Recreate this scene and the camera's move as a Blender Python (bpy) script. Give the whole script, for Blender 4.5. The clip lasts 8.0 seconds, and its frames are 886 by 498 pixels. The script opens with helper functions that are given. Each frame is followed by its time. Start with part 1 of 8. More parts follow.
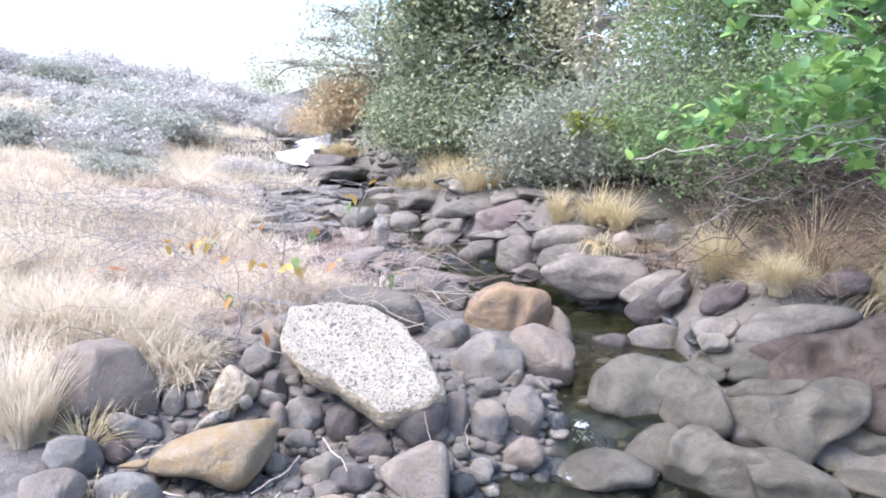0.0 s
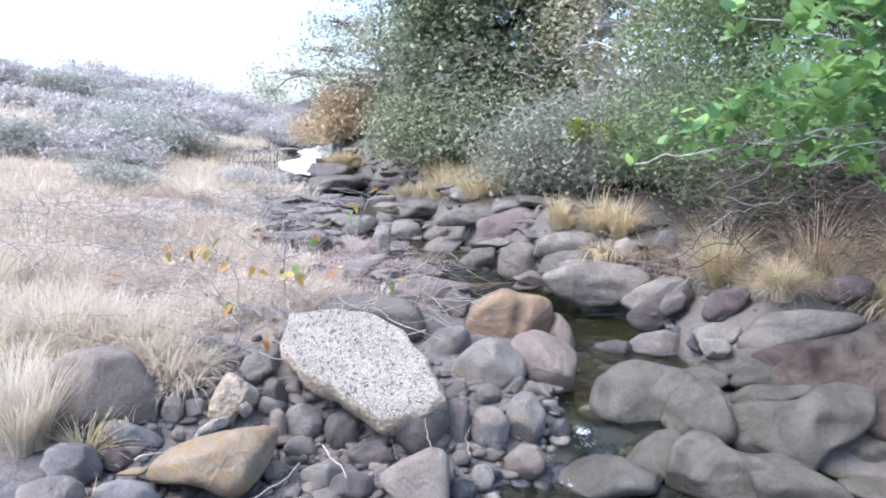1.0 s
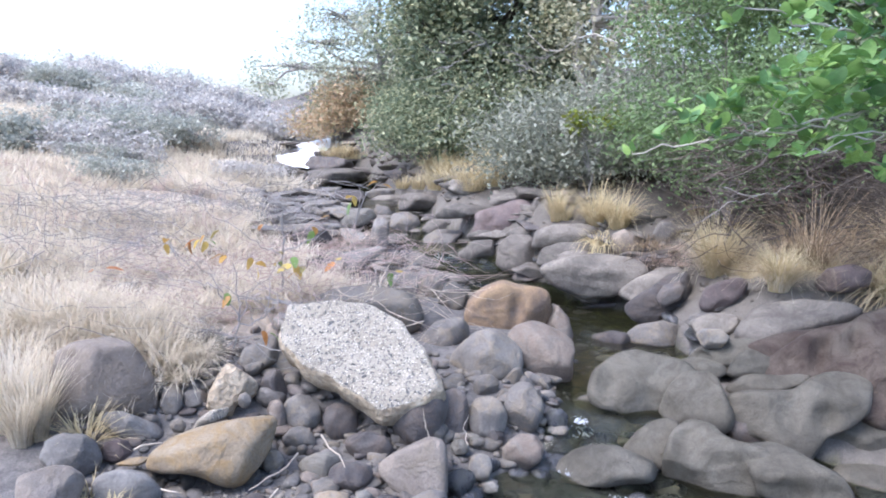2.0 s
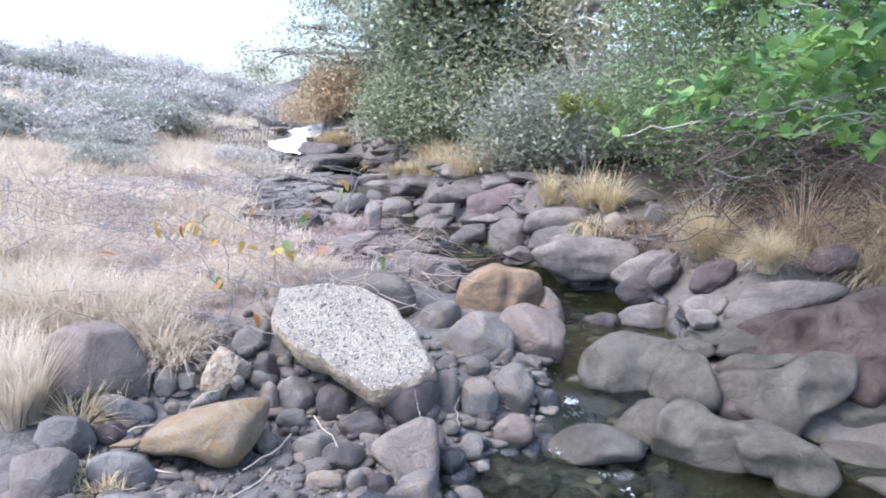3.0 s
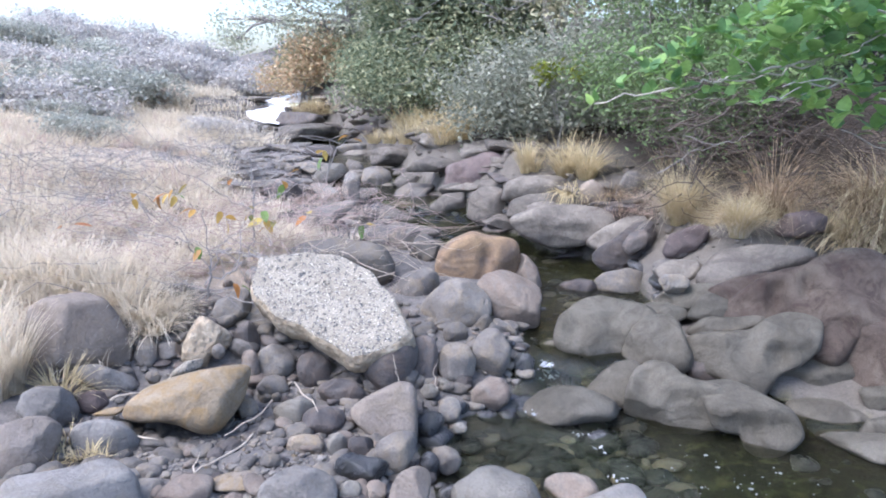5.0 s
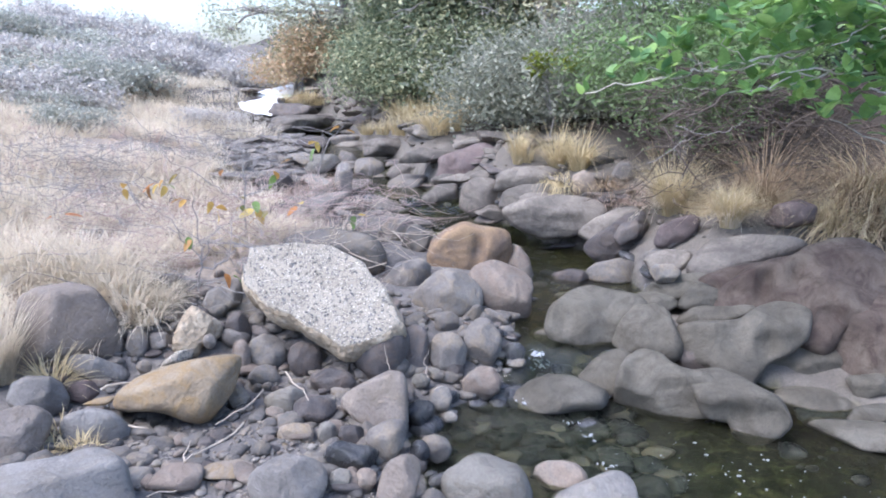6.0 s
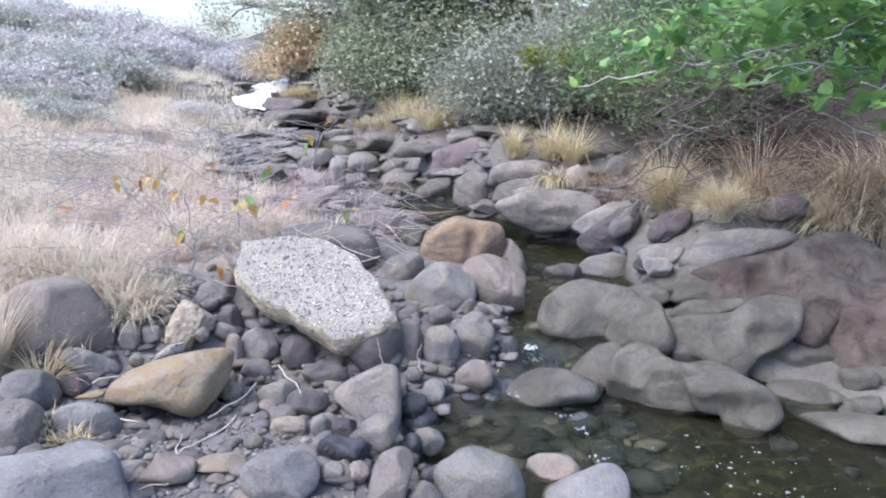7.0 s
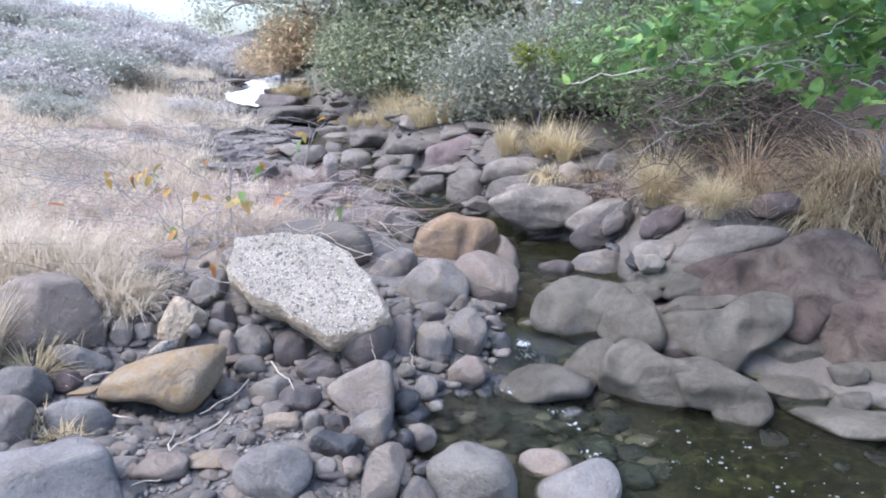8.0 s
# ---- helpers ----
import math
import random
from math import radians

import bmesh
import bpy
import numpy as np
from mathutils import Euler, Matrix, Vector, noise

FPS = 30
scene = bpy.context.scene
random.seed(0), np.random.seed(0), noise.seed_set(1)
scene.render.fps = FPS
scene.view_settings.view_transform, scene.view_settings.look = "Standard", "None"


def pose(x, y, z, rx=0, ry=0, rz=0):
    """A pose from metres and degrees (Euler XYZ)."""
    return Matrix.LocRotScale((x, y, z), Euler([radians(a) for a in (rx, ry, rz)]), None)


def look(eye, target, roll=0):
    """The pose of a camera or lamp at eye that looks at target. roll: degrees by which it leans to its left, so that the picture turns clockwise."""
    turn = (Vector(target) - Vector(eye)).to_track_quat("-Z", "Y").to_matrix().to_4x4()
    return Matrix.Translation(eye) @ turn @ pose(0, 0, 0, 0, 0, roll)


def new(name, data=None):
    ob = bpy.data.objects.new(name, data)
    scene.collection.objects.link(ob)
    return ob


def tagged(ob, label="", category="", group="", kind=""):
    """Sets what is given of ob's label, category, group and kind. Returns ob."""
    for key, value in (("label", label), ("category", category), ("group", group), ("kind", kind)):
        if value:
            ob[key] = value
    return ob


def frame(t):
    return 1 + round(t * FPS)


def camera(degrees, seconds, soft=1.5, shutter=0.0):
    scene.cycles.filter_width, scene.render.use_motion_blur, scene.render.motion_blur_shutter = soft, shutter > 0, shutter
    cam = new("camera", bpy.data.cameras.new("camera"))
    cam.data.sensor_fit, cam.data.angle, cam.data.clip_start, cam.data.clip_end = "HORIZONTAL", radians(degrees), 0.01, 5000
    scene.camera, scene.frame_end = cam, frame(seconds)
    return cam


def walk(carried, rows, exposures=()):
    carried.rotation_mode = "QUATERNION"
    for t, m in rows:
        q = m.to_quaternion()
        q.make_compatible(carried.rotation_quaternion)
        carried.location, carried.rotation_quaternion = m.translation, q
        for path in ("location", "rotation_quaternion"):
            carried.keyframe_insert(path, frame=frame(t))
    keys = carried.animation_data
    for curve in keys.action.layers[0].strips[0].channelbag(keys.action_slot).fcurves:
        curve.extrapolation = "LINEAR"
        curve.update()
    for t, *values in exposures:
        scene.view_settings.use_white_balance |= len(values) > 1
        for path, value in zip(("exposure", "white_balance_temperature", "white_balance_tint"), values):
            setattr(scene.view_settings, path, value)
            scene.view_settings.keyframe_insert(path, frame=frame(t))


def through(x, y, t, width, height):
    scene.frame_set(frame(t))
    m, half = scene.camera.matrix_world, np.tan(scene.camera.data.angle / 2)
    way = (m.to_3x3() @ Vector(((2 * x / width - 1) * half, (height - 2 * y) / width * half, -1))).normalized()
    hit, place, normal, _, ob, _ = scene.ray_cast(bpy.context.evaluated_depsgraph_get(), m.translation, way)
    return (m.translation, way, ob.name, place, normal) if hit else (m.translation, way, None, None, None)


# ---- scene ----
cam = camera(63, 8.0, soft=1.9)
PATH = [
    (0, pose(-0.0564, 0.0631, 1.5442, 79.693, -0.949, 1.595)),
    (0.5, pose(-0.0495, 0.0667, 1.5325, 80.475, -0.877, 1.712)),
    (1, pose(-0.0420, 0.0696, 1.5247, 80.465, -0.683, 1.793)),
    (2.5, pose(-0.0278, 0.0502, 1.5043, 79.497, -0.383, 1.574)),
    (3, pose(-0.0207, 0.0397, 1.4976, 78.900, -0.324, 1.165)),
    (3.5, pose(-0.0141, 0.0277, 1.4983, 78.233, -0.148, 0.748)),
    (4, pose(-0.0042, 0.0105, 1.4986, 77.614, -0.007, 0.390)),
    (4.5, pose(-0.0000, 0.0000, 1.5000, 77.000, 0.000, 0.000)),
    (6, pose(0.0231, -0.0136, 1.4868, 75.908, -0.059, -0.762)),
    (6.5, pose(0.0279, -0.0151, 1.4806, 75.722, -0.118, -0.944)),
    (7, pose(0.0296, -0.0152, 1.4785, 75.538, -0.181, -1.183)),
    (7.5, pose(0.0305, -0.0185, 1.4765, 75.428, -0.247, -1.416)),
    (8, pose(0.0325, -0.0212, 1.4761, 75.324, -0.333, -1.673)),
]
walk(cam, PATH, ((0.0, 1.98, 5780, 15), (0.5, 1.82, 5640, 15), (1.0, 1.72, 5580, 15), (2.5, 1.66, 5560, 15), (8.0, 1.58, 5530, 15)))

# ---- light ----
SUN_AZ, SUN_EL = 242.0, 58.0   # compass bearing from +y, degrees
world = bpy.data.worlds.new("sky")
world.use_nodes = True
scene.world = world
wn = world.node_tree.nodes
sky = wn.new("ShaderNodeTexSky")
sky.sky_type, sky.sun_disc = "NISHITA", False
sky.sun_elevation, sky.sun_rotation = radians(SUN_EL), radians(SUN_AZ)
sky.air_density, sky.dust_density, sky.ozone_density = 1.0, 3.0, 1.0
wn["Background"].inputs[1].default_value = 0.15
world.node_tree.links.new(sky.outputs[0], wn["Background"].inputs[0])
sun = new("sun", bpy.data.lights.new("sun", "SUN"))
sun.data.energy, sun.data.angle, sun.data.color = 1.25, radians(40), (1.0, 0.93, 0.84)
sa, se = radians(SUN_AZ), radians(SUN_EL)
sun_dir = Vector((math.sin(sa) * math.cos(se), math.cos(sa) * math.cos(se), math.sin(se)))
sun.matrix_world = look(sun_dir * 50, (0, 0, 0))


# ---- materials ----
def nodes_of(name):
    m = bpy.data.materials.new(name)
    m.use_nodes = True
    nt = m.node_tree
    return m, nt, nt.nodes["Principled BSDF"]


def node(nt, kind, **values):
    n = nt.nodes.new(kind)
    for key, value in values.items():
        n.inputs[key].default_value = value
    return n


def ramp(nt, src, stops):
    r = nt.nodes.new("ShaderNodeValToRGB")
    nt.links.new(src, r.inputs[0])
    el = r.color_ramp.elements
    while len(el) < len(stops):
        el.new(0.5)
    for e, (p, c) in zip(el, stops):
        e.position, e.color = p, (*c, 1) if len(c) == 3 else c
    return r.outputs[0]


def blend(nt, fac, a, b, mode="MIX"):
    m = nt.nodes.new("ShaderNodeMix")
    m.data_type, m.blend_type = "RGBA", mode
    for socket, v in ((m.inputs[0], fac), (m.inputs[6], a), (m.inputs[7], b)):
        if isinstance(v, (int, float)):
            socket.default_value = v
        elif isinstance(v, tuple):
            socket.default_value = (*v, 1)
        else:
            nt.links.new(v, socket)
    return m.outputs[2]


def grey(v):
    return (v, v, v)


def shifted_coords(nt):
    """Object coordinates moved by the object's own random number."""
    tc, oi = nt.nodes.new("ShaderNodeTexCoord"), nt.nodes.new("ShaderNodeObjectInfo")
    mul = node(nt, "ShaderNodeVectorMath")
    mul.operation = "MULTIPLY_ADD"
    nt.links.new(oi.outputs["Random"], mul.inputs[0])
    mul.inputs[1].default_value = (17.0, 31.0, 23.0)
    nt.links.new(tc.outputs["Object"], mul.inputs[2])
    return mul.outputs[0], oi.outputs["Random"]


def noise_of(nt, co, scale, detail=5.0, rough=0.6, distortion=0.0):
    n = node(nt, "ShaderNodeTexNoise", Scale=scale, Detail=detail, Roughness=rough, Distortion=distortion)
    nt.links.new(co, n.inputs["Vector"])
    return n.outputs["Fac"]


def relief(nt, bsdf, parts, strength):
    """Bump from (value, height in metres) pairs, chained."""
    prev = None
    for value, dist in parts:
        b = node(nt, "ShaderNodeBump", Strength=strength, Distance=dist)
        nt.links.new(value, b.inputs["Height"])
        if prev:
            nt.links.new(prev, b.inputs["Normal"])
        prev = b.outputs[0]
    nt.links.new(prev, bsdf.inputs["Normal"])


def stone_material(name, dark, mid, light, stain, rough=0.8, stain_amount=0.5, grain=90.0, spread=0.25, spec=0.3):
    m, nt, b = nodes_of(name)
    co, rnd = shifted_coords(nt)
    big = noise_of(nt, co, 5.0, 6, 0.62, 0.6)
    fine = noise_of(nt, co, grain, 4, 0.7)
    patch = noise_of(nt, co, 9.0, 8, 0.7, 1.2)
    col = ramp(nt, big, [(0.32, dark), (0.5, mid), (0.68, light)])
    mask = ramp(nt, patch, [(0.47, grey(0.0)), (0.62, grey(stain_amount))])
    col = blend(nt, mask, col, stain)
    tone = ramp(nt, fine, [(0.25, grey(0.68)), (0.5, grey(1.0)), (0.8, grey(1.22))])
    col = blend(nt, 0.8, col, tone, "MULTIPLY")
    vary = ramp(nt, rnd, [(0.0, (1 - spread,) * 3), (0.5, (1.0, 0.98, 0.96)), (1.0, (1 + spread, 1 + spread * 0.95, 1 + spread * 0.85))])
    col = blend(nt, 1.0, col, vary, "MULTIPLY")
    nt.links.new(col, b.inputs["Base Color"])
    nt.links.new(ramp(nt, patch, [(0.3, grey(rough - 0.1)), (0.7, grey(min(1.0, rough + 0.12)))]), b.inputs["Roughness"])
    b.inputs["Specular IOR Level"].default_value = spec
    relief(nt, b, [(big, 0.03), (patch, 0.020), (fine, 0.004)], 0.9)
    return m


M_GREY = stone_material("grey_basalt", (0.106, 0.100, 0.095), (0.162, 0.152, 0.140), (0.235, 0.219, 0.194), (0.220, 0.187, 0.140), stain_amount=0.8, spread=0.32)
M_BROWN = stone_material("brown_basalt", (0.134, 0.109, 0.090), (0.191, 0.157, 0.129), (0.259, 0.218, 0.176), (0.179, 0.165, 0.148), stain_amount=0.75)
M_DARK = stone_material("dark_basalt", (0.061, 0.055, 0.056), (0.096, 0.088, 0.085), (0.145, 0.130, 0.120), (0.131, 0.100, 0.077))
M_WET = stone_material("wet_stone", (0.036, 0.038, 0.042), (0.060, 0.062, 0.068), (0.104, 0.104, 0.104), (0.048, 0.048, 0.032), rough=0.28, spec=0.5)
M_TAN = stone_material("tan_stone", (0.163, 0.136, 0.107), (0.225, 0.193, 0.155), (0.275, 0.243, 0.200), (0.236, 0.177, 0.097), stain_amount=0.75)
M_YELLOW = stone_material("ochre_stone", (0.141, 0.111, 0.077), (0.205, 0.166, 0.114), (0.245, 0.208, 0.154), (0.216, 0.152, 0.075), stain_amount=0.8)
M_RUST = stone_material("rusty_boulder", (0.170, 0.128, 0.097), (0.258, 0.183, 0.118), (0.335, 0.240, 0.142), (0.175, 0.140, 0.115), stain_amount=0.8)
M_MAUVE = stone_material("mauve_grey_stone", (0.150, 0.129, 0.110), (0.200, 0.173, 0.147), (0.248, 0.218, 0.187), (0.185, 0.156, 0.120), stain_amount=0.6, spread=0.12)
M_SLATE = stone_material("blue_grey_stone", (0.138, 0.132, 0.124), (0.190, 0.182, 0.170), (0.245, 0.234, 0.215), (0.180, 0.163, 0.137), stain_amount=0.6, spread=0.15)
M_PALE = stone_material("pale_stone", (0.157, 0.146, 0.130), (0.209, 0.198, 0.172), (0.260, 0.245, 0.219), (0.172, 0.151, 0.114))
M_BED = stone_material("water_worn_bedrock", (0.080, 0.073, 0.058), (0.112, 0.103, 0.083), (0.143, 0.132, 0.109), (0.066, 0.060, 0.048), stain_amount=0.55, grain=140.0, spread=0.12)
M_BEDRED = stone_material("reddish_bedrock", (0.062, 0.048, 0.040), (0.092, 0.073, 0.059), (0.122, 0.104, 0.083), (0.054, 0.038, 0.032), stain_amount=0.8, grain=140.0, spread=0.1)
M_LEDGE = stone_material("ledge_rock", (0.113, 0.102, 0.088), (0.166, 0.149, 0.129), (0.233, 0.211, 0.177), (0.098, 0.088, 0.076), stain_amount=0.6)
M_MAROON = stone_material("maroon_rock", (0.081, 0.061, 0.059), (0.122, 0.095, 0.090), (0.162, 0.131, 0.122), (0.090, 0.081, 0.081))


def concrete_material():
    m, nt, b = nodes_of("broken_concrete")
    tc = nt.nodes.new("ShaderNodeTexCoord")
    co = tc.outputs["Object"]
    big, fine = noise_of(nt, co, 6.0, 6, 0.65), noise_of(nt, co, 160.0, 4, 0.7)
    warped = blend(nt, 0.06, co, noise_color(nt, co, 25.0))
    col = ramp(nt, big, [(0.3, (0.22, 0.195, 0.15)), (0.55, (0.30, 0.27, 0.215)), (0.8, (0.36, 0.335, 0.275))])
    heights = [(big, 0.012), (fine, 0.003)]
    for scale, thresh, tone in ((60.0, 0.34, (0.06, 0.06, 0.062)), (95.0, 0.36, (0.09, 0.085, 0.08)), (130.0, 0.30, (0.46, 0.43, 0.38))):
        v = node(nt, "ShaderNodeTexVoronoi", Scale=scale, Randomness=1.0)
        nt.links.new(warped, v.inputs["Vector"])
        pick = nt.nodes.new("ShaderNodeSeparateColor")
        nt.links.new(v.outputs["Color"], pick.inputs[0])
        chosen = ramp(nt, pick.outputs[0], [(0.38, grey(0.0)), (0.40, grey(1.0))])
        spot = ramp(nt, v.outputs["Distance"], [(thresh - 0.06, grey(1.0)), (thresh + 0.02, grey(0.0))])
        mask = blend(nt, 1.0, chosen, spot, "MULTIPLY")
        tint = blend(nt, pick.outputs[1], tone, tuple(min(1.0, c * 2.0) for c in tone))
        col = blend(nt, mask, col, tint)
        heights.append((mask, 0.006))
    col = blend(nt, 0.7, col, ramp(nt, fine, [(0.25, grey(0.7)), (0.75, grey(1.2))]), "MULTIPLY")
    nt.links.new(col, b.inputs["Base Color"])
    b.inputs["Roughness"].default_value = 0.93
    relief(nt, b, heights, 0.9)
    return m


def noise_color(nt, co, scale):
    n = node(nt, "ShaderNodeTexNoise", Scale=scale, Detail=3.0)
    nt.links.new(co, n.inputs["Vector"])
    return n.outputs["Color"]


M_CONCRETE = concrete_material()


def concrete_edge_material():
    """The broken underside: browner, with lumps of aggregate."""
    m, nt, b = nodes_of("broken_concrete_edge")
    co = nt.nodes.new("ShaderNodeTexCoord").outputs["Object"]
    big, fine = noise_of(nt, co, 14.0, 8, 0.7, 0.8), noise_of(nt, co, 120.0, 4, 0.7)
    v = node(nt, "ShaderNodeTexVoronoi", Scale=38.0)
    nt.links.new(co, v.inputs["Vector"])
    col = ramp(nt, big, [(0.3, (0.25, 0.195, 0.13)), (0.55, (0.42, 0.35, 0.25)), (0.75, (0.56, 0.50, 0.40))])
    col = blend(nt, ramp(nt, v.outputs["Distance"], [(0.22, grey(0.55)), (0.34, grey(0.0))]), col, (0.24, 0.21, 0.18))
    col = blend(nt, 0.8, col, ramp(nt, fine, [(0.25, grey(0.65)), (0.75, grey(1.2))]), "MULTIPLY")
    nt.links.new(col, b.inputs["Base Color"])
    b.inputs["Roughness"].default_value = 0.95
    relief(nt, b, [(big, 0.02), (v.outputs["Distance"], 0.012), (fine, 0.004)], 0.9)
    return m


M_CONCRETE_EDGE = concrete_edge_material()


def leaf_material(name, colours, rough=0.72, through=0.35, per_object=False):
    """Leaves and blades: colour varies from leaf to leaf; some light passes through."""
    m, nt, b = nodes_of(name)
    rnd = nt.nodes.new("ShaderNodeObjectInfo").outputs["Random"] if per_object else nt.nodes.new("ShaderNodeNewGeometry").outputs["Random Per Island"]
    n = len(colours)
    col = ramp(nt, rnd, [(i / max(1, n - 1), c) for i, c in enumerate(colours)])
    co = nt.nodes.new("ShaderNodeTexCoord").outputs["Object"]
    col = blend(nt, 0.6, col, ramp(nt, noise_of(nt, co, 40.0, 3), [(0.3, grey(0.75)), (0.7, grey(1.2))]), "MULTIPLY")
    nt.links.new(col, b.inputs["Base Color"])
    b.inputs["Roughness"].default_value = rough
    b.inputs["Specular IOR Level"].default_value = 0.22
    tr = nt.nodes.new("ShaderNodeBsdfTranslucent")
    nt.links.new(col, tr.inputs[0])
    mix = nt.nodes.new("ShaderNodeMixShader")
    mix.inputs[0].default_value = through
    nt.links.new(b.outputs[0], mix.inputs[1])
    nt.links.new(tr.outputs[0], mix.inputs[2])
    nt.links.new(mix.outputs[0], nt.nodes["Material Output"].inputs[0])
    return m


L_ALMOND = leaf_material("broad_green_leaf", [(0.14, 0.255, 0.08), (0.20, 0.345, 0.10), (0.30, 0.445, 0.13), (0.16, 0.30, 0.14), (0.26, 0.40, 0.115)], 0.38, 0.4, True)
L_ALMOND_FILL = leaf_material("broad_green_leaf_fill", [(0.14, 0.255, 0.08), (0.20, 0.345, 0.10), (0.30, 0.445, 0.13), (0.16, 0.30, 0.14), (0.26, 0.40, 0.115)], 0.38, 0.4)
L_TREE = leaf_material("tree_leaf", [(0.13, 0.17, 0.105), (0.19, 0.235, 0.145), (0.28, 0.315, 0.195), (0.54, 0.54, 0.34), (0.16, 0.21, 0.15)])
L_OLIVE = leaf_material("olive_leaf", [(0.27, 0.28, 0.19), (0.38, 0.39, 0.26), (0.50, 0.48, 0.33), (0.64, 0.59, 0.41)])
L_GREY = leaf_material("grey_green_leaf", [(0.24, 0.26, 0.205), (0.31, 0.325, 0.255), (0.38, 0.385, 0.31), (0.26, 0.285, 0.21)])
L_FEATHER = leaf_material("feathery_leaf", [(0.33, 0.36, 0.28), (0.42, 0.45, 0.34), (0.54, 0.55, 0.42), (0.62, 0.60, 0.46)])
L_FERN = leaf_material("fine_green_leaf", [(0.15, 0.215, 0.10), (0.20, 0.28, 0.125), (0.25, 0.335, 0.155)])
L_YELLOWGREEN = leaf_material("yellow_green_leaf", [(0.20, 0.24, 0.04), (0.26, 0.28, 0.05), (0.16, 0.22, 0.05)])
# Haze over the hillside is put into this leaf colour by paling it.
L_HILLGREEN = leaf_material("haze_pale_hill_leaf", [(0.34, 0.36, 0.31), (0.42, 0.43, 0.37), (0.50, 0.50, 0.42)])
# Sunlight on the far brush is put into this bright orange leaf colour.
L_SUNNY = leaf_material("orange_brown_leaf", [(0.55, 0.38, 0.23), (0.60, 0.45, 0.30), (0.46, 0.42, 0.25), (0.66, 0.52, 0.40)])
# These scrub tones are raised to carry the hill's haze and glare.
L_PURPLE = leaf_material("hazed_hill_scrub_leaf", [(0.41, 0.39, 0.38), (0.54, 0.51, 0.48), (0.70, 0.65, 0.58), (0.44, 0.44, 0.41), (0.62, 0.58, 0.53)])
L_AUTUMN = leaf_material("autumn_leaf", [(0.46, 0.20, 0.07), (0.48, 0.31, 0.09), (0.52, 0.42, 0.12), (0.38, 0.17, 0.08), (0.20, 0.30, 0.09), (0.17, 0.26, 0.09)], 0.5, 0.4, True)
# Paler than the straw itself: the left bank's glare is put into these tones.
G_STRAW = leaf_material("straw_grass", [(0.62, 0.55, 0.42), (0.69, 0.62, 0.49), (0.75, 0.69, 0.57), (0.56, 0.49, 0.37), (0.67, 0.60, 0.46)], 0.75, 0.48)
G_GOLD = leaf_material("golden_grass", [(0.50, 0.41, 0.23), (0.57, 0.48, 0.29), (0.63, 0.54, 0.35), (0.50, 0.43, 0.25)], 0.7, 0.3)
G_BROWN = leaf_material("dead_brown_grass", [(0.23, 0.17, 0.11), (0.32, 0.24, 0.155), (0.42, 0.33, 0.22), (0.34, 0.26, 0.17)], 0.8, 0.25)
G_PINK = leaf_material("reddish_dry_grass", [(0.54, 0.43, 0.37), (0.60, 0.49, 0.42), (0.49, 0.38, 0.32), (0.66, 0.57, 0.50)], 0.75, 0.48)


def bark_material(name, a, b_, scale=40.0):
    m, nt, b = nodes_of(name)
    co, rnd = shifted_coords(nt)
    n, f = noise_of(nt, co, scale, 5, 0.65, 0.5), noise_of(nt, co, scale * 6, 3, 0.7)
    col = blend(nt, 0.5, ramp(nt, n, [(0.3, a), (0.7, b_)]), ramp(nt, f, [(0.3, grey(0.7)), (0.7, grey(1.15))]), "MULTIPLY")
    nt.links.new(col, b.inputs["Base Color"])
    b.inputs["Roughness"].default_value = 0.88
    relief(nt, b, [(n, 0.004), (f, 0.0015)], 0.8)
    return m


B_PALE = bark_material("pale_bark", (0.38, 0.345, 0.30), (0.56, 0.525, 0.465))
B_GREY = bark_material("grey_bark", (0.22, 0.205, 0.195), (0.34, 0.32, 0.305))
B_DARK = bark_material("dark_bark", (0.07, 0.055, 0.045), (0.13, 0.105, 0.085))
B_PINK = bark_material("reddish_twig", (0.34, 0.25, 0.22), (0.50, 0.40, 0.36))
B_STRAW = bark_material("dry_stick", (0.34, 0.28, 0.21), (0.50, 0.44, 0.36))


def water_material():
    m, nt, b = nodes_of("creek_water")
    co = nt.nodes.new("ShaderNodeNewGeometry").outputs["Position"]
    b.inputs["Base Color"].default_value = (0.66, 0.70, 0.52, 1)
    b.inputs["Roughness"].default_value = 0.05
    b.inputs["IOR"].default_value = 1.33
    b.inputs["Transmission Weight"].default_value = 1.0
    relief(nt, b, [(noise_of(nt, co, 7.0, 3, 0.5, 0.8), 0.012), (noise_of(nt, co, 35.0, 3, 0.5, 0.5), 0.002)], 0.6)
    return m


def foam_material(name="white_water", shade=(0.16, 0.175, 0.195), bright=(0.48, 0.50, 0.52)):
    m, nt, b = nodes_of(name)
    co = nt.nodes.new("ShaderNodeNewGeometry").outputs["Position"]
    n = noise_of(nt, co, 30.0, 5, 0.7, 1.0)
    nt.links.new(ramp(nt, n, [(0.3, shade), (0.6, bright)]), b.inputs["Base Color"])
    b.inputs["Roughness"].default_value = 0.35
    relief(nt, b, [(n, 0.02)], 0.8)
    return m


M_WATER, M_FOAM = water_material(), foam_material()
M_FALL = foam_material("falling_water", (0.72, 0.75, 0.78), (0.88, 0.89, 0.90))


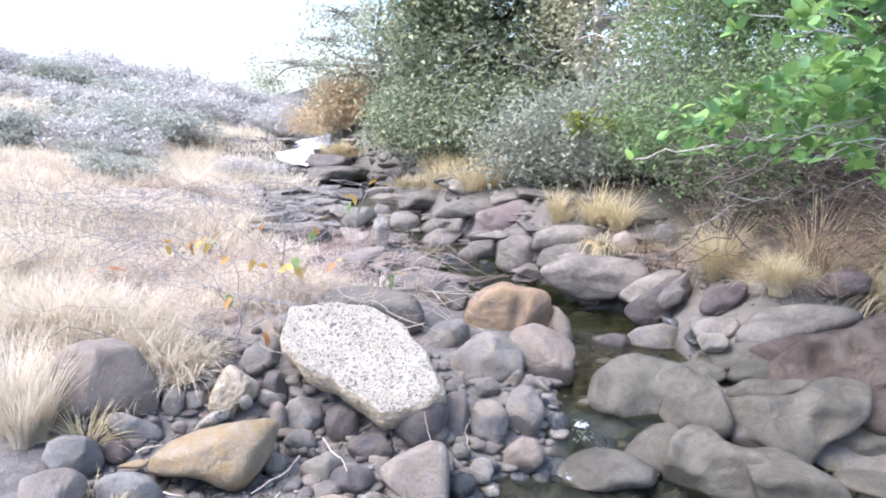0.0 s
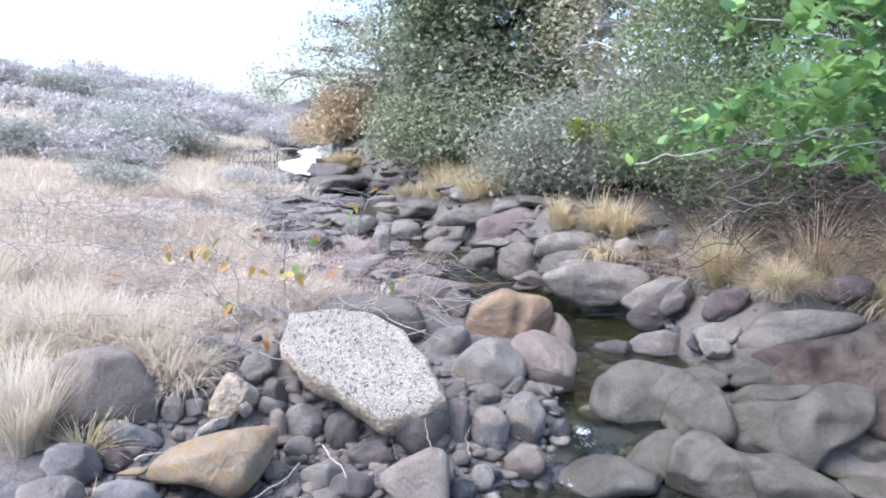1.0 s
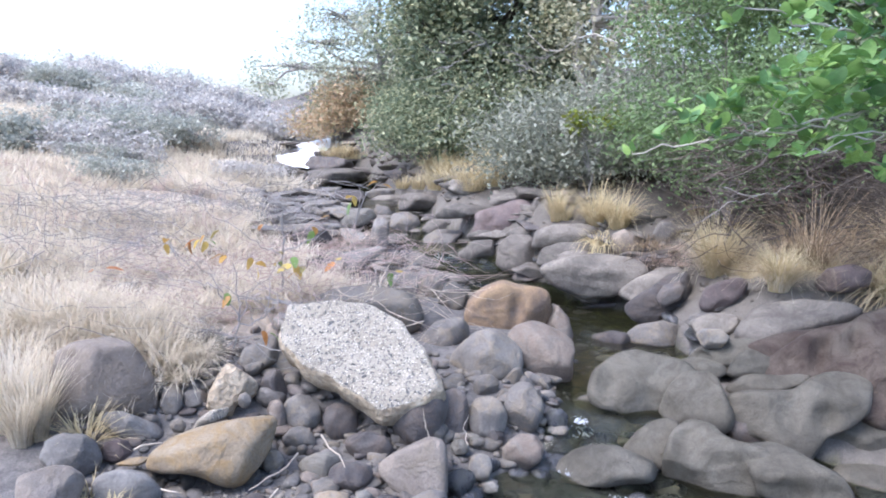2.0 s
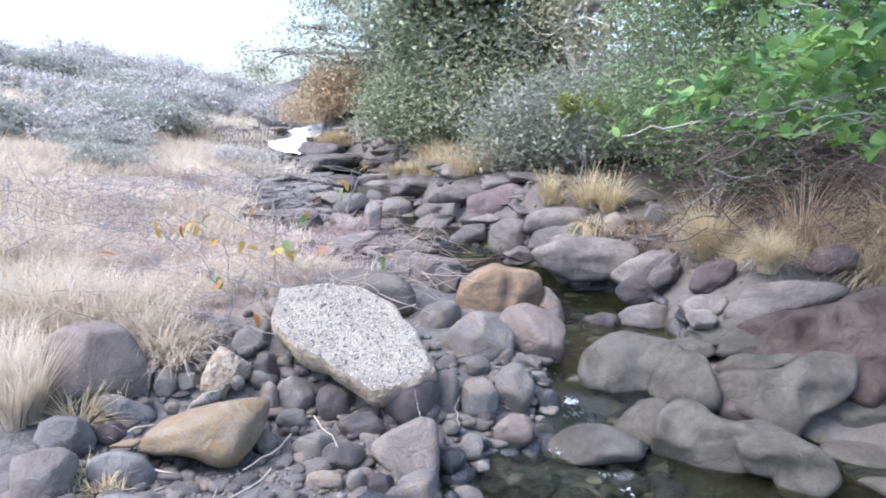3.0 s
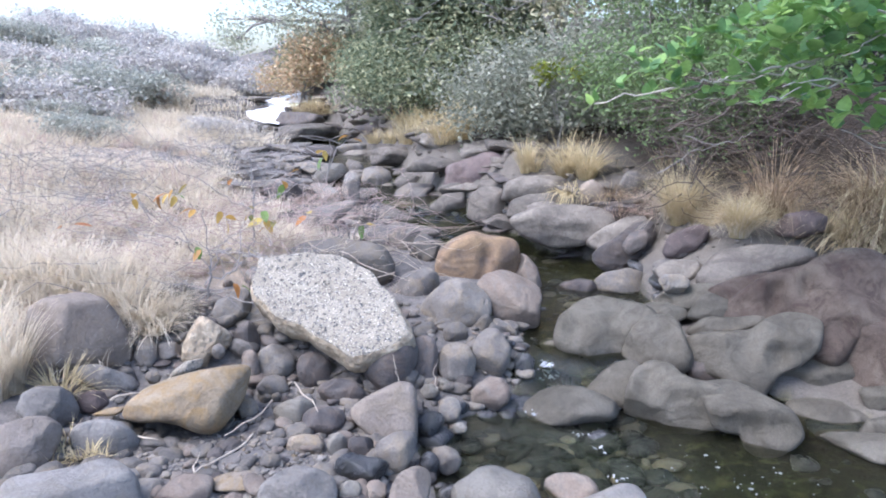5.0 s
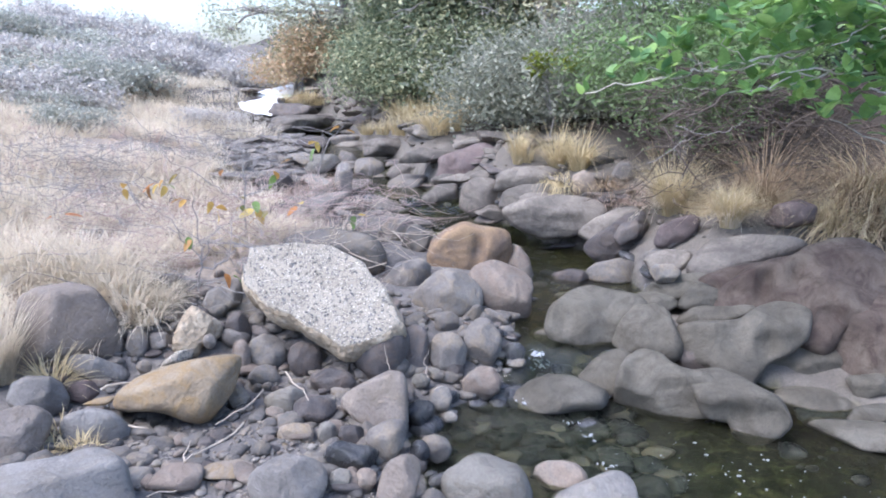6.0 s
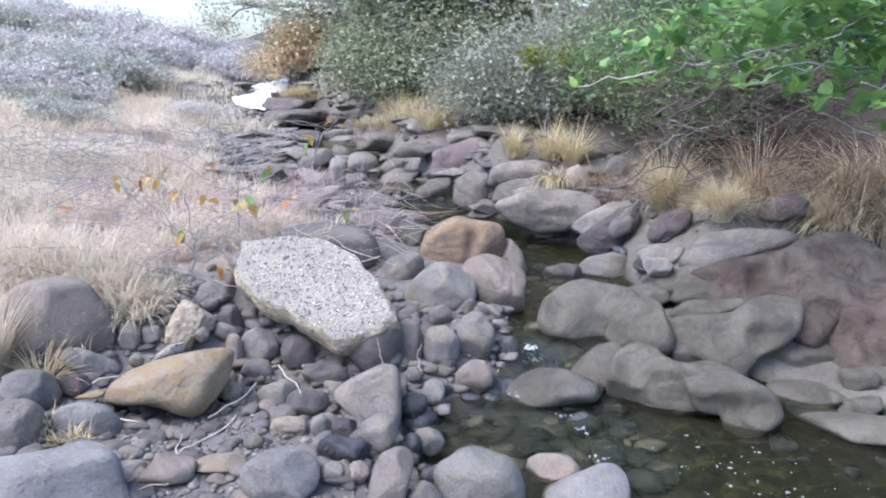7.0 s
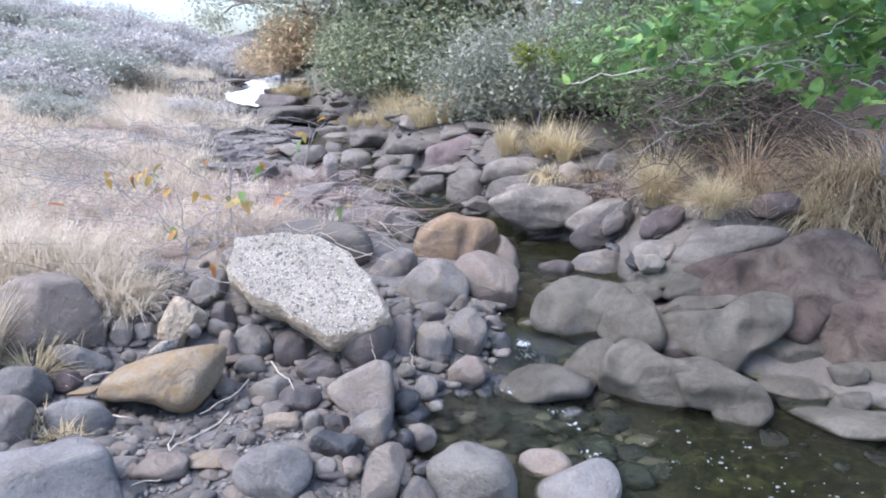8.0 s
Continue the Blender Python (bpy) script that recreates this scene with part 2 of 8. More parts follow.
def ground_material():
    m, nt, b = nodes_of("creek_ground")
    co = nt.nodes.new("ShaderNodeNewGeometry").outputs["Position"]

    def attr(name):
        a = nt.nodes.new("ShaderNodeAttribute")
        a.attribute_name = name
        return a.outputs["Fac"]

    big, mid, fine = noise_of(nt, co, 1.6, 6, 0.6, 0.5), noise_of(nt, co, 14.0, 6, 0.68, 0.6), noise_of(nt, co, 110.0, 4, 0.7)
    gravel = ramp(nt, mid, [(0.28, (0.08, 0.075, 0.07)), (0.5, (0.145, 0.135, 0.125)), (0.72, (0.23, 0.21, 0.19))])
    soil = ramp(nt, mid, [(0.28, (0.24, 0.19, 0.145)), (0.5, (0.36, 0.295, 0.22)), (0.75, (0.48, 0.40, 0.31))])
    algae = ramp(nt, mid, [(0.25, (0.012, 0.012, 0.008)), (0.5, (0.032, 0.031, 0.016)), (0.72, (0.12, 0.112, 0.04))])
    rock = ramp(nt, big, [(0.3, (0.10, 0.088, 0.074)), (0.55, (0.150, 0.134, 0.113)), (0.8, (0.20, 0.18, 0.152))])
    litter = ramp(nt, mid, [(0.3, (0.04, 0.032, 0.026)), (0.6, (0.085, 0.068, 0.052)), (0.8, (0.15, 0.12, 0.085))])
    col = blend(nt, attr("grassy"), gravel, soil)
    col = blend(nt, attr("rocky"), col, rock)
    col = blend(nt, attr("litter"), col, litter)
    col = blend(nt, attr("under"), col, algae)
    col = blend(nt, 0.85, col, ramp(nt, fine, [(0.25, grey(0.6)), (0.75, grey(1.25))]), "MULTIPLY")
    nt.links.new(col, b.inputs["Base Color"])
    b.inputs["Roughness"].default_value = 0.92
    relief(nt, b, [(mid, 0.03), (fine, 0.006)], 0.8)
    return m


M_GROUND = ground_material()


# ---- mesh helpers ----
def mesh_object(name, verts, faces, material, parent=None, smooth_faces=True, label=""):
    me = bpy.data.meshes.new(name)
    me.from_pydata([tuple(v) for v in np.asarray(verts).tolist()], [], [tuple(f) for f in np.asarray(faces).tolist()] if isinstance(faces, np.ndarray) else faces)
    me.materials.append(material)
    if smooth_faces:
        me.polygons.foreach_set("use_smooth", [True] * len(me.polygons))
    me.update()
    ob = new(name, me)
    if parent is not None:
        ob.parent = parent
    if label:
        ob["label"] = label
    return ob


def group_root(name, x, y, z, **tags):
    e = new(name)
    e.location, e.empty_display_size = (x, y, z), 0.1
    return tagged(e, **tags)


SPHERES = {}


def unit_sphere(n):
    if n not in SPHERES:
        bm = bmesh.new()
        bmesh.ops.create_icosphere(bm, subdivisions=n, radius=1.0)
        SPHERES[n] = (np.array([v.co[:] for v in bm.verts]), np.array([[v.index for v in f.verts] for f in bm.faces]))
        bm.free()
    return SPHERES[n]


def bumps(P, freq, seed, n=8):
    rnd = np.random.RandomState(seed)
    total = np.zeros(len(P))
    for _ in range(n):
        d = rnd.normal(size=3)
        d = d / np.linalg.norm(d) * freq * rnd.uniform(0.6, 1.8)
        e = rnd.normal(size=3) * freq * 0.5
        total += np.sin(P @ d + rnd.uniform(0, 6.28) + 1.2 * np.sin(P @ e + rnd.uniform(0, 6.28)))
    return total / n ** 0.5 * 0.75


def rock_points(size, seed, facets=14, soft=9.0, lumps=0.05, detail=4, flat_top=0.0, scoops=0, ridges=0.0):
    """A stone: a rounded polyhedron of random faces, stretched to size (full x, y, z), with lumps and small chips."""
    rnd = np.random.RandomState(seed)
    D, F = unit_sphere(detail)
    N = rnd.normal(size=(facets, 3))
    N /= np.linalg.norm(N, axis=1)[:, None]
    N = np.vstack([N, -N + 0.35 * rnd.normal(size=N.shape), [[0.05, -0.08, 1.0]]])
    N /= np.linalg.norm(N, axis=1)[:, None]
    h = np.concatenate([rnd.uniform(0.84, 1.06, 2 * facets), [1.0 - flat_top]])
    q = np.maximum(D @ N.T / h, 0.0) ** soft
    r = q.sum(axis=1) ** (-1.0 / soft)
    P = D * r[:, None]
    P *= (1 + lumps * bumps(P, 2.6, seed + 1) + lumps * 0.35 * bumps(P, 7.0, seed + 2) + lumps * 0.15 * bumps(P, 19.0, seed + 3))[:, None]
    if ridges:
        P *= (1 + ridges * ((1 - np.abs(bumps(P, 1.7, seed + 9, 5))) ** 2 - 0.4) + 0.35 * ridges * ((1 - np.abs(bumps(P, 4.0, seed + 11, 5))) ** 2 - 0.4))[:, None]
    for _ in range(scoops):
        c = rnd.normal(size=3)
        c[2] = abs(c[2]) * 0.9
        c /= np.linalg.norm(c)
        reach = rnd.uniform(0.35, 0.7)
        d = np.linalg.norm((D - c) * [1.0, 1.5, 1.2], axis=1)
        P *= (1 - rnd.uniform(0.12, 0.26) * np.clip(1 - d / reach, 0, 1) ** 0.8)[:, None]
    P /= (P.max(axis=0) - P.min(axis=0)) / 2
    P -= (P.max(axis=0) + P.min(axis=0)) / 2
    return P * np.asarray(size) / 2, F


STONE_TAGS = {
    "grey_basalt": "smooth rounded grey basalt stone in the creek bed",
    "brown_basalt": "smooth brownish grey basalt boulder beside the creek",
    "dark_basalt": "dark grey rounded basalt stone among the pebbles",
    "wet_stone": "dark wet stone lying in the shallow water",
    "tan_stone": "tan angular stone with worn edges on the gravel",
    "ochre_stone": "large ochre-stained wedge-shaped stone on the gravel",
    "rusty_boulder": "rust-coloured boulder beside the stream",
    "mauve_grey_stone": "smooth mauve-grey boulder with flat worn faces",
    "blue_grey_stone": "smooth blue-grey boulder with flat worn faces",
    "pale_stone": "pale grey weathered stone on the gravel",
    "water_worn_bedrock": "smooth water-worn greenish grey bedrock hump in the creek",
    "reddish_bedrock": "large reddish brown bedrock boulder at the water's edge",
    "broken_concrete_edge": "small broken lump of crumbling pale concrete",
    "broken_concrete": "small broken lump of speckled pale concrete",
    "ledge_rock": "flat layered grey ledge rock along the stream",
    "maroon_rock": "dark maroon rounded rock on the bank",
}


def stone(kind, material, x, y, z, sx, sy, sz, turn=0.0, seed=0, soft=9.0, lumps=0.05, tilt=0.0, lean=0.0, facets=14, detail=4, flat_top=0.0, scoops=0, ridges=0.0, label="", group="creek stones"):
    """One stone centred at x, y, z with full sizes sx, sy, sz, turned and tilted in degrees."""
    P, F = rock_points((sx, sy, sz), seed, facets, soft, lumps, detail, flat_top, scoops, ridges)
    R = np.array(pose(0, 0, 0, tilt, lean, turn).to_3x3())
    ob = mesh_object(kind, P @ R.T, F, material)
    ob.location = (x, y, z)
    return tagged(ob, label or STONE_TAGS[material.name], "rock" if kind != "river_stone" else "stone", group)


def bedrock_outcrop(material, lobes, seed, label):
    """Connected water-worn rock: rounded lobes (x, y, foot z, half width, half depth, height, turn) that meet in creases."""
    L = np.array(lobes)
    lo, hi = (L[:, :2] - L[:, 3:5].max(axis=1)[:, None] * 1.25).min(axis=0), (L[:, :2] + L[:, 3:5].max(axis=1)[:, None] * 1.25).max(axis=0)
    step = 0.011
    X, Y = np.meshgrid(np.arange(lo[0], hi[0], step), np.arange(lo[1], hi[1], step))
    wx = X + 0.05 * waves(X, Y, 6.0, 800 + seed) + 0.012 * waves(X, Y, 18.0, 810 + seed)
    wy = Y + 0.05 * waves(X, Y, 6.0, 820 + seed) + 0.012 * waves(X, Y, 18.0, 830 + seed)
    total, soft = np.zeros(X.shape), 0.030
    for k, (x, y, z, a, b, h, turn) in enumerate(lobes):
        c, s = math.cos(radians(turn)), math.sin(radians(turn))
        u, v = ((wx - x) * c + (wy - y) * s) / a, (-(wx - x) * s + (wy - y) * c) / b
        r = (np.abs(u) ** 2.4 + np.abs(v) ** 2.4) ** (1 / 2.4)
        dome = np.where(r < 1, h * np.clip(1 - r ** 2.2, 0, 1) ** 0.72 * (1 + 0.22 * np.clip(u, -1, 1) * math.sin(3.1 * k + 1.7 * seed) + 0.12 * np.clip(v, -1, 1)), -0.9 * (r - 1) * max(a, b) - 0.25 * np.clip(r - 1, 0, 0.3))
        dome = dome - 0.14 * h * np.clip(1 - np.hypot(u - 0.35 * math.sin(7 * k + seed), v + 0.3) / 0.55, 0, 1) ** 0.8
        total += np.exp(np.clip((z + dome) / soft, -60, 60))
    Z = soft * np.log(total + 1e-26)
    rise = np.clip((Z - L[:, 2].min() + 0.05) / 0.15, 0, 1)
    Z = Z + rise * (0.010 * waves(X, Y, 12.0, 840 + seed) + 0.004 * waves(X, Y, 32.0, 850 + seed) - 0.022 * np.clip(0.55 - np.abs(waves(X, Y, 5.0, 860 + seed)), 0, 1))
    idx = np.arange(X.size).reshape(X.shape)
    F = np.stack([idx[:-1, :-1], idx[:-1, 1:], idx[1:, 1:], idx[1:, :-1]], -1).reshape(-1, 4)
    keep = Z.ravel()[F].max(axis=1) > L[:, 2].min() - 0.16
    F = F[keep]
    used, inverse = np.unique(F, return_inverse=True)
    V = np.stack([X.ravel(), Y.ravel(), Z.ravel()], 1)[used]
    centre = V.mean(axis=0)
    ob = mesh_object("bedrock_outcrop", V - centre, inverse.reshape(F.shape), material)
    ob.location = centre
    return tagged(ob, label, "rock", "bedrock outcrops")


def outline_radius(corners, blur=5.0):
    """The reach of an outline of a few corners, for every degree round its middle, with its corners rounded."""
    C = np.array(corners)
    A, B = C, np.roll(C, -1, 0)
    th = np.radians(np.arange(360))
    d = np.stack([np.cos(th), np.sin(th)], 1)
    E = B - A
    den = d[:, None, 0] * E[None, :, 1] - d[:, None, 1] * E[None, :, 0]
    den = np.where(np.abs(den) < 1e-9, 1e-9, den)
    r = (A[None, :, 0] * E[None, :, 1] - A[None, :, 1] * E[None, :, 0]) / den
    s = (A[None, :, 0] * d[:, None, 1] - A[None, :, 1] * d[:, None, 0]) / den
    R = np.where((s >= -1e-6) & (s <= 1 + 1e-6) & (r > 0), r, 0).max(axis=1)
    k = np.exp(-0.5 * (np.arange(-20, 21) / blur) ** 2)
    return np.convolve(np.concatenate([R[-20:], R, R[:20]]), k / k.sum(), "valid")


def outlined(kind, material, x, y, z, tilt, turn, depth, corners, seed, square=2.6, facets=7, lumps=0.035, detail=4, planes=(), dents=(), scoops=0.0, label=""):
    """A stone with an outline of a few corners (across, up), half as deep as depth says, worn to flat faces.
    planes: faces cut into it (normal, share of its reach that is left); dents: hollows (across, up, radius, depth, stretch);
    scoops: water-worn hollows that meet in crests."""
    rnd = np.random.RandomState(seed)
    D, F = unit_sphere(detail)
    R = outline_radius(corners)
    ang = np.degrees(np.arctan2(D[:, 2], D[:, 0])) % 360
    reach = np.interp(ang, np.arange(361), np.append(R, R[0]))
    flat = np.hypot(D[:, 0], D[:, 2])
    inv = (flat / reach) ** square + (np.abs(D[:, 1]) / depth) ** square
    P = D * (inv ** (-1 / square))[:, None]
    cuts = [(np.array(p[:3]) / np.linalg.norm(p[:3]), p[3]) for p in planes]
    for _ in range(facets):
        n = rnd.normal(size=3) * [0.7, 1.0, 0.7]
        n[1] = -abs(n[1]) - 0.45
        cuts.append((n / np.linalg.norm(n), rnd.uniform(0.66, 0.88)))
    q = 26.0
    total = np.linalg.norm(P, axis=1) ** -q
    for n, left in cuts:
        total = total + (np.maximum(D @ n, 1e-9) / (left * (P @ n).max())) ** q
    P = D * (total ** (-1 / q))[:, None]
    unit = P / np.abs(P).max(axis=0)
    P = P * (1 + lumps * bumps(unit, 2.8, seed + 1) + lumps * 0.4 * bumps(unit, 7.0, seed + 2) + lumps * 0.2 * bumps(unit, 18.0, seed + 3) + lumps * 0.1 * bumps(unit, 40.0, seed + 4))[:, None]
    if scoops:
        C = rnd.normal(size=(30, 3))
        C /= np.linalg.norm(C, axis=1)[:, None] * [1.0, 1.0, 0.75]
        near = np.sort(np.linalg.norm((unit * [1.0, 1.0, 1.5])[:, None] - (C * [1.0, 1.0, 1.5])[None], axis=2) + 0.05 * bumps(unit, 4.0, seed + 6)[:, None], axis=1)
        P = P * (1 + scoops * (smooth(near[:, 0] / near[:, 1], 0.2, 1.0) - 0.5) * smooth(near[:, 1], 0.2, 0.7))[:, None]
    for u, w, rad, deep, stretch in dents:
        d = np.hypot((P[:, 0] - u) / (rad * stretch), (P[:, 2] - w) / rad)
        P[:, 1] += deep * np.exp(-d ** 2.6) * smooth(-P[:, 1], -0.1 * depth, 0.35 * depth)
    ob = mesh_object(kind, P, F, material)
    ob.matrix_world = pose(x, y, z, tilt, 0, turn)
    group = "bedrock outcrops" if kind == "bedrock_outcrop" else "creek stones"
    return tagged(ob, label or STONE_TAGS[material.name], "stone" if kind == "river_stone" else "rock", group)


# ---- plan of the creek ----
YS = (-3.0, 1.6, 2.2, 2.7, 3.1, 3.5, 4.1, 4.8, 5.2, 5.5, 6.2, 7.0, 8.5, 11.0, 14.0, 18.0, 40.0)
XC = (1.6, 1.3, 1.15, 1.10, 0.75, 0.62, 0.90, 0.93, 0.84, 0.48, -0.05, -0.45, -0.95, -1.9, -3.0, -4.5, -12.0)
WL = (1.0, 0.98, 1.10, 1.18, 0.52, 0.22, 0.32, 0.36, 0.50, 0.48, 0.45, 0.45, 0.45, 0.5, 0.6, 0.7, 1.0)
WR = (1.3, 1.25, 1.20, 1.15, 0.95, 0.42, 0.48, 0.42, 0.46, 0.32, 0.36, 0.40, 0.4, 0.5, 0.6, 0.7, 1.0)
LEVEL_Y = (3.1, 3.4, 5.4, 5.6, 6.0, 6.25, 7.4, 7.6, 10.5, 10.8, 12.3, 12.9, 16.0)
LEVEL_Z = (0.0, 0.13, 0.16, 0.27, 0.28, 0.37, 0.40, 0.48, 0.52, 0.62, 0.64, 1.02, 1.08)


def waves(x, y, freq, seed, n=6):
    """Smooth irregular values of about -1 to 1 over the plan."""
    rnd = np.random.RandomState(seed)
    total = 0.0
    for _ in range(n):
        a, ph, k = rnd.uniform(0, 6.283), rnd.uniform(0, 6.283), freq * rnd.uniform(0.6, 1.7)
        total = total + np.sin(k * (x * np.cos(a) + y * np.sin(a)) + ph + 1.3 * np.sin(0.6 * k * (y * np.cos(a) - x * np.sin(a)) + 2 * ph))
    return total / n ** 0.5 * 0.75


def smooth(v, lo, hi):
    u = np.clip((v - lo) / (hi - lo), 0.0, 1.0)
    return u * u * (3 - 2 * u)


def level(y):
    return np.interp(y, LEVEL_Y, LEVEL_Z)


def bank_offsets(x, y):
    """Distances beyond the left and right water's edge (negative inside the channel)."""
    wig = 0.07 * waves(x, y, 4.0, 3)
    s = x - np.interp(y, YS, XC)
    return -s - np.interp(y, YS, WL) + wig, s - np.interp(y, YS, WR) + wig


def height(x, y):
    x, y = np.asarray(x, float), np.asarray(y, float)
    dl, dr = bank_offsets(x, y)
    z = level(y)
    inside = np.minimum(-dl, -dr)
    z = z - 0.12 * smooth(inside, -0.12, 0.25) + 0.03
    pl, prr = np.maximum(dl, 0), np.maximum(dr, 0)
    near = smooth(y, 2.2, 4.2)
    z = z + 0.05 * smooth(pl, 0, 0.5) + (0.10 + 0.05 * near) * np.maximum(pl - 0.9, 0) ** 1.05 * np.exp(-pl / 14.0)
    bank = 0.45 * (1 - np.exp(-prr / 0.24)) + 0.45 * smooth(prr, 1.0, 3.4) + 0.10 * np.maximum(prr - 1.0, 0) * np.exp(-prr / 60.0)
    z = z + bank * (0.03 + 0.97 * smooth(y, 3.75, 4.25))
    r = np.hypot(x + 2, y)
    hill = smooth(-x + 0.10 * y, 3.0, 22.0) * smooth(r, 10.0, 40.0)
    z = z + 0.8 * hill * (1 + 0.25 * waves(x, y, 0.15, 9)) + 0.5 * smooth(y, 16.0, 30.0)
    rough = smooth(np.maximum(dl, dr), -0.05, 0.4)
    z = z + rough * (0.03 * waves(x, y, 3.0, 5) + 0.012 * waves(x, y, 11.0, 6)) + 0.12 * smooth(r, 6, 20) * waves(x, y, 0.9, 8)
    return z


# ---- ground: one sheet from the creek bed to the horizon ----
def spaced(n, near, far):
    u = np.linspace(-1, 1, n)
    k = math.asinh(far / near)
    return near * np.sinh(k * u)


def build_ground():
    gx, gy = 0.1 + spaced(420, 1.3, 420.0), 3.4 + spaced(420, 1.6, 420.0)
    X, Y = np.meshgrid(gx, gy)
    X, Y = X.ravel(), Y.ravel()
    Z = height(X, Y)
    n = len(gx)
    idx = np.arange(n * len(gy)).reshape(len(gy), n)
    F = np.stack([idx[:-1, :-1], idx[:-1, 1:], idx[1:, 1:], idx[1:, :-1]], -1).reshape(-1, 4)
    ob = mesh_object("ground", np.stack([X, Y, Z], 1), F, M_GROUND)
    dl, dr = bank_offsets(X, Y)
    wob = 0.25 * waves(X, Y, 2.2, 21) + 0.15 * waves(X, Y, 6.0, 22)
    layers = {
        "under": smooth(level(Y) + 0.015 - Z, -0.01, 0.03) * (np.maximum(dl, dr) < 0.2) * (1 - 0.7 * (1 - smooth(X, 0.65, 1.15)) * smooth(Y, 2.1, 2.4) * (1 - smooth(Y, 3.4, 3.7))),
        "grassy": smooth(dl + wob, 1.5, 2.3) * smooth(Y, 2.3, 3.6),
        "rocky": smooth(dr + 0.3 * wob, -0.1, 0.1) * (1 - smooth(dr + wob, 0.9, 1.5)),
        "litter": smooth(dr + wob, 0.7, 1.5),
    }
    for name, values in layers.items():
        ob.data.attributes.new(name, "FLOAT", "POINT").data.foreach_set("value", np.asarray(values, np.float32))
    return tagged(ob, "gravelly creek bed with dry grassy banks and low hills", "ground", kind="structure")


build_ground()


def build_water():
    ys, us = np.concatenate([np.arange(-40, 0.3, 0.4), np.arange(0.3, 16.0, 0.035)]), np.linspace(-1, 1, 60)
    Y, U = np.meshgrid(ys, us, indexing="ij")
    X = np.interp(Y, YS, XC) + np.where(U < 0, U * (np.interp(Y, YS, WL) + 0.18), U * (np.interp(Y, YS, WR) + 0.18))
    Z = level(Y) + 0.004 * waves(X, Y, 9.0, 31) * smooth(Y, 2.6, 3.4) + 0.0015 * waves(X, Y, 20.0, 32)
    steep = smooth(np.abs(level(Y + 0.05) - level(Y - 0.05)), 0.01, 0.04)
    Z = Z + steep * 0.02 * waves(X, Y, 25.0, 33)
    n = len(us)
    idx = np.arange(Y.size).reshape(Y.shape)
    F = np.stack([idx[:-1, :-1], idx[:-1, 1:], idx[1:, 1:], idx[1:, :-1]], -1).reshape(-1, 4)
    ob = mesh_object("water", np.stack([X.ravel(), Y.ravel(), Z.ravel()], 1), F, M_WATER)
    return tagged(ob, "shallow clear creek water over olive green algae", "water", kind="structure")


build_water()


def white_water(x, y, z, wide, deep, turn, seed, sparse=0.0):
    """Broken white water: a thin rippled sheet of foam, torn into flecks along the flow."""
    nx, ny = max(10, int(wide / 0.004)), max(8, int(deep / 0.004))
    U, V = np.meshgrid(np.linspace(-1, 1, nx), np.linspace(-1, 1, ny))
    X, Y = U * wide / 2, V * deep / 2
    tear = waves(X * 2.6, Y, 62.0, 900 + seed) + 0.7 * waves(X * 2.2, Y, 150.0, 930 + seed) + 0.5 * waves(X, Y, 190.0, 960 + seed)
    body = 0.22 - sparse - 1.1 * np.hypot(U, V) ** 2 + 0.75 * tear
    Z = 0.010 * np.clip(body, 0, 1) + 0.003 * waves(X, Y, 120.0, 990 + seed)
    idx = np.arange(X.size).reshape(X.shape)
    F = np.stack([idx[:-1, :-1], idx[:-1, 1:], idx[1:, 1:], idx[1:, :-1]], -1).reshape(-1, 4)
    F = F[body.ravel()[F].min(axis=1) > 0]
    ob = mesh_object("white_water", np.stack([X.ravel(), Y.ravel(), Z.ravel()], 1), F, M_FOAM)
    ob.matrix_world = pose(x, y, z, 0, 0, turn)
    return tagged(ob, "white flecks of broken water between the stones", "water", kind="stuff")


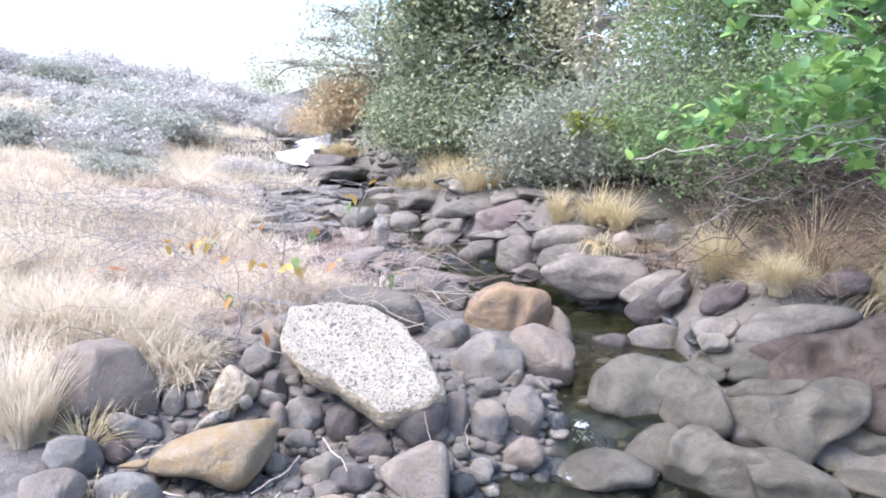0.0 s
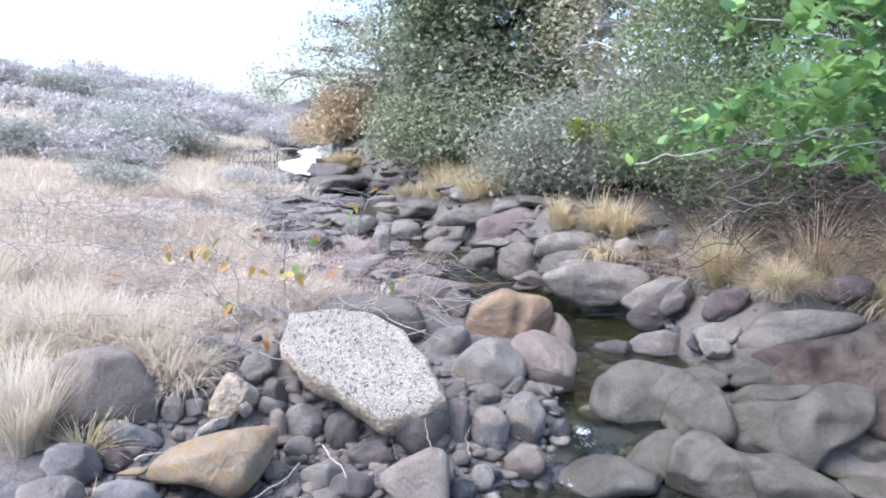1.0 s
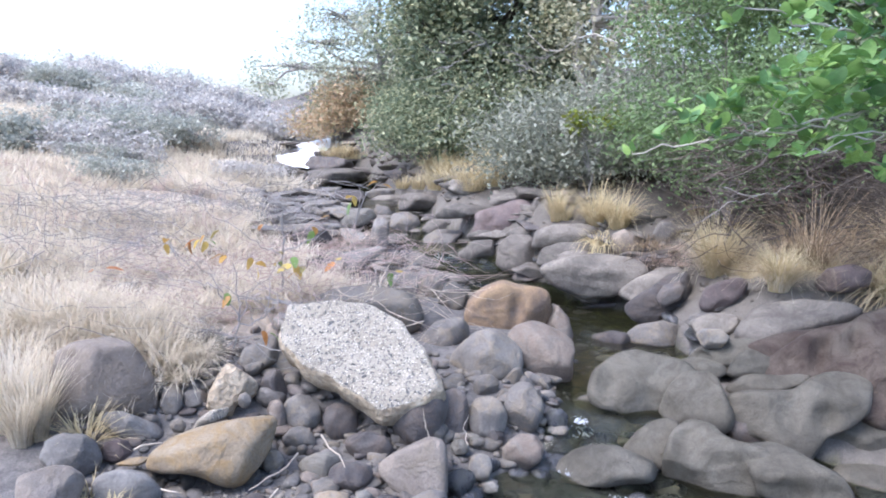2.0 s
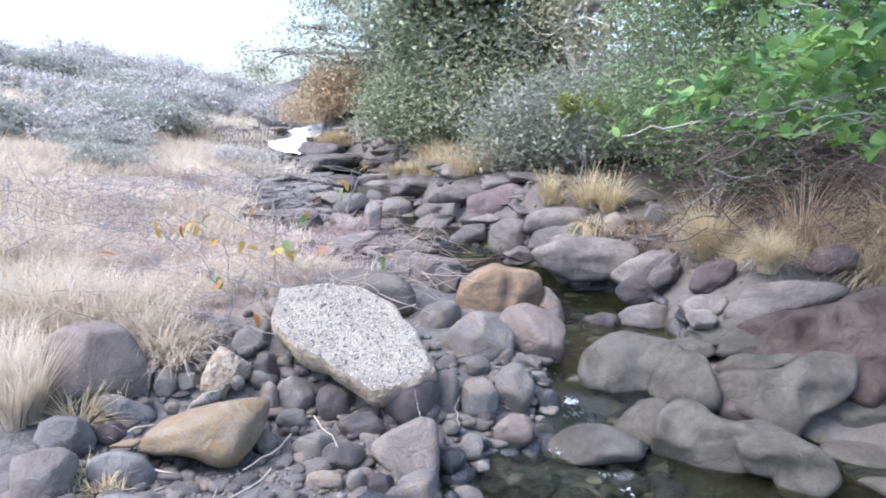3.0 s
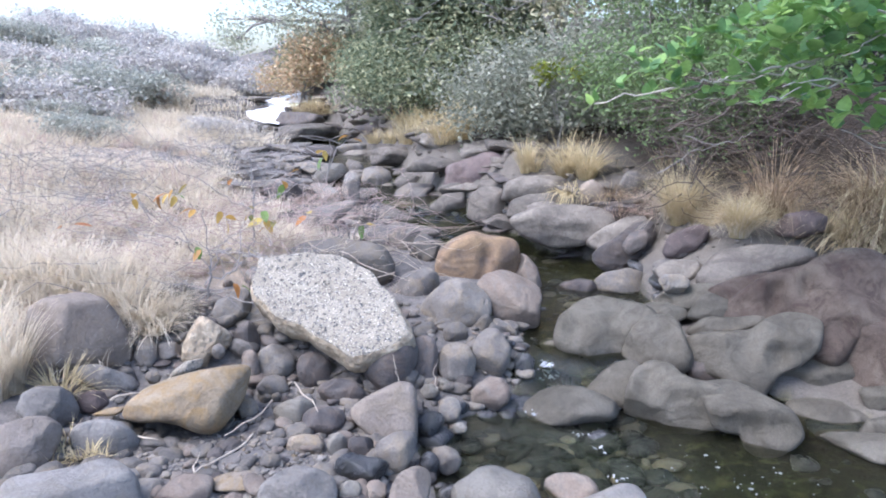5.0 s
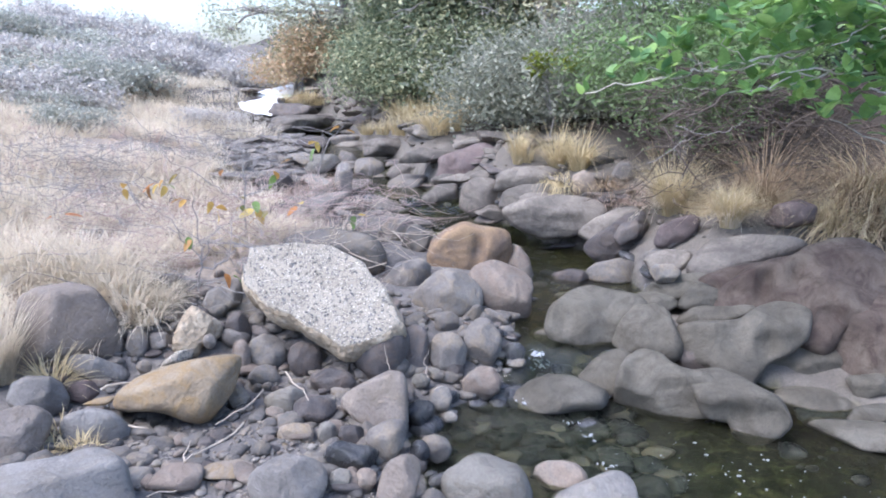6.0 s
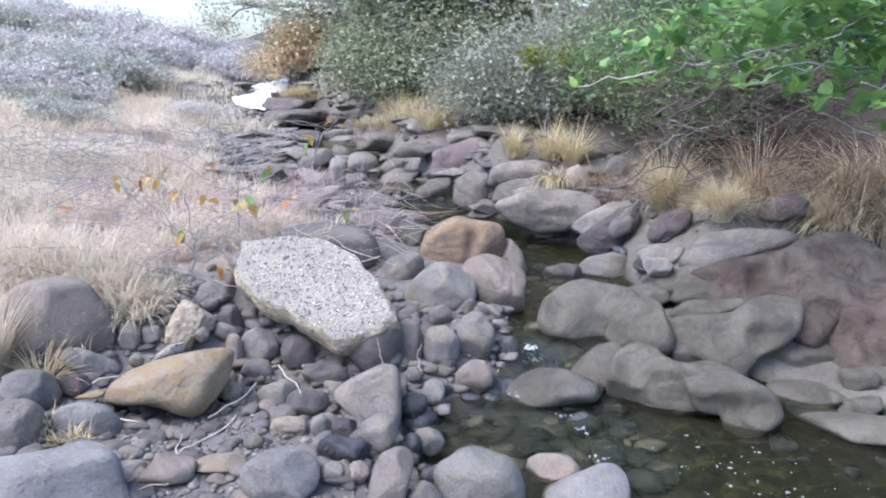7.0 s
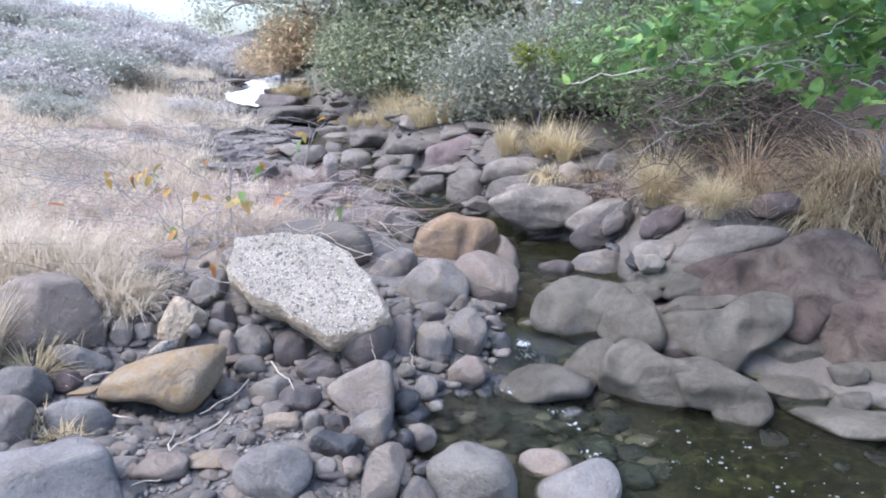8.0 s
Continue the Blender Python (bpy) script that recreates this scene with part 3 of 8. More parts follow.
# ---- the broken concrete slab ----
def concrete_slab():
    root = group_root("concrete_slab", -0.47, 3.24, 0.20, label="tilted broken slab of pale concrete with dark aggregate", category="concrete slab")
    corners = [(-0.40, 0.07), (-0.24, -0.09), (-0.11, -0.17), (0.11, -0.33), (0.29, -0.28), (0.38, -0.21), (0.31, -0.03), (0.19, 0.16), (0.01, 0.28), (-0.16, 0.32), (-0.40, 0.29)]
    n = 96
    ring = []
    m = len(corners)
    lens = [math.dist(corners[i], corners[(i + 1) % m]) for i in range(m)]
    total = sum(lens)
    for i in range(m):
        k = max(2, round(n * lens[i] / total))
        for j in range(k):
            t = j / k
            ring.append((corners[i][0] * (1 - t) + corners[(i + 1) % m][0] * t, corners[i][1] * (1 - t) + corners[(i + 1) % m][1] * t))
    ring = np.array(ring)
    n = len(ring)
    ring += 0.012 * np.stack([bumps(np.c_[ring * 30, np.zeros(n)], 1.0, 5), bumps(np.c_[ring * 30, np.zeros(n)], 1.0, 6)], 1)
    for _ in range(1):
        ring = (np.roll(ring, 1, 0) + 2 * ring + np.roll(ring, -1, 0)) / 4
    centre = ring.mean(axis=0)

    def sheet(levels):
        V, F = [], []
        for scale, z, jit in levels:
            rag = 0.0 if jit < 0.005 else 0.030
            q = centre + (ring - centre) * (scale + rag * bumps(np.c_[ring * 24, np.full(n, z * 45)], 1.0, 12) + 0.4 * rag * bumps(np.c_[ring * 80, np.full(n, z * 120)], 1.0, 13))[:, None]
            zz = z + jit * bumps(np.c_[q * 26, np.full(n, z * 60)], 1.0, 8) + 0.004 * bumps(np.c_[q * 90, np.full(n, z * 90)], 1.0, 9)
            V.append(np.c_[q, zz])
        for a in range(len(levels) - 1):
            for i in range(n):
                j = (i + 1) % n
                F.append((a * n + i, a * n + j, (a + 1) * n + j, (a + 1) * n + i))
        return np.vstack(V), F

    top_levels = [(0.985, -0.006, 0.003)] + [(s, 0.0, 0.004) for s in np.linspace(0.96, 0.02, 26)]
    V, F = sheet(top_levels)
    last = (len(top_levels) - 1) * n
    mesh_object("top_face", V, F + [tuple(range(last, last + n))], M_CONCRETE, root)
    V, F = sheet([(0.984, -0.007, 0.003), (1.005, -0.022, 0.006), (1.03, -0.045, 0.012), (1.03, -0.075, 0.016), (1.01, -0.105, 0.016), (0.98, -0.135, 0.016), (0.92, -0.165, 0.014), (0.6, -0.19, 0.010), (0.2, -0.19, 0.01)])
    mesh_object("broken_edge", V, [f[::-1] for f in F] + [tuple(range(9 * n + n - 1, 9 * n - 1, -1))], M_CONCRETE_EDGE, root, label="brown crumbling broken edge with exposed aggregate")
    return root


SLAB = concrete_slab()
SLAB.matrix_world = pose(-0.500, 3.275, 0.464, 34.9, -2.1, -0.0)


# ---- plants ----
def tube(points, radii, sides=6):
    """A tapered branch through points."""
    pts = [Vector(p) for p in points]
    V, F = [], []
    up = Vector((0.13, 0.21, 0.97))
    for i, p in enumerate(pts):
        d = (pts[min(i + 1, len(pts) - 1)] - pts[max(i - 1, 0)]).normalized()
        a = d.cross(up)
        a = a.normalized() if a.length > 1e-3 else Vector((1, 0, 0))
        b = d.cross(a)
        for k in range(sides):
            w = 2 * math.pi * k / sides
            V.append(p + (a * math.cos(w) + b * math.sin(w)) * radii[i])
    for i in range(len(pts) - 1):
        for k in range(sides):
            j = (k + 1) % sides
            F.append((i * sides + k, i * sides + j, (i + 1) * sides + j, (i + 1) * sides + k))
    F.append(tuple(range((len(pts) - 1) * sides, len(pts) * sides)))
    return [tuple(v) for v in V], F


def joined(tubes):
    V, F = [], []
    for v, f in tubes:
        base = len(V)
        V += v
        F += [tuple(i + base for i in q) for q in f]
    return V, F


def crooked(a, b, rnd, bend=0.12, n=6, sag=0.0):
    a, b = Vector(a), Vector(b)
    L = (b - a).length
    pts = []
    off1, off2 = [Vector(rnd.normal(size=3)) * L * bend for _ in range(2)]
    for i in range(n):
        t = i / (n - 1)
        p = a.lerp(b, t) + off1 * math.sin(math.pi * t) * 0.6 + off2 * math.sin(2 * math.pi * t) * 0.4
        p.z -= sag * L * math.sin(math.pi * t)
        pts.append(p)
    return pts


def leaf_cloud(centres, normals_up, size, rnd, aspect=0.5, fold=0.25, droop=0.0):
    """Many small folded leaves, each two triangles on either side of its rib."""
    n = len(centres)
    az, el = rnd.uniform(0, 6.283, n), rnd.uniform(-0.9, 0.9, n) - droop
    d = np.stack([np.cos(az) * np.cos(el), np.sin(az) * np.cos(el), np.sin(el)], 1)
    up = rnd.normal(size=(n, 3)) * 0.6 + np.array([0, 0, normals_up])
    side = np.cross(d, up)
    side /= np.linalg.norm(side, axis=1)[:, None] + 1e-9
    nor = np.cross(side, d)
    s = size * rnd.uniform(0.6, 1.35, n)[:, None]
    base, tip = centres - d * s * 0.5, centres + d * s * 0.5
    mid = centres + d * s * 0.03
    a, b = mid + side * s * aspect * 0.5 + nor * s * fold * 0.5, mid - side * s * aspect * 0.5 + nor * s * fold * 0.5
    V = np.stack([base, a, tip, b], 1).reshape(-1, 3)
    i = np.arange(n)[:, None] * 4
    F = np.concatenate([i + [0, 1, 2], i + [0, 2, 3]], 1).reshape(-1, 3)
    return V, F


def fast_mesh(name, V, F, material, parent=None, label=""):
    """As mesh_object, for large triangle lists."""
    me = bpy.data.meshes.new(name)
    V, F = np.ascontiguousarray(V, np.float32), np.ascontiguousarray(F, np.int32)
    me.vertices.add(len(V))
    me.vertices.foreach_set("co", V.ravel())
    me.loops.add(F.size)
    me.loops.foreach_set("vertex_index", F.ravel())
    me.polygons.add(len(F))
    me.polygons.foreach_set("loop_start", np.arange(0, F.size, F.shape[1], dtype=np.int32))
    me.materials.append(material)
    me.update(calc_edges=True)
    ob = new(name, me)
    if parent is not None:
        ob.parent = parent
    if label:
        ob["label"] = label
    return ob


def tree(name, x, y, tall, blobs, leaf, bark, seed, leaves=9000, size=0.07, label="", category="tree", trunks=1, aspect=0.5, clump=0.16, droop=0.0, limb=0.05, group="creekside trees", sink=0.05, bare=0):
    """A tree or bush: trunk, limbs to every clump of its crown, and a crown of small leaves in uneven clumps.
    blobs: (dx, dy, z above the ground, radius x, radius z) of the masses of its crown."""
    rnd = np.random.RandomState(seed)
    z0 = float(height(x, y)) - sink
    root = group_root(name, x, y, z0, label=label, category=category, group=group)
    fork = Vector((0, 0, tall * 0.28))
    trunk, limbs, centres = [], [], []
    for k in range(trunks):
        foot = Vector((rnd.uniform(-1, 1), rnd.uniform(-1, 1), 0)) * 0.12 * (trunks > 1)
        top = fork + Vector((rnd.uniform(-1, 1), rnd.uniform(-1, 1), 0)) * 0.15 * tall * 0.3
        trunk.append(tube(crooked(foot, top, rnd, 0.06), np.linspace(limb * 1.6, limb, 6), 8))
    volume = sum(b[3] ** 2 * b[4] for b in blobs)
    for bx, by, bz, br, bh in blobs:
        c = Vector((bx, by, bz))
        limbs.append([tube(crooked(fork, c, rnd, 0.10, 7), np.linspace(limb, limb * 0.35, 7), 6)])
        count = max(40, int(leaves * br * br * bh / volume))
        clumps = max(6, int(count / 45))
        q = rnd.normal(size=(clumps, 3))
        q /= np.linalg.norm(q, axis=1)[:, None]
        q *= rnd.uniform(0.35, 1.08, clumps)[:, None] ** 0.6
        q = q * [br, br, bh] + [bx, by, bz]
        for p in q[:: max(1, clumps // 14)]:
            limbs[-1].append(tube(crooked(c, p, rnd, 0.12, 5), np.linspace(limb * 0.35, limb * 0.08, 5), 4))
        pick = rnd.randint(0, clumps, count)
        spread = rnd.normal(size=(count, 3)) * clump * np.array([1, 1, 0.7])
        centres.append(q[pick] + spread)
    for k in range(bare):
        which = rnd.randint(len(blobs))
        b = blobs[which]
        a = Vector((b[0], b[1], b[2]))
        limbs[which].append(tube(crooked(a, a + Vector((rnd.normal() * 0.5, rnd.normal() * 0.4, abs(rnd.normal()) * 0.6)) * b[3] * 1.4, rnd, 0.14, 6), np.linspace(limb * 0.3, limb * 0.07, 6), 4))
    V, F = joined(trunk)
    mesh_object("trunk", V, F, bark, root)
    for pieces in limbs:
        V, F = joined(pieces)
        mesh_object("limb", V, F, bark, root)
    C = np.vstack(centres)
    ground = height(C[:, 0] + x, C[:, 1] + y) - z0
    C[:, 2] = np.maximum(C[:, 2], ground + rnd.uniform(0.03, 0.3, len(C)))
    V, F = leaf_cloud(C, 0.8, size, rnd, aspect, droop=droop)
    fast_mesh("crown", V, F, leaf, root)
    return root


def blades(n, radius, tall, width, rnd, spread=0.7, droop=0.5, segs=4, foot=(0.0, 0.0, 0.0)):
    """Curved tapering grass blades rising from one foot."""
    az, r = rnd.uniform(0, 6.283, n), radius * np.sqrt(rnd.uniform(0, 1, n))
    base = np.stack([np.cos(az) * r, np.sin(az) * r, np.zeros(n)], 1) + np.asarray(foot)
    out = az + rnd.normal(size=n) * 0.7
    d = np.stack([np.cos(out), np.sin(out), np.zeros(n)], 1)
    side = np.stack([-np.sin(out), np.cos(out), np.zeros(n)], 1)
    L = tall * rnd.uniform(0.45, 1.1, n)
    lean = spread * rnd.uniform(0.1, 1.0, n)
    bend = droop * rnd.uniform(0.3, 1.3, n)
    V = np.zeros((n, 2 * segs + 1, 3))
    for k in range(segs + 1):
        t = k / segs
        ang = lean + bend * t
        p = base + d * (np.sin(ang) * L * t)[:, None] + np.array([0, 0, 1.0]) * (np.cos(ang) * L * t)[:, None]
        w = width * (1 - t) ** 0.7 * 0.5
        if k < segs:
            V[:, 2 * k], V[:, 2 * k + 1] = p - side * w, p + side * w
        else:
            V[:, 2 * segs] = p
    tris = []
    for k in range(segs - 1):
        a = 2 * k
        tris += [(a, a + 1, a + 3), (a, a + 3, a + 2)]
    a = 2 * (segs - 1)
    tris.append((a, a + 1, a + 2))
    F = (np.arange(n)[:, None, None] * (2 * segs + 1) + np.array(tris)[None]).reshape(-1, 3)
    return V.reshape(-1, 3), F


def tuft(x, y, tall, radius, n, material, seed, label, width=0.006, spread=0.7, droop=0.6, dz=0.0, z=None, name="grass_tuft"):
    V, F = blades(n, radius, tall, width, np.random.RandomState(seed), spread, droop)
    ob = fast_mesh(name, V, F, material)
    ob.location = (x, y, (float(height(x, y)) if z is None else z) + dz - 0.01)
    return tagged(ob, label, "grass", "grass tufts")


def grass_field(name, spots, material, seed, label, width=0.006, per=40):
    """Uncountable grass: many tufts in one object. spots: rows of x, y, height, radius."""
    rnd = np.random.RandomState(seed)
    allV, allF, base = [], [], 0
    zs = height(spots[:, 0], spots[:, 1])
    for (x, y, tall, radius), z in zip(spots, zs):
        V, F = blades(per, radius, tall, width * (0.7 + 0.12 * y), rnd, 0.75, 0.7, 3, (x, y, z - 0.01))
        allV.append(V)
        allF.append(F + base)
        base += len(V)
    ob = fast_mesh(name, np.vstack(allV), np.vstack(allF), material)
    return tagged(ob, label, "grass", kind="stuff")


def big_leaf_mesh(name, length, width, material, cup=0.16, curl=0.25):
    """One broad leaf with a stalk, a rib and a curled blade, pointing along +x."""
    rows, V, F = 9, [], []
    for i in range(rows):
        t = i / (rows - 1)
        w = width * 0.5 * (math.sin(math.pi * min(1.0, t ** 0.75 * 0.97 + 0.03)) ** 0.75)
        zc = -curl * length * t * t
        for s in (-1.0, -0.5, 0.0, 0.5, 1.0):
            V.append((0.02 + length * t, s * w, zc + cup * abs(s) ** 1.3 * w + 0.03 * w * math.sin(9 * t + 3 * s)))
    for i in range(rows - 1):
        for j in range(4):
            a = 5 * i + j
            F.append((a, a + 1, a + 6, a + 5))
    me = bpy.data.meshes.new(name)
    me.from_pydata(V, [], F)
    me.polygons.foreach_set("use_smooth", [True] * len(F))
    me.materials.append(material)
    return me


def put_leaf(me, parent, p, az, el, roll, scale):
    ob = new("leaf", me)
    ob.parent = parent
    ob.matrix_local = pose(*p) @ Euler((radians(roll), radians(-el), radians(az)), "XYZ").to_matrix().to_4x4() @ Matrix.Scale(scale, 4)
    return ob


# ---- stones ----
WORN = "smooth water-worn greenish grey bedrock outcrop in the creek"
REDDISH_ROCK = "smooth reddish brown bedrock outcrop on the bank"
FLAT = "low flat grey bedrock slab in the pool"
outlined("boulder", M_MAUVE, -1.687, 3.172, 0.338, -18.3, 28.0, 0.217, [(-0.181, 0.155), (-0.093, 0.179), (0.048, 0.180), (0.146, 0.138), (0.184, 0.056), (0.222, -0.023), (0.231, -0.174), (0.194, -0.247), (0.081, -0.220), (-0.049, -0.233), (-0.160, -0.181), (-0.200, -0.077), (-0.204, 0.046)], 2007, square=3.2, detail=5, planes=((0.1, -0.45, 0.9, 0.86), (0.0, -0.95, -0.25, 0.9),))
outlined("boulder", M_CONCRETE_EDGE, -1.122, 3.276, 0.259, -19.2, 19.3, 0.120, [(-0.042, 0.081), (-0.005, 0.131), (0.036, 0.100), (0.120, 0.022), (0.124, -0.028), (0.088, -0.068), (0.022, -0.079), (-0.014, -0.164), (-0.062, -0.136), (-0.115, -0.100), (-0.095, -0.010), (-0.072, 0.031)], 2014, square=3.5, facets=8, lumps=0.07, detail=5, planes=((0.6, -0.7, 0.3, 0.75), (-0.5, -0.8, 0.2, 0.8),), label="small broken lump of speckled pale concrete")
outlined("river_stone", M_CONCRETE, -1.170, 3.138, 0.176, -21.0, 20.8, 0.079, [(-0.103, -0.068), (-0.061, -0.008), (-0.002, 0.030), (0.081, 0.037), (0.072, -0.002), (0.006, -0.029), (-0.064, -0.051)], 2021, square=3, facets=6, lumps=0.06)
outlined("river_stone", M_GREY, -1.027, 3.180, 0.246, -20.0, 18.3, 0.031, [(-0.032, -0.004), (-0.022, 0.025), (0.009, 0.032), (0.030, 0.011), (0.030, -0.022), (0.004, -0.044), (-0.023, -0.032)], 2028, detail=3)
outlined("river_stone", M_GREY, -1.290, 3.050, 0.171, -21.3, 23.3, 0.036, [(-0.035, 0.006), (-0.019, 0.026), (0.014, 0.026), (0.037, -0.001), (0.023, -0.034), (-0.020, -0.035)], 2035, detail=3)
outlined("river_stone", M_BROWN, -0.893, 3.220, 0.187, -20.9, 15.9, 0.043, [(-0.044, -0.000), (-0.026, 0.035), (0.013, 0.045), (0.040, 0.018), (0.042, -0.028), (0.007, -0.060), (-0.031, -0.047)], 2042, lumps=0.08, detail=3)
outlined("river_stone", M_GREY, -1.257, 3.400, 0.225, -18.9, 20.7, 0.043, [(-0.044, -0.117), (-0.022, -0.019), (0.005, 0.053), (0.037, 0.086), (0.042, 0.049), (0.011, 0.005), (-0.011, -0.100)], 2049)
outlined("boulder", M_YELLOW, -1.014, 2.772, 0.191, -23.3, 20.5, 0.204, [(-0.231, 0.037), (-0.175, 0.074), (-0.077, 0.101), (0.012, 0.112), (0.124, 0.115), (0.204, 0.114), (0.252, 0.122), (0.245, 0.084), (0.224, 0.014), (0.187, -0.052), (0.149, -0.093), (0.087, -0.148), (0.042, -0.150), (-0.011, -0.131), (-0.072, -0.091), (-0.145, -0.063), (-0.238, -0.057), (-0.281, -0.027), (-0.264, 0.008)], 2056, square=3.4, facets=3, lumps=0.025, detail=5, planes=((-0.25, -0.42, 0.88, 0.72), (-0.1, -0.97, 0.1, 0.86), (0.75, -0.6, -0.2, 0.82),))
outlined("river_stone", M_GREY, -0.771, 3.221, 0.182, -21.2, 13.9, 0.090, [(-0.090, 0.012), (-0.066, 0.058), (-0.013, 0.078), (0.043, 0.062), (0.082, 0.018), (0.089, -0.052), (0.056, -0.096), (-0.010, -0.098), (-0.073, -0.059)], 2063)
outlined("river_stone", M_DARK, -0.588, 3.191, 0.154, -22.0, 10.9, 0.080, [(-0.078, 0.015), (-0.061, 0.059), (-0.021, 0.080), (0.044, 0.059), (0.082, 0.021), (0.078, -0.064), (0.038, -0.096), (-0.041, -0.094), (-0.076, -0.046)], 2070)
outlined("river_stone", M_DARK, -0.432, 2.990, 0.131, -23.8, 8.8, 0.094, [(-0.106, 0.004), (-0.080, 0.040), (-0.005, 0.055), (0.070, 0.035), (0.106, -0.015), (0.092, -0.059), (-0.009, -0.070), (-0.082, -0.042)], 2077)
outlined("river_stone", M_TAN, -0.824, 2.888, 0.099, -24.4, 16.4, 0.047, [(-0.045, -0.004), (-0.030, 0.034), (-0.001, 0.048), (0.033, 0.026), (0.049, -0.011), (0.028, -0.051), (-0.008, -0.058), (-0.037, -0.039)], 2084, facets=3)
outlined("river_stone", M_PALE, -0.611, 2.814, 0.126, -24.9, 12.8, 0.079, [(-0.092, -0.003), (-0.058, 0.027), (-0.015, 0.042), (0.043, 0.041), (0.089, 0.019), (0.100, 0.001), (0.051, -0.024), (0.026, -0.064), (-0.025, -0.063), (-0.077, -0.032)], 2091, square=3.2, facets=6)
outlined("river_stone", M_DARK, -0.463, 2.704, 0.135, -25.8, 10.3, 0.095, [(-0.095, 0.006), (-0.078, 0.038), (-0.037, 0.053), (0.031, 0.047), (0.076, 0.034), (0.095, 0.000), (0.080, -0.046), (0.037, -0.078), (-0.030, -0.067), (-0.081, -0.035)], 2098)
outlined("boulder", M_MAUVE, -0.203, 2.770, 0.147, -25.4, 4.8, 0.144, [(-0.170, -0.004), (-0.133, 0.030), (-0.085, 0.058), (-0.014, 0.088), (0.046, 0.112), (0.100, 0.102), (0.118, 0.066), (0.118, -0.022), (0.111, -0.126), (-0.018, -0.133), (-0.065, -0.114), (-0.111, -0.079), (-0.145, -0.045)], 2105, square=4, facets=4, lumps=0.02, detail=5, planes=((-0.75, -0.62, 0.2, 0.78), (0.15, -0.95, 0.2, 0.9),))
outlined("river_stone", M_PALE, -0.389, 2.532, 0.120, -27.7, 9.4, 0.039, [(-0.038, 0.004), (-0.022, 0.030), (0.004, 0.041), (0.032, 0.026), (0.039, -0.013), (0.022, -0.047), (-0.014, -0.051), (-0.037, -0.027)], 2112, facets=3)
outlined("river_stone", M_TAN, -0.513, 2.532, 0.118, -27.5, 12.1, 0.062, [(-0.071, -0.000), (-0.055, 0.030), (-0.001, 0.037), (0.052, 0.025), (0.076, -0.007), (0.059, -0.044), (-0.005, -0.046), (-0.058, -0.038)], 2119, square=3)
outlined("river_stone", M_WET, -0.277, 2.339, 0.132, -29.5, 7.5, 0.090, [(-0.099, -0.003), (-0.080, 0.032), (-0.039, 0.053), (0.011, 0.039), (0.062, 0.030), (0.108, 0.002), (0.090, -0.037), (0.038, -0.067), (-0.032, -0.054), (-0.082, -0.032)], 2126, square=3, facets=6, lumps=0.05, detail=5)
outlined("river_stone", M_DARK, -0.293, 2.500, 0.131, -27.9, 7.4, 0.051, [(-0.051, -0.009), (-0.038, 0.028), (0.010, 0.031), (0.048, 0.016), (0.051, -0.013), (0.018, -0.045), (-0.025, -0.041)], 2133)
outlined("river_stone", M_GREY, -0.153, 2.473, 0.133, -28.2, 4.3, 0.083, [(-0.086, -0.018), (-0.074, 0.024), (-0.020, 0.051), (0.012, 0.062), (0.066, 0.060), (0.080, 0.032), (0.064, -0.028), (0.015, -0.097), (-0.044, -0.079)], 2140, square=3.6, facets=6, planes=((0.75, -0.6, -0.1, 0.72),))
outlined("boulder", M_SLATE, -0.464, 2.147, 0.141, -31.0, 12.9, 0.132, [(-0.131, 0.015), (-0.115, 0.049), (-0.068, 0.074), (-0.012, 0.092), (0.035, 0.088), (0.090, 0.070), (0.126, 0.038), (0.133, -0.014), (0.110, -0.061), (0.072, -0.085), (0.060, -0.123), (-0.014, -0.134), (-0.067, -0.104), (-0.119, -0.044)], 2147, square=3, detail=5, planes=((0.0, -0.5, 0.86, 0.85),))
outlined("river_stone", M_PALE, -0.299, 2.208, 0.120, -31.0, 8.5, 0.041, [(-0.041, -0.008), (-0.030, 0.021), (-0.001, 0.034), (0.032, 0.025), (0.042, 0.002), (0.026, -0.037), (-0.009, -0.043), (-0.036, -0.035)], 2154, facets=2)
outlined("river_stone", M_BROWN, -0.213, 2.224, 0.109, -31.2, 6.2, 0.040, [(-0.041, 0.003), (-0.021, 0.030), (0.008, 0.034), (0.037, 0.017), (0.038, -0.016), (0.006, -0.052), (-0.027, -0.036)], 2161, facets=5)
outlined("boulder", M_MAUVE, -0.097, 2.149, 0.126, -31.8, 3.4, 0.077, [(-0.074, -0.106), (-0.073, -0.026), (-0.054, 0.044), (-0.025, 0.084), (0.024, 0.101), (0.066, 0.093), (0.080, 0.057), (0.069, 0.003), (0.049, -0.058), (0.020, -0.127), (-0.037, -0.141)], 2168, square=4, facets=4, lumps=0.02, detail=5, planes=((0.7, -0.65, 0.25, 0.74), (-0.3, -0.9, 0.3, 0.9),))
outlined("boulder", M_PALE, 0.209, 2.248, 0.041, -32.2, -4.4, 0.164, [(-0.167, 0.027), (-0.152, 0.062), (-0.102, 0.091), (-0.072, 0.118), (-0.022, 0.131), (0.029, 0.121), (0.070, 0.102), (0.110, 0.094), (0.141, 0.056), (0.159, -0.002), (0.161, -0.094), (0.092, -0.150), (-0.066, -0.157), (-0.137, -0.108), (-0.157, -0.015)], 2175, square=3, facets=5, lumps=0.025, detail=5, planes=((0.1, -0.5, 0.85, 0.9),), label="large pale smooth boulder at the edge of the pool")
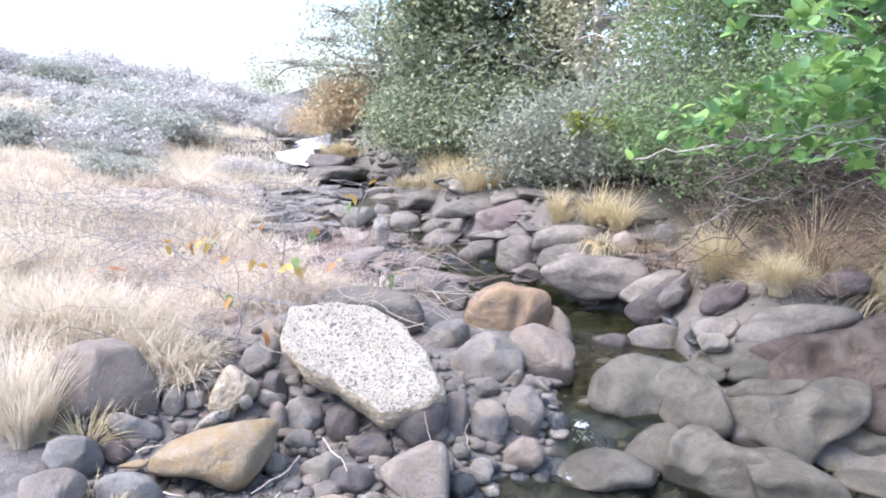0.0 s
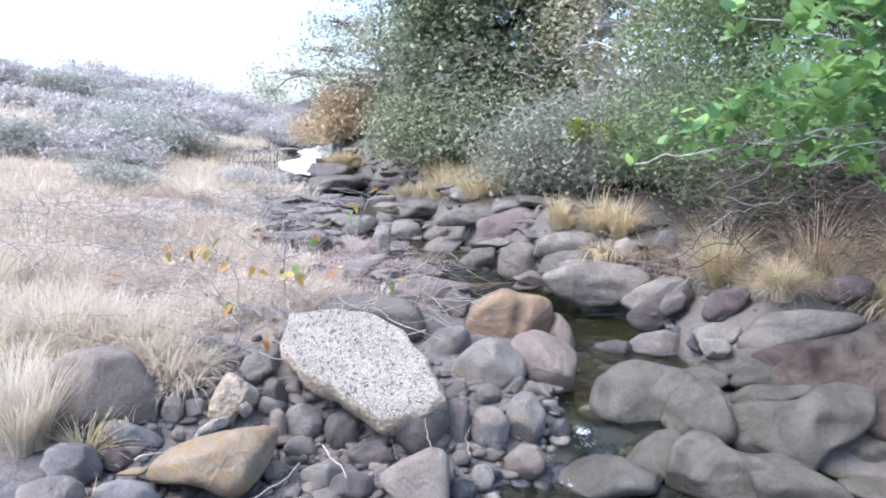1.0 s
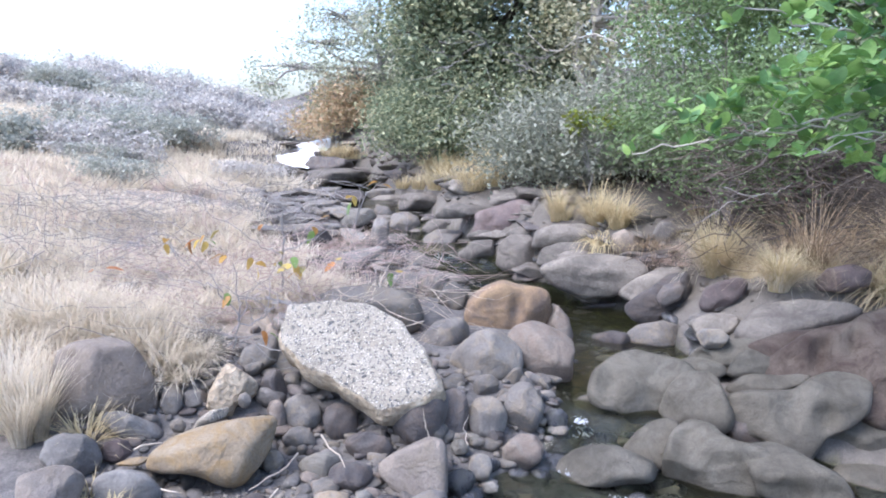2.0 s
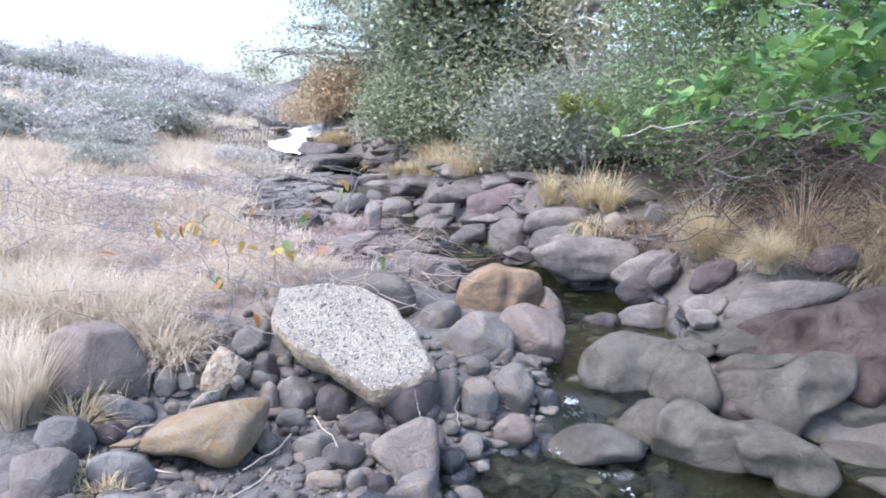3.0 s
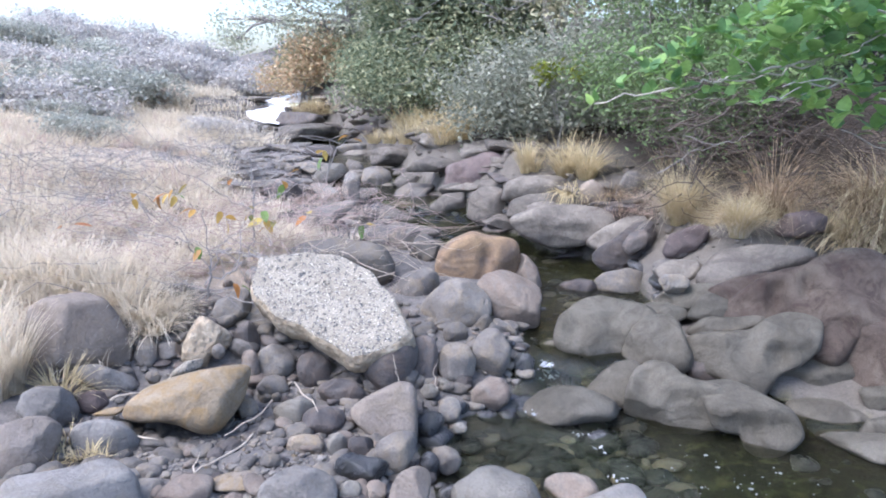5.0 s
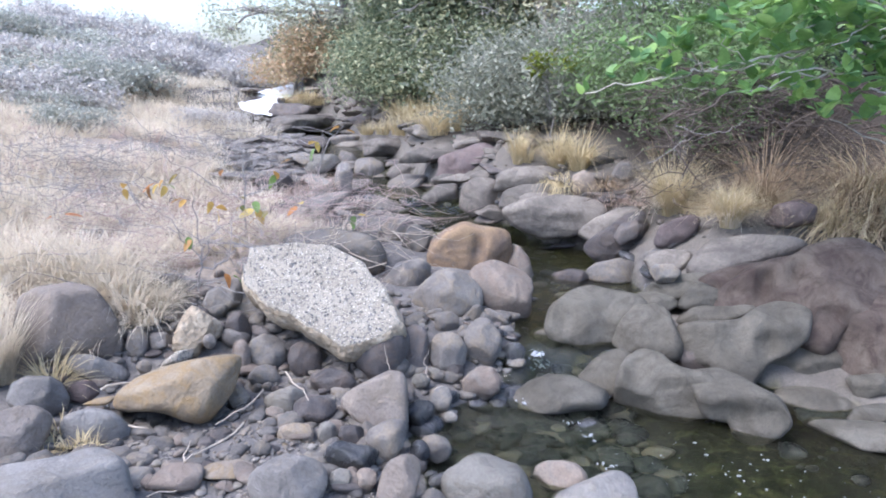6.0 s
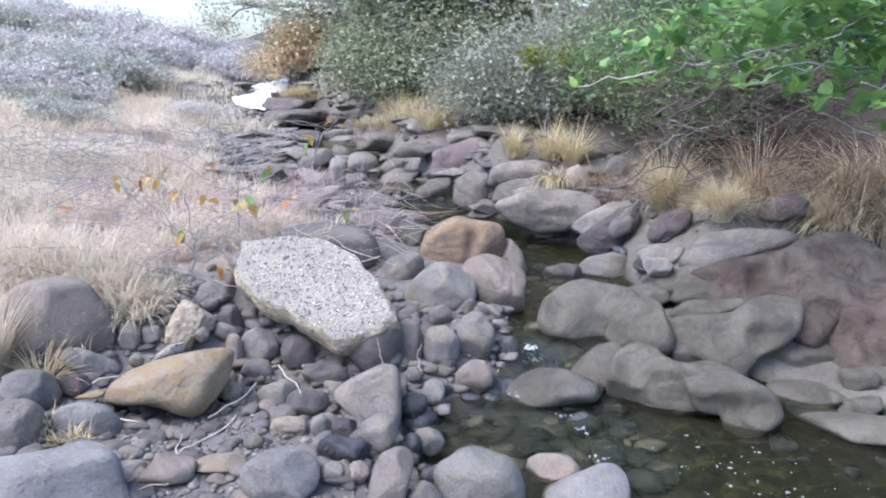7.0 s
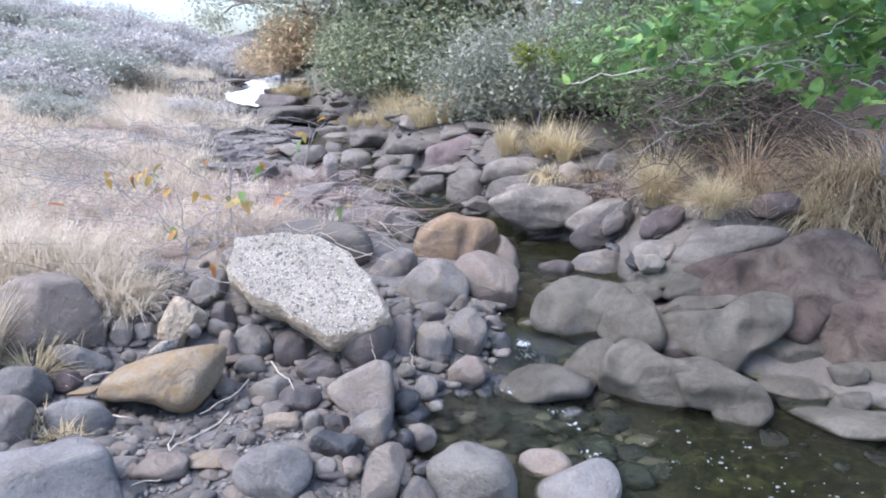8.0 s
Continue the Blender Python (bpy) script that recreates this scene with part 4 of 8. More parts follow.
outlined("river_stone", M_GREY, 0.032, 2.531, 0.057, -29.1, 0.0, 0.063, [(-0.062, 0.010), (-0.047, 0.038), (-0.002, 0.046), (0.042, 0.031), (0.064, -0.008), (0.048, -0.047), (0.004, -0.067), (-0.040, -0.046)], 2182, facets=2)
outlined("river_stone", M_GREY, 0.016, 2.141, 0.047, -33.5, 0.4, 0.070, [(-0.069, -0.007), (-0.044, 0.031), (-0.006, 0.063), (0.033, 0.048), (0.061, 0.011), (0.070, -0.036), (0.003, -0.072), (-0.054, -0.058)], 2189, square=3.2)
outlined("boulder", M_BROWN, 0.499, 2.428, -0.012, -30.8, -10.8, 0.104, [(-0.102, -0.026), (-0.094, 0.024), (-0.052, 0.049), (0.012, 0.058), (0.066, 0.048), (0.099, 0.020), (0.111, -0.014), (0.059, -0.055), (-0.003, -0.080), (-0.068, -0.074)], 2196, facets=3, lumps=0.02, detail=5)
outlined("boulder", M_SLATE, 0.611, 2.273, -0.026, -32.4, -14.1, 0.156, [(-0.172, -0.044), (-0.152, 0.005), (-0.094, 0.045), (-0.025, 0.080), (0.034, 0.112), (0.084, 0.118), (0.126, 0.087), (0.141, 0.031), (0.132, -0.066), (-0.013, -0.133), (-0.134, -0.128)], 2203, square=3.2, facets=3, lumps=0.02, detail=5, label="pale smooth boulder in the pool")
outlined("river_stone", M_GREY, 0.054, 2.940, 0.070, -25.4, -0.4, 0.052, [(-0.051, -0.005), (-0.038, 0.038), (-0.000, 0.050), (0.038, 0.038), (0.053, -0.006), (0.037, -0.058), (-0.013, -0.064), (-0.045, -0.047)], 2210, facets=4)
outlined("river_stone", M_BROWN, 0.248, 3.090, 0.075, -24.2, -4.0, 0.088, [(-0.093, 0.001), (-0.062, 0.040), (-0.010, 0.070), (0.056, 0.064), (0.083, 0.017), (0.084, -0.048), (0.032, -0.086), (-0.034, -0.088), (-0.082, -0.061)], 2217, square=3, facets=8, lumps=0.07)
outlined("river_stone", M_GREY, 0.260, 3.313, 0.191, -21.0, -3.9, 0.097, [(-0.092, 0.009), (-0.065, 0.079), (-0.024, 0.108), (0.032, 0.109), (0.066, 0.068), (0.097, 0.013), (0.089, -0.059), (0.049, -0.137), (-0.007, -0.147), (-0.063, -0.110), (-0.096, -0.064)], 2224, square=3)
outlined("river_stone", M_GREY, 0.088, 3.225, 0.178, -21.8, -1.0, 0.093, [(-0.086, 0.029), (-0.051, 0.075), (0.009, 0.088), (0.063, 0.061), (0.096, 0.007), (0.085, -0.073), (0.022, -0.110), (-0.059, -0.103), (-0.091, -0.043)], 2231)
outlined("river_stone", M_DARK, -0.060, 3.213, 0.191, -21.7, 1.6, 0.061, [(-0.058, 0.089), (-0.004, 0.116), (0.045, 0.096), (0.063, 0.034), (0.056, -0.102), (0.026, -0.157), (-0.033, -0.156), (-0.059, -0.062)], 2238, square=3.4, facets=6)
outlined("river_stone", M_DARK, 0.114, 3.173, 0.090, -23.4, -1.5, 0.054, [(-0.053, -0.006), (-0.040, 0.033), (0.009, 0.044), (0.049, 0.023), (0.055, -0.024), (0.009, -0.058), (-0.039, -0.051)], 2245)
outlined("river_stone", M_GREY, 0.090, 3.492, 0.224, -19.6, -0.9, 0.065, [(-0.067, 0.004), (-0.032, 0.045), (0.026, 0.054), (0.064, 0.019), (0.055, -0.042), (-0.003, -0.075), (-0.052, -0.055)], 2252, facets=3)
outlined("river_stone", M_GREY, 0.230, 3.655, 0.214, -18.9, -3.1, 0.064, [(-0.065, -0.017), (-0.050, 0.018), (-0.005, 0.043), (0.041, 0.046), (0.062, 0.010), (0.051, -0.036), (-0.010, -0.059), (-0.055, -0.055)], 2259, square=3)
outlined("river_stone", M_GREY, 0.359, 3.659, 0.193, -19.1, -5.1, 0.074, [(-0.072, 0.035), (-0.036, 0.042), (0.026, 0.013), (0.075, -0.039), (0.045, -0.057), (-0.025, -0.026)], 2266, square=3.2)
outlined("boulder", M_GREY, 0.103, 3.790, 0.280, -17.4, -1.1, 0.201, [(-0.205, -0.078), (-0.183, 0.007), (-0.137, 0.054), (-0.075, 0.113), (0.003, 0.142), (0.081, 0.126), (0.144, 0.076), (0.191, 0.023), (0.197, -0.055), (0.160, -0.111), (0.066, -0.142), (-0.058, -0.164), (-0.167, -0.143)], 2273, square=2.8, facets=2, detail=5, planes=((-0.45, -0.7, 0.5, 0.8), (0.5, -0.72, 0.35, 0.82), (0.05, -0.9, -0.3, 0.88),))
outlined("boulder", M_BROWN, 0.416, 3.932, 0.276, -16.8, -5.5, 0.194, [(-0.204, 0.059), (-0.164, 0.119), (-0.051, 0.151), (0.030, 0.130), (0.112, 0.093), (0.171, 0.052), (0.184, 0.004), (0.163, -0.062), (0.164, -0.152), (0.117, -0.208), (0.021, -0.212), (-0.061, -0.183), (-0.117, -0.095), (-0.177, -0.007)], 2280, square=3.4, facets=5, lumps=0.03, detail=5, planes=((0.3, -0.45, 0.84, 0.74), (-0.3, -0.9, -0.25, 0.88),))
outlined("boulder", M_RUST, 0.265, 4.702, 0.310, -13.9, -2.8, 0.287, [(-0.293, -0.061), (-0.256, 0.047), (-0.180, 0.123), (-0.086, 0.170), (-0.029, 0.182), (0.048, 0.152), (0.162, 0.134), (0.257, 0.109), (0.285, 0.014), (0.316, -0.077), (0.241, -0.126), (0.127, -0.151), (-0.063, -0.201), (-0.235, -0.189)], 2287, square=3.2, facets=6, lumps=0.05, detail=5, dents=((0.057, -0.007, 0.091, 0.050, 0.5),), label="rounded rust-orange boulder beside the narrow stream")
outlined("boulder", M_BROWN, 0.592, 4.600, 0.237, -14.9, -6.9, 0.095, [(-0.087, 0.009), (-0.060, 0.133), (-0.003, 0.105), (0.062, 0.032), (0.102, -0.101), (0.040, -0.156), (-0.035, -0.117)], 2294, square=3)
outlined("river_stone", M_PALE, 0.093, 2.823, 0.034, -26.9, -1.2, 0.034, [(-0.035, -0.008), (-0.020, 0.018), (0.009, 0.021), (0.034, 0.004), (0.029, -0.021), (-0.015, -0.028)], 2301, facets=2, detail=3)
outlined("river_stone", M_PALE, -0.037, 3.072, 0.092, -24.1, 1.3, 0.046, [(-0.044, -0.004), (-0.025, 0.028), (0.014, 0.030), (0.048, -0.006), (0.027, -0.034), (-0.020, -0.040)], 2308, square=3.4)
outlined("river_stone", M_SLATE, -1.500, 3.036, 0.177, -20.8, 26.6, 0.118, [(-0.121, 0.041), (-0.096, 0.069), (-0.029, 0.067), (0.025, 0.037), (0.112, -0.020), (0.150, -0.066), (0.094, -0.088), (-0.009, -0.078), (-0.092, -0.003)], 2315, square=3, detail=5)
outlined("river_stone", M_GREY, -1.376, 3.203, 0.235, -19.4, 23.6, 0.051, [(-0.054, -0.019), (-0.030, 0.049), (0.020, 0.063), (0.048, 0.024), (0.047, -0.041), (0.019, -0.079), (-0.034, -0.072)], 2322, facets=3)
outlined("river_stone", M_GREY, -1.280, 3.239, 0.229, -19.5, 21.9, 0.056, [(-0.052, 0.004), (-0.037, 0.036), (0.025, 0.033), (0.060, 0.007), (0.052, -0.034), (-0.007, -0.049), (-0.048, -0.041)], 2329)
outlined("boulder", M_SLATE, -1.593, 2.721, 0.196, -21.9, 30.7, 0.113, [(-0.109, 0.002), (-0.082, 0.064), (-0.021, 0.080), (0.057, 0.061), (0.093, 0.025), (0.117, -0.038), (0.102, -0.083), (0.038, -0.104), (-0.078, -0.077)], 2336, square=3.2, detail=5)
outlined("river_stone", M_MAROON, -1.459, 2.826, 0.161, -22.3, 27.7, 0.060, [(-0.059, 0.010), (-0.041, 0.037), (-0.002, 0.046), (0.049, 0.028), (0.061, -0.021), (0.029, -0.063), (-0.023, -0.054), (-0.053, -0.032)], 2343, facets=4)
outlined("boulder", M_SLATE, -1.297, 2.558, 0.139, -24.7, 27.3, 0.121, [(-0.116, 0.037), (-0.085, 0.063), (-0.026, 0.069), (0.032, 0.059), (0.079, 0.034), (0.132, -0.041), (0.134, -0.082), (0.076, -0.091), (-0.021, -0.075), (-0.114, -0.035)], 2350, square=3, detail=5)
outlined("boulder", M_MAUVE, -1.489, 2.378, 0.207, -24.1, 32.4, 0.118, [(-0.086, 0.079), (0.019, 0.087), (0.079, 0.074), (0.120, 0.043), (0.130, 0.013), (0.100, -0.044), (0.058, -0.100), (0.011, -0.130), (-0.107, -0.105)], 2357, square=3.4, detail=5)
outlined("boulder", M_SLATE, -1.154, 2.023, 0.173, -28.9, 30.1, 0.214, [(-0.198, 0.076), (-0.161, 0.143), (-0.073, 0.132), (0.020, 0.125), (0.118, 0.130), (0.149, 0.113), (0.198, 0.044), (0.205, -0.031), (0.229, -0.119), (0.179, -0.186), (0.015, -0.200), (-0.186, -0.098)], 2364, square=4.5, facets=4, lumps=0.03, detail=5, planes=((0.05, -0.4, 0.9, 0.7),))
outlined("river_stone", M_DARK, -0.939, 3.352, 0.255, -19.2, 16.1, 0.062, [(-0.060, 0.005), (-0.036, 0.057), (0.018, 0.072), (0.048, 0.036), (0.064, -0.050), (0.009, -0.089), (-0.044, -0.081)], 2371, facets=4)
outlined("boulder", M_GREY, -1.049, 3.547, 0.345, -16.9, 16.9, 0.105, [(-0.118, -0.037), (-0.087, 0.029), (-0.001, 0.079), (0.083, 0.087), (0.092, 0.013), (0.076, -0.103), (-0.012, -0.099), (-0.093, -0.080)], 2378, square=3.2)
outlined("river_stone", M_GREY, -1.373, 3.687, 0.389, -15.3, 20.8, 0.073, [(-0.082, 0.012), (-0.024, 0.042), (0.058, 0.028), (0.091, -0.016), (0.016, -0.056), (-0.059, -0.045)], 2385, square=3)
outlined("river_stone", M_BED, 0.643, 3.582, 0.086, -20.8, -9.6, 0.109, [(-0.111, 0.006), (-0.073, 0.044), (0.001, 0.066), (0.061, 0.060), (0.107, 0.023), (0.088, -0.040), (0.021, -0.095), (-0.069, -0.081)], 2392, square=3.2)
outlined("river_stone", M_WET, 0.421, 3.326, 0.116, -22.0, -6.6, 0.056, [(-0.056, 0.004), (-0.029, 0.047), (0.027, 0.055), (0.056, 0.022), (0.043, -0.048), (-0.012, -0.082), (-0.046, -0.052)], 2399)
outlined("river_stone", M_WET, 0.792, 3.495, 0.069, -21.4, -12.2, 0.057, [(-0.068, -0.008), (-0.041, 0.020), (0.017, 0.036), (0.077, 0.005), (0.020, -0.040), (-0.053, -0.040)], 2406)
outlined("river_stone", M_DARK, 0.935, 4.564, 0.097, -16.4, -11.1, 0.162, [(-0.161, -0.032), (-0.120, 0.063), (-0.010, 0.106), (0.084, 0.084), (0.160, 0.032), (0.163, -0.034), (0.055, -0.121), (-0.093, -0.143)], 2413, facets=8, lumps=0.08)
outlined("river_stone", M_GREY, 1.222, 4.564, 0.175, -15.4, -14.5, 0.148, [(-0.197, -0.012), (-0.126, 0.053), (0.019, 0.092), (0.148, 0.070), (0.164, -0.031), (0.156, -0.094), (-0.008, -0.105), (-0.156, -0.098)], 2420, square=4, detail=5)
outlined("river_stone", M_GREY, 1.306, 3.823, 0.391, -15.0, -18.3, 0.086, [(-0.093, 0.006), (-0.050, 0.041), (0.041, 0.048), (0.089, 0.005), (0.048, -0.064), (-0.043, -0.066)], 2427, square=3)
outlined("river_stone", M_DARK, 1.318, 3.283, 0.115, -21.0, -21.3, 0.106, [(-0.113, 0.018), (-0.049, 0.060), (0.057, 0.063), (0.099, 0.032), (0.093, -0.053), (0.016, -0.096), (-0.079, -0.075)], 2434, square=3)
outlined("bedrock_outcrop", M_BED, 0.923, 3.732, 0.179, -18.6, -13.3, 0.387, [(-0.273, -0.114), (-0.241, 0.024), (-0.182, 0.082), (-0.137, 0.119), (-0.046, 0.147), (0.062, 0.132), (0.199, 0.116), (0.261, 0.074), (0.236, -0.008), (0.148, -0.103), (0.153, -0.268), (-0.029, -0.266), (-0.092, -0.230), (-0.140, -0.181), (-0.218, -0.175)], 2441, square=4.5, facets=2, scoops=0.075, lumps=0.02, detail=5, planes=((0.15, -0.62, 0.76, 0.62), (-0.15, -0.95, 0.1, 0.88),), dents=((-0.162, 0.007, 0.095, 0.050, 0.7), (0.040, -0.019, 0.095, 0.030, 0.8),), label=WORN)
outlined("bedrock_outcrop", M_BED, 1.134, 3.500, 0.177, -19.4, -17.4, 0.262, [(-0.186, -0.091), (-0.135, 0.044), (-0.067, 0.110), (0.046, 0.132), (0.091, 0.095), (0.124, 0.025), (0.175, -0.051), (0.162, -0.132), (0.063, -0.193), (-0.024, -0.157), (-0.124, -0.165)], 2448, square=4.5, facets=2, scoops=0.075, lumps=0.02, detail=5, planes=((-0.13, -0.62, 0.76, 0.69), (0.00, -0.95, 0.1, 0.88),), dents=((0.054, 0.018, 0.079, 0.030, 0.7), (-0.057, -0.023, 0.067, 0.020, 1.2),), label=WORN)
outlined("bedrock_outcrop", M_BED, 1.238, 3.780, 0.242, -17.2, -17.6, 0.125, [(-0.152, -0.003), (-0.062, 0.038), (0.014, 0.045), (0.106, 0.021), (0.147, -0.011), (0.065, -0.070), (-0.087, -0.061)], 2455, square=4.5, facets=2, scoops=0.075, lumps=0.02, detail=5, planes=((-0.20, -0.62, 0.76, 0.69), (-0.14, -0.95, 0.1, 0.88),), label=WORN)
outlined("bedrock_outcrop", M_BED, 1.467, 3.920, 0.286, -15.8, -20.0, 0.274, [(-0.303, -0.178), (-0.183, 0.006), (-0.076, 0.049), (0.062, 0.074), (0.170, 0.055), (0.264, 0.010), (0.162, -0.047), (-0.020, -0.097), (-0.177, -0.107)], 2462, square=4.5, facets=3, scoops=0.075, lumps=0.02, detail=6, planes=((-0.15, -0.62, 0.76, 0.68), (-0.06, -0.95, 0.1, 0.88),), dents=((-0.056, 0.001, 0.102, 0.030, 2),), label=WORN)
outlined("bedrock_outcrop", M_BED, 1.509, 3.740, 0.279, -16.5, -21.4, 0.186, [(-0.154, -0.076), (-0.080, 0.042), (-0.023, 0.069), (0.054, 0.040), (0.187, 0.008), (0.089, -0.056), (-0.056, -0.102)], 2469, square=4.5, facets=2, scoops=0.075, lumps=0.02, detail=5, planes=((-0.03, -0.62, 0.76, 0.66), (-0.10, -0.95, 0.1, 0.88),), label=WORN)
outlined("bedrock_outcrop", M_BED, 1.518, 3.600, 0.227, -17.7, -22.3, 0.218, [(-0.215, -0.072), (-0.126, 0.005), (-0.070, 0.030), (0.058, 0.039), (0.200, 0.073), (0.172, 0.019), (0.036, -0.060), (-0.105, -0.108)], 2476, square=4.5, facets=2, scoops=0.075, lumps=0.02, detail=5, planes=((-0.12, -0.62, 0.76, 0.65), (0.18, -0.95, 0.1, 0.88),), label=WORN)
outlined("bedrock_outcrop", M_BED, 1.675, 3.514, 0.141, -18.9, -24.9, 0.480, [(-0.383, -0.038), (-0.284, 0.027), (-0.169, 0.037), (-0.059, 0.067), (0.017, 0.137), (0.095, 0.180), (0.203, 0.179), (0.263, 0.158), (0.280, 0.015), (0.198, -0.064), (0.094, -0.129), (0.021, -0.289), (-0.018, -0.332), (-0.115, -0.361), (-0.159, -0.199), (-0.269, -0.197), (-0.332, -0.136)], 2483, square=4.5, facets=2, scoops=0.075, lumps=0.02, detail=6, planes=((0.13, -0.62, 0.76, 0.66), (-0.21, -0.95, 0.1, 0.88),), dents=((-0.066, -0.000, 0.097, 0.050, 0.7), (0.077, -0.039, 0.064, 0.050, 0.8), (-0.276, -0.046, 0.077, 0.020, 1.5),), label=WORN)
outlined("bedrock_outcrop", M_BED, 2.033, 3.500, 0.203, -17.5, -29.6, 0.084, [(-0.062, 0.058), (-0.005, 0.102), (0.050, 0.081), (0.055, 0.002), (0.038, -0.168), (-0.036, -0.191)], 2490, square=4.5, facets=1, scoops=0.075, lumps=0.02, planes=((-0.05, -0.62, 0.76, 0.69), (-0.02, -0.95, 0.1, 0.88),), label=WORN)
outlined("bedrock_outcrop", M_BEDRED, 2.163, 3.780, 0.348, -14.5, -29.3, 0.687, [(-0.547, -0.266), (-0.482, -0.105), (-0.367, 0.017), (-0.239, 0.079), (-0.139, 0.111), (-0.088, 0.165), (0.019, 0.219), (0.154, 0.247), (0.238, 0.225), (0.313, 0.151), (0.361, 0.081), (0.401, -0.062), (0.224, -0.193), (0.148, -0.270), (0.073, -0.388), (-0.043, -0.353), (-0.193, -0.308), (-0.313, -0.312), (-0.405, -0.313)], 2497, square=4.5, facets=2, scoops=0.075, lumps=0.02, detail=6, planes=((-0.06, -0.62, 0.76, 0.67), (-0.03, -0.95, 0.1, 0.88),), dents=((-0.250, -0.066, 0.091, 0.070, 0.5), (-0.113, 0.018, 0.070, 0.045, 0.5), (-0.385, -0.085, 0.084, 0.030, 0.7), (0.169, -0.100, 0.211, 0.060, 2.2),), label=REDDISH_ROCK)
outlined("bedrock_outcrop", M_BEDRED, 2.328, 3.350, 0.194, -17.4, -34.3, 0.383, [(-0.288, -0.023), (-0.279, 0.049), (-0.235, 0.111), (-0.153, 0.176), (-0.056, 0.207), (0.088, 0.231), (0.192, 0.164), (0.241, -0.041), (0.152, -0.406), (0.005, -0.390), (-0.072, -0.369), (-0.156, -0.286), (-0.241, -0.201)], 2504, square=4.5, facets=3, scoops=0.075, lumps=0.02, detail=6, planes=((-0.04, -0.62, 0.76, 0.70), (-0.17, -0.95, 0.1, 0.88),), dents=((-0.052, 0.003, 0.047, 0.020, 0.6),), label=REDDISH_ROCK)
outlined("bedrock_outcrop", M_BED, 1.873, 3.381, 0.050, -20.2, -28.4, 0.288, [(-0.247, -0.131), (-0.170, 0.024), (-0.109, 0.076), (0.009, 0.099), (0.113, 0.097), (0.182, 0.057), (0.208, -0.027), (0.130, -0.079), (0.109, -0.159), (0.057, -0.156), (-0.047, -0.166), (-0.144, -0.140)], 2511, square=4.5, facets=2, scoops=0.075, lumps=0.02, detail=5, planes=((0.16, -0.62, 0.76, 0.64), (0.13, -0.95, 0.1, 0.88),), dents=((-0.040, -0.047, 0.039, 0.030, 1.4), (0.042, 0.047, 0.090, 0.020, 1.5),), label=WORN)
outlined("bedrock_outcrop", M_BED, 2.174, 3.373, 0.022, -19.9, -32.3, 0.105, [(-0.077, 0.002), (-0.042, 0.038), (0.020, 0.051), (0.068, 0.017), (0.064, -0.050), (-0.030, -0.096)], 2518, square=4.5, facets=2, scoops=0.075, lumps=0.02, planes=((-0.15, -0.62, 0.76, 0.65), (-0.06, -0.95, 0.1, 0.88),), label=WORN)
outlined("bedrock_outcrop", M_BED, 2.045, 3.060, 0.070, -20.9, -33.2, 0.133, [(-0.101, 0.007), (0.028, 0.052), (0.082, 0.021), (0.077, -0.036), (-0.040, -0.094)], 2525, square=4.5, facets=2, scoops=0.075, lumps=0.02, planes=((-0.16, -0.62, 0.76, 0.69), (-0.18, -0.95, 0.1, 0.88),), label=WORN)
outlined("bedrock_outcrop", M_BED, 2.301, 3.120, 0.056, -20.1, -35.8, 0.227, [(-0.169, -0.018), (-0.046, 0.080), (0.117, 0.063), (0.144, -0.078), (-0.081, -0.145)], 2532, square=4.5, facets=2, scoops=0.075, lumps=0.02, detail=5, planes=((-0.13, -0.62, 0.76, 0.68), (0.12, -0.95, 0.1, 0.88),), label=WORN)
outlined("bedrock_outcrop", M_BED, 0.862, 3.239, 0.069, -22.7, -14.3, 0.186, [(-0.139, -0.062), (-0.075, 0.027), (-0.010, 0.080), (0.057, 0.099), (0.117, 0.085), (0.084, 0.006), (0.061, -0.126), (0.001, -0.166), (-0.082, -0.131)], 2539, square=4.5, facets=3, scoops=0.075, lumps=0.02, detail=5, planes=((-0.15, -0.62, 0.76, 0.65), (-0.29, -0.95, 0.1, 0.88),), label=WORN)
outlined("bedrock_outcrop", M_BED, 1.110, 3.124, 0.038, -23.4, -18.9, 0.337, [(-0.219, -0.140), (-0.207, 0.032), (-0.174, 0.112), (-0.111, 0.153), (-0.032, 0.148), (0.024, 0.101), (0.103, 0.081), (0.191, 0.087), (0.246, 0.023), (0.203, -0.134), (0.128, -0.152), (0.101, -0.234), (0.018, -0.246), (-0.061, -0.218), (-0.128, -0.191)], 2546, square=4.5, facets=2, scoops=0.075, lumps=0.02, detail=6, planes=((-0.09, -0.62, 0.76, 0.66), (-0.16, -0.95, 0.1, 0.88),), dents=((-0.115, 0.044, 0.062, 0.050, 0.9), (0.061, -0.041, 0.085, 0.020, 1.2),), label=WORN)
outlined("bedrock_outcrop", M_BED, 1.399, 2.960, 0.038, -23.7, -24.6, 0.324, [(-0.228, 0.080), (-0.192, 0.099), (-0.107, 0.123), (-0.019, 0.106), (0.069, 0.069), (0.154, 0.041), (0.184, 0.013), (0.219, -0.064), (0.165, -0.127), (0.123, -0.208), (0.066, -0.241), (0.017, -0.226), (-0.029, -0.169), (0.022, -0.106), (-0.062, -0.106), (-0.149, -0.106)], 2553, square=4.5, facets=2, scoops=0.075, lumps=0.02, detail=5, planes=((-0.14, -0.62, 0.76, 0.65), (-0.30, -0.95, 0.1, 0.88),), dents=((-0.031, -0.076, 0.062, 0.060, 1.6), (0.128, -0.047, 0.056, 0.020, 1),), label=WORN)
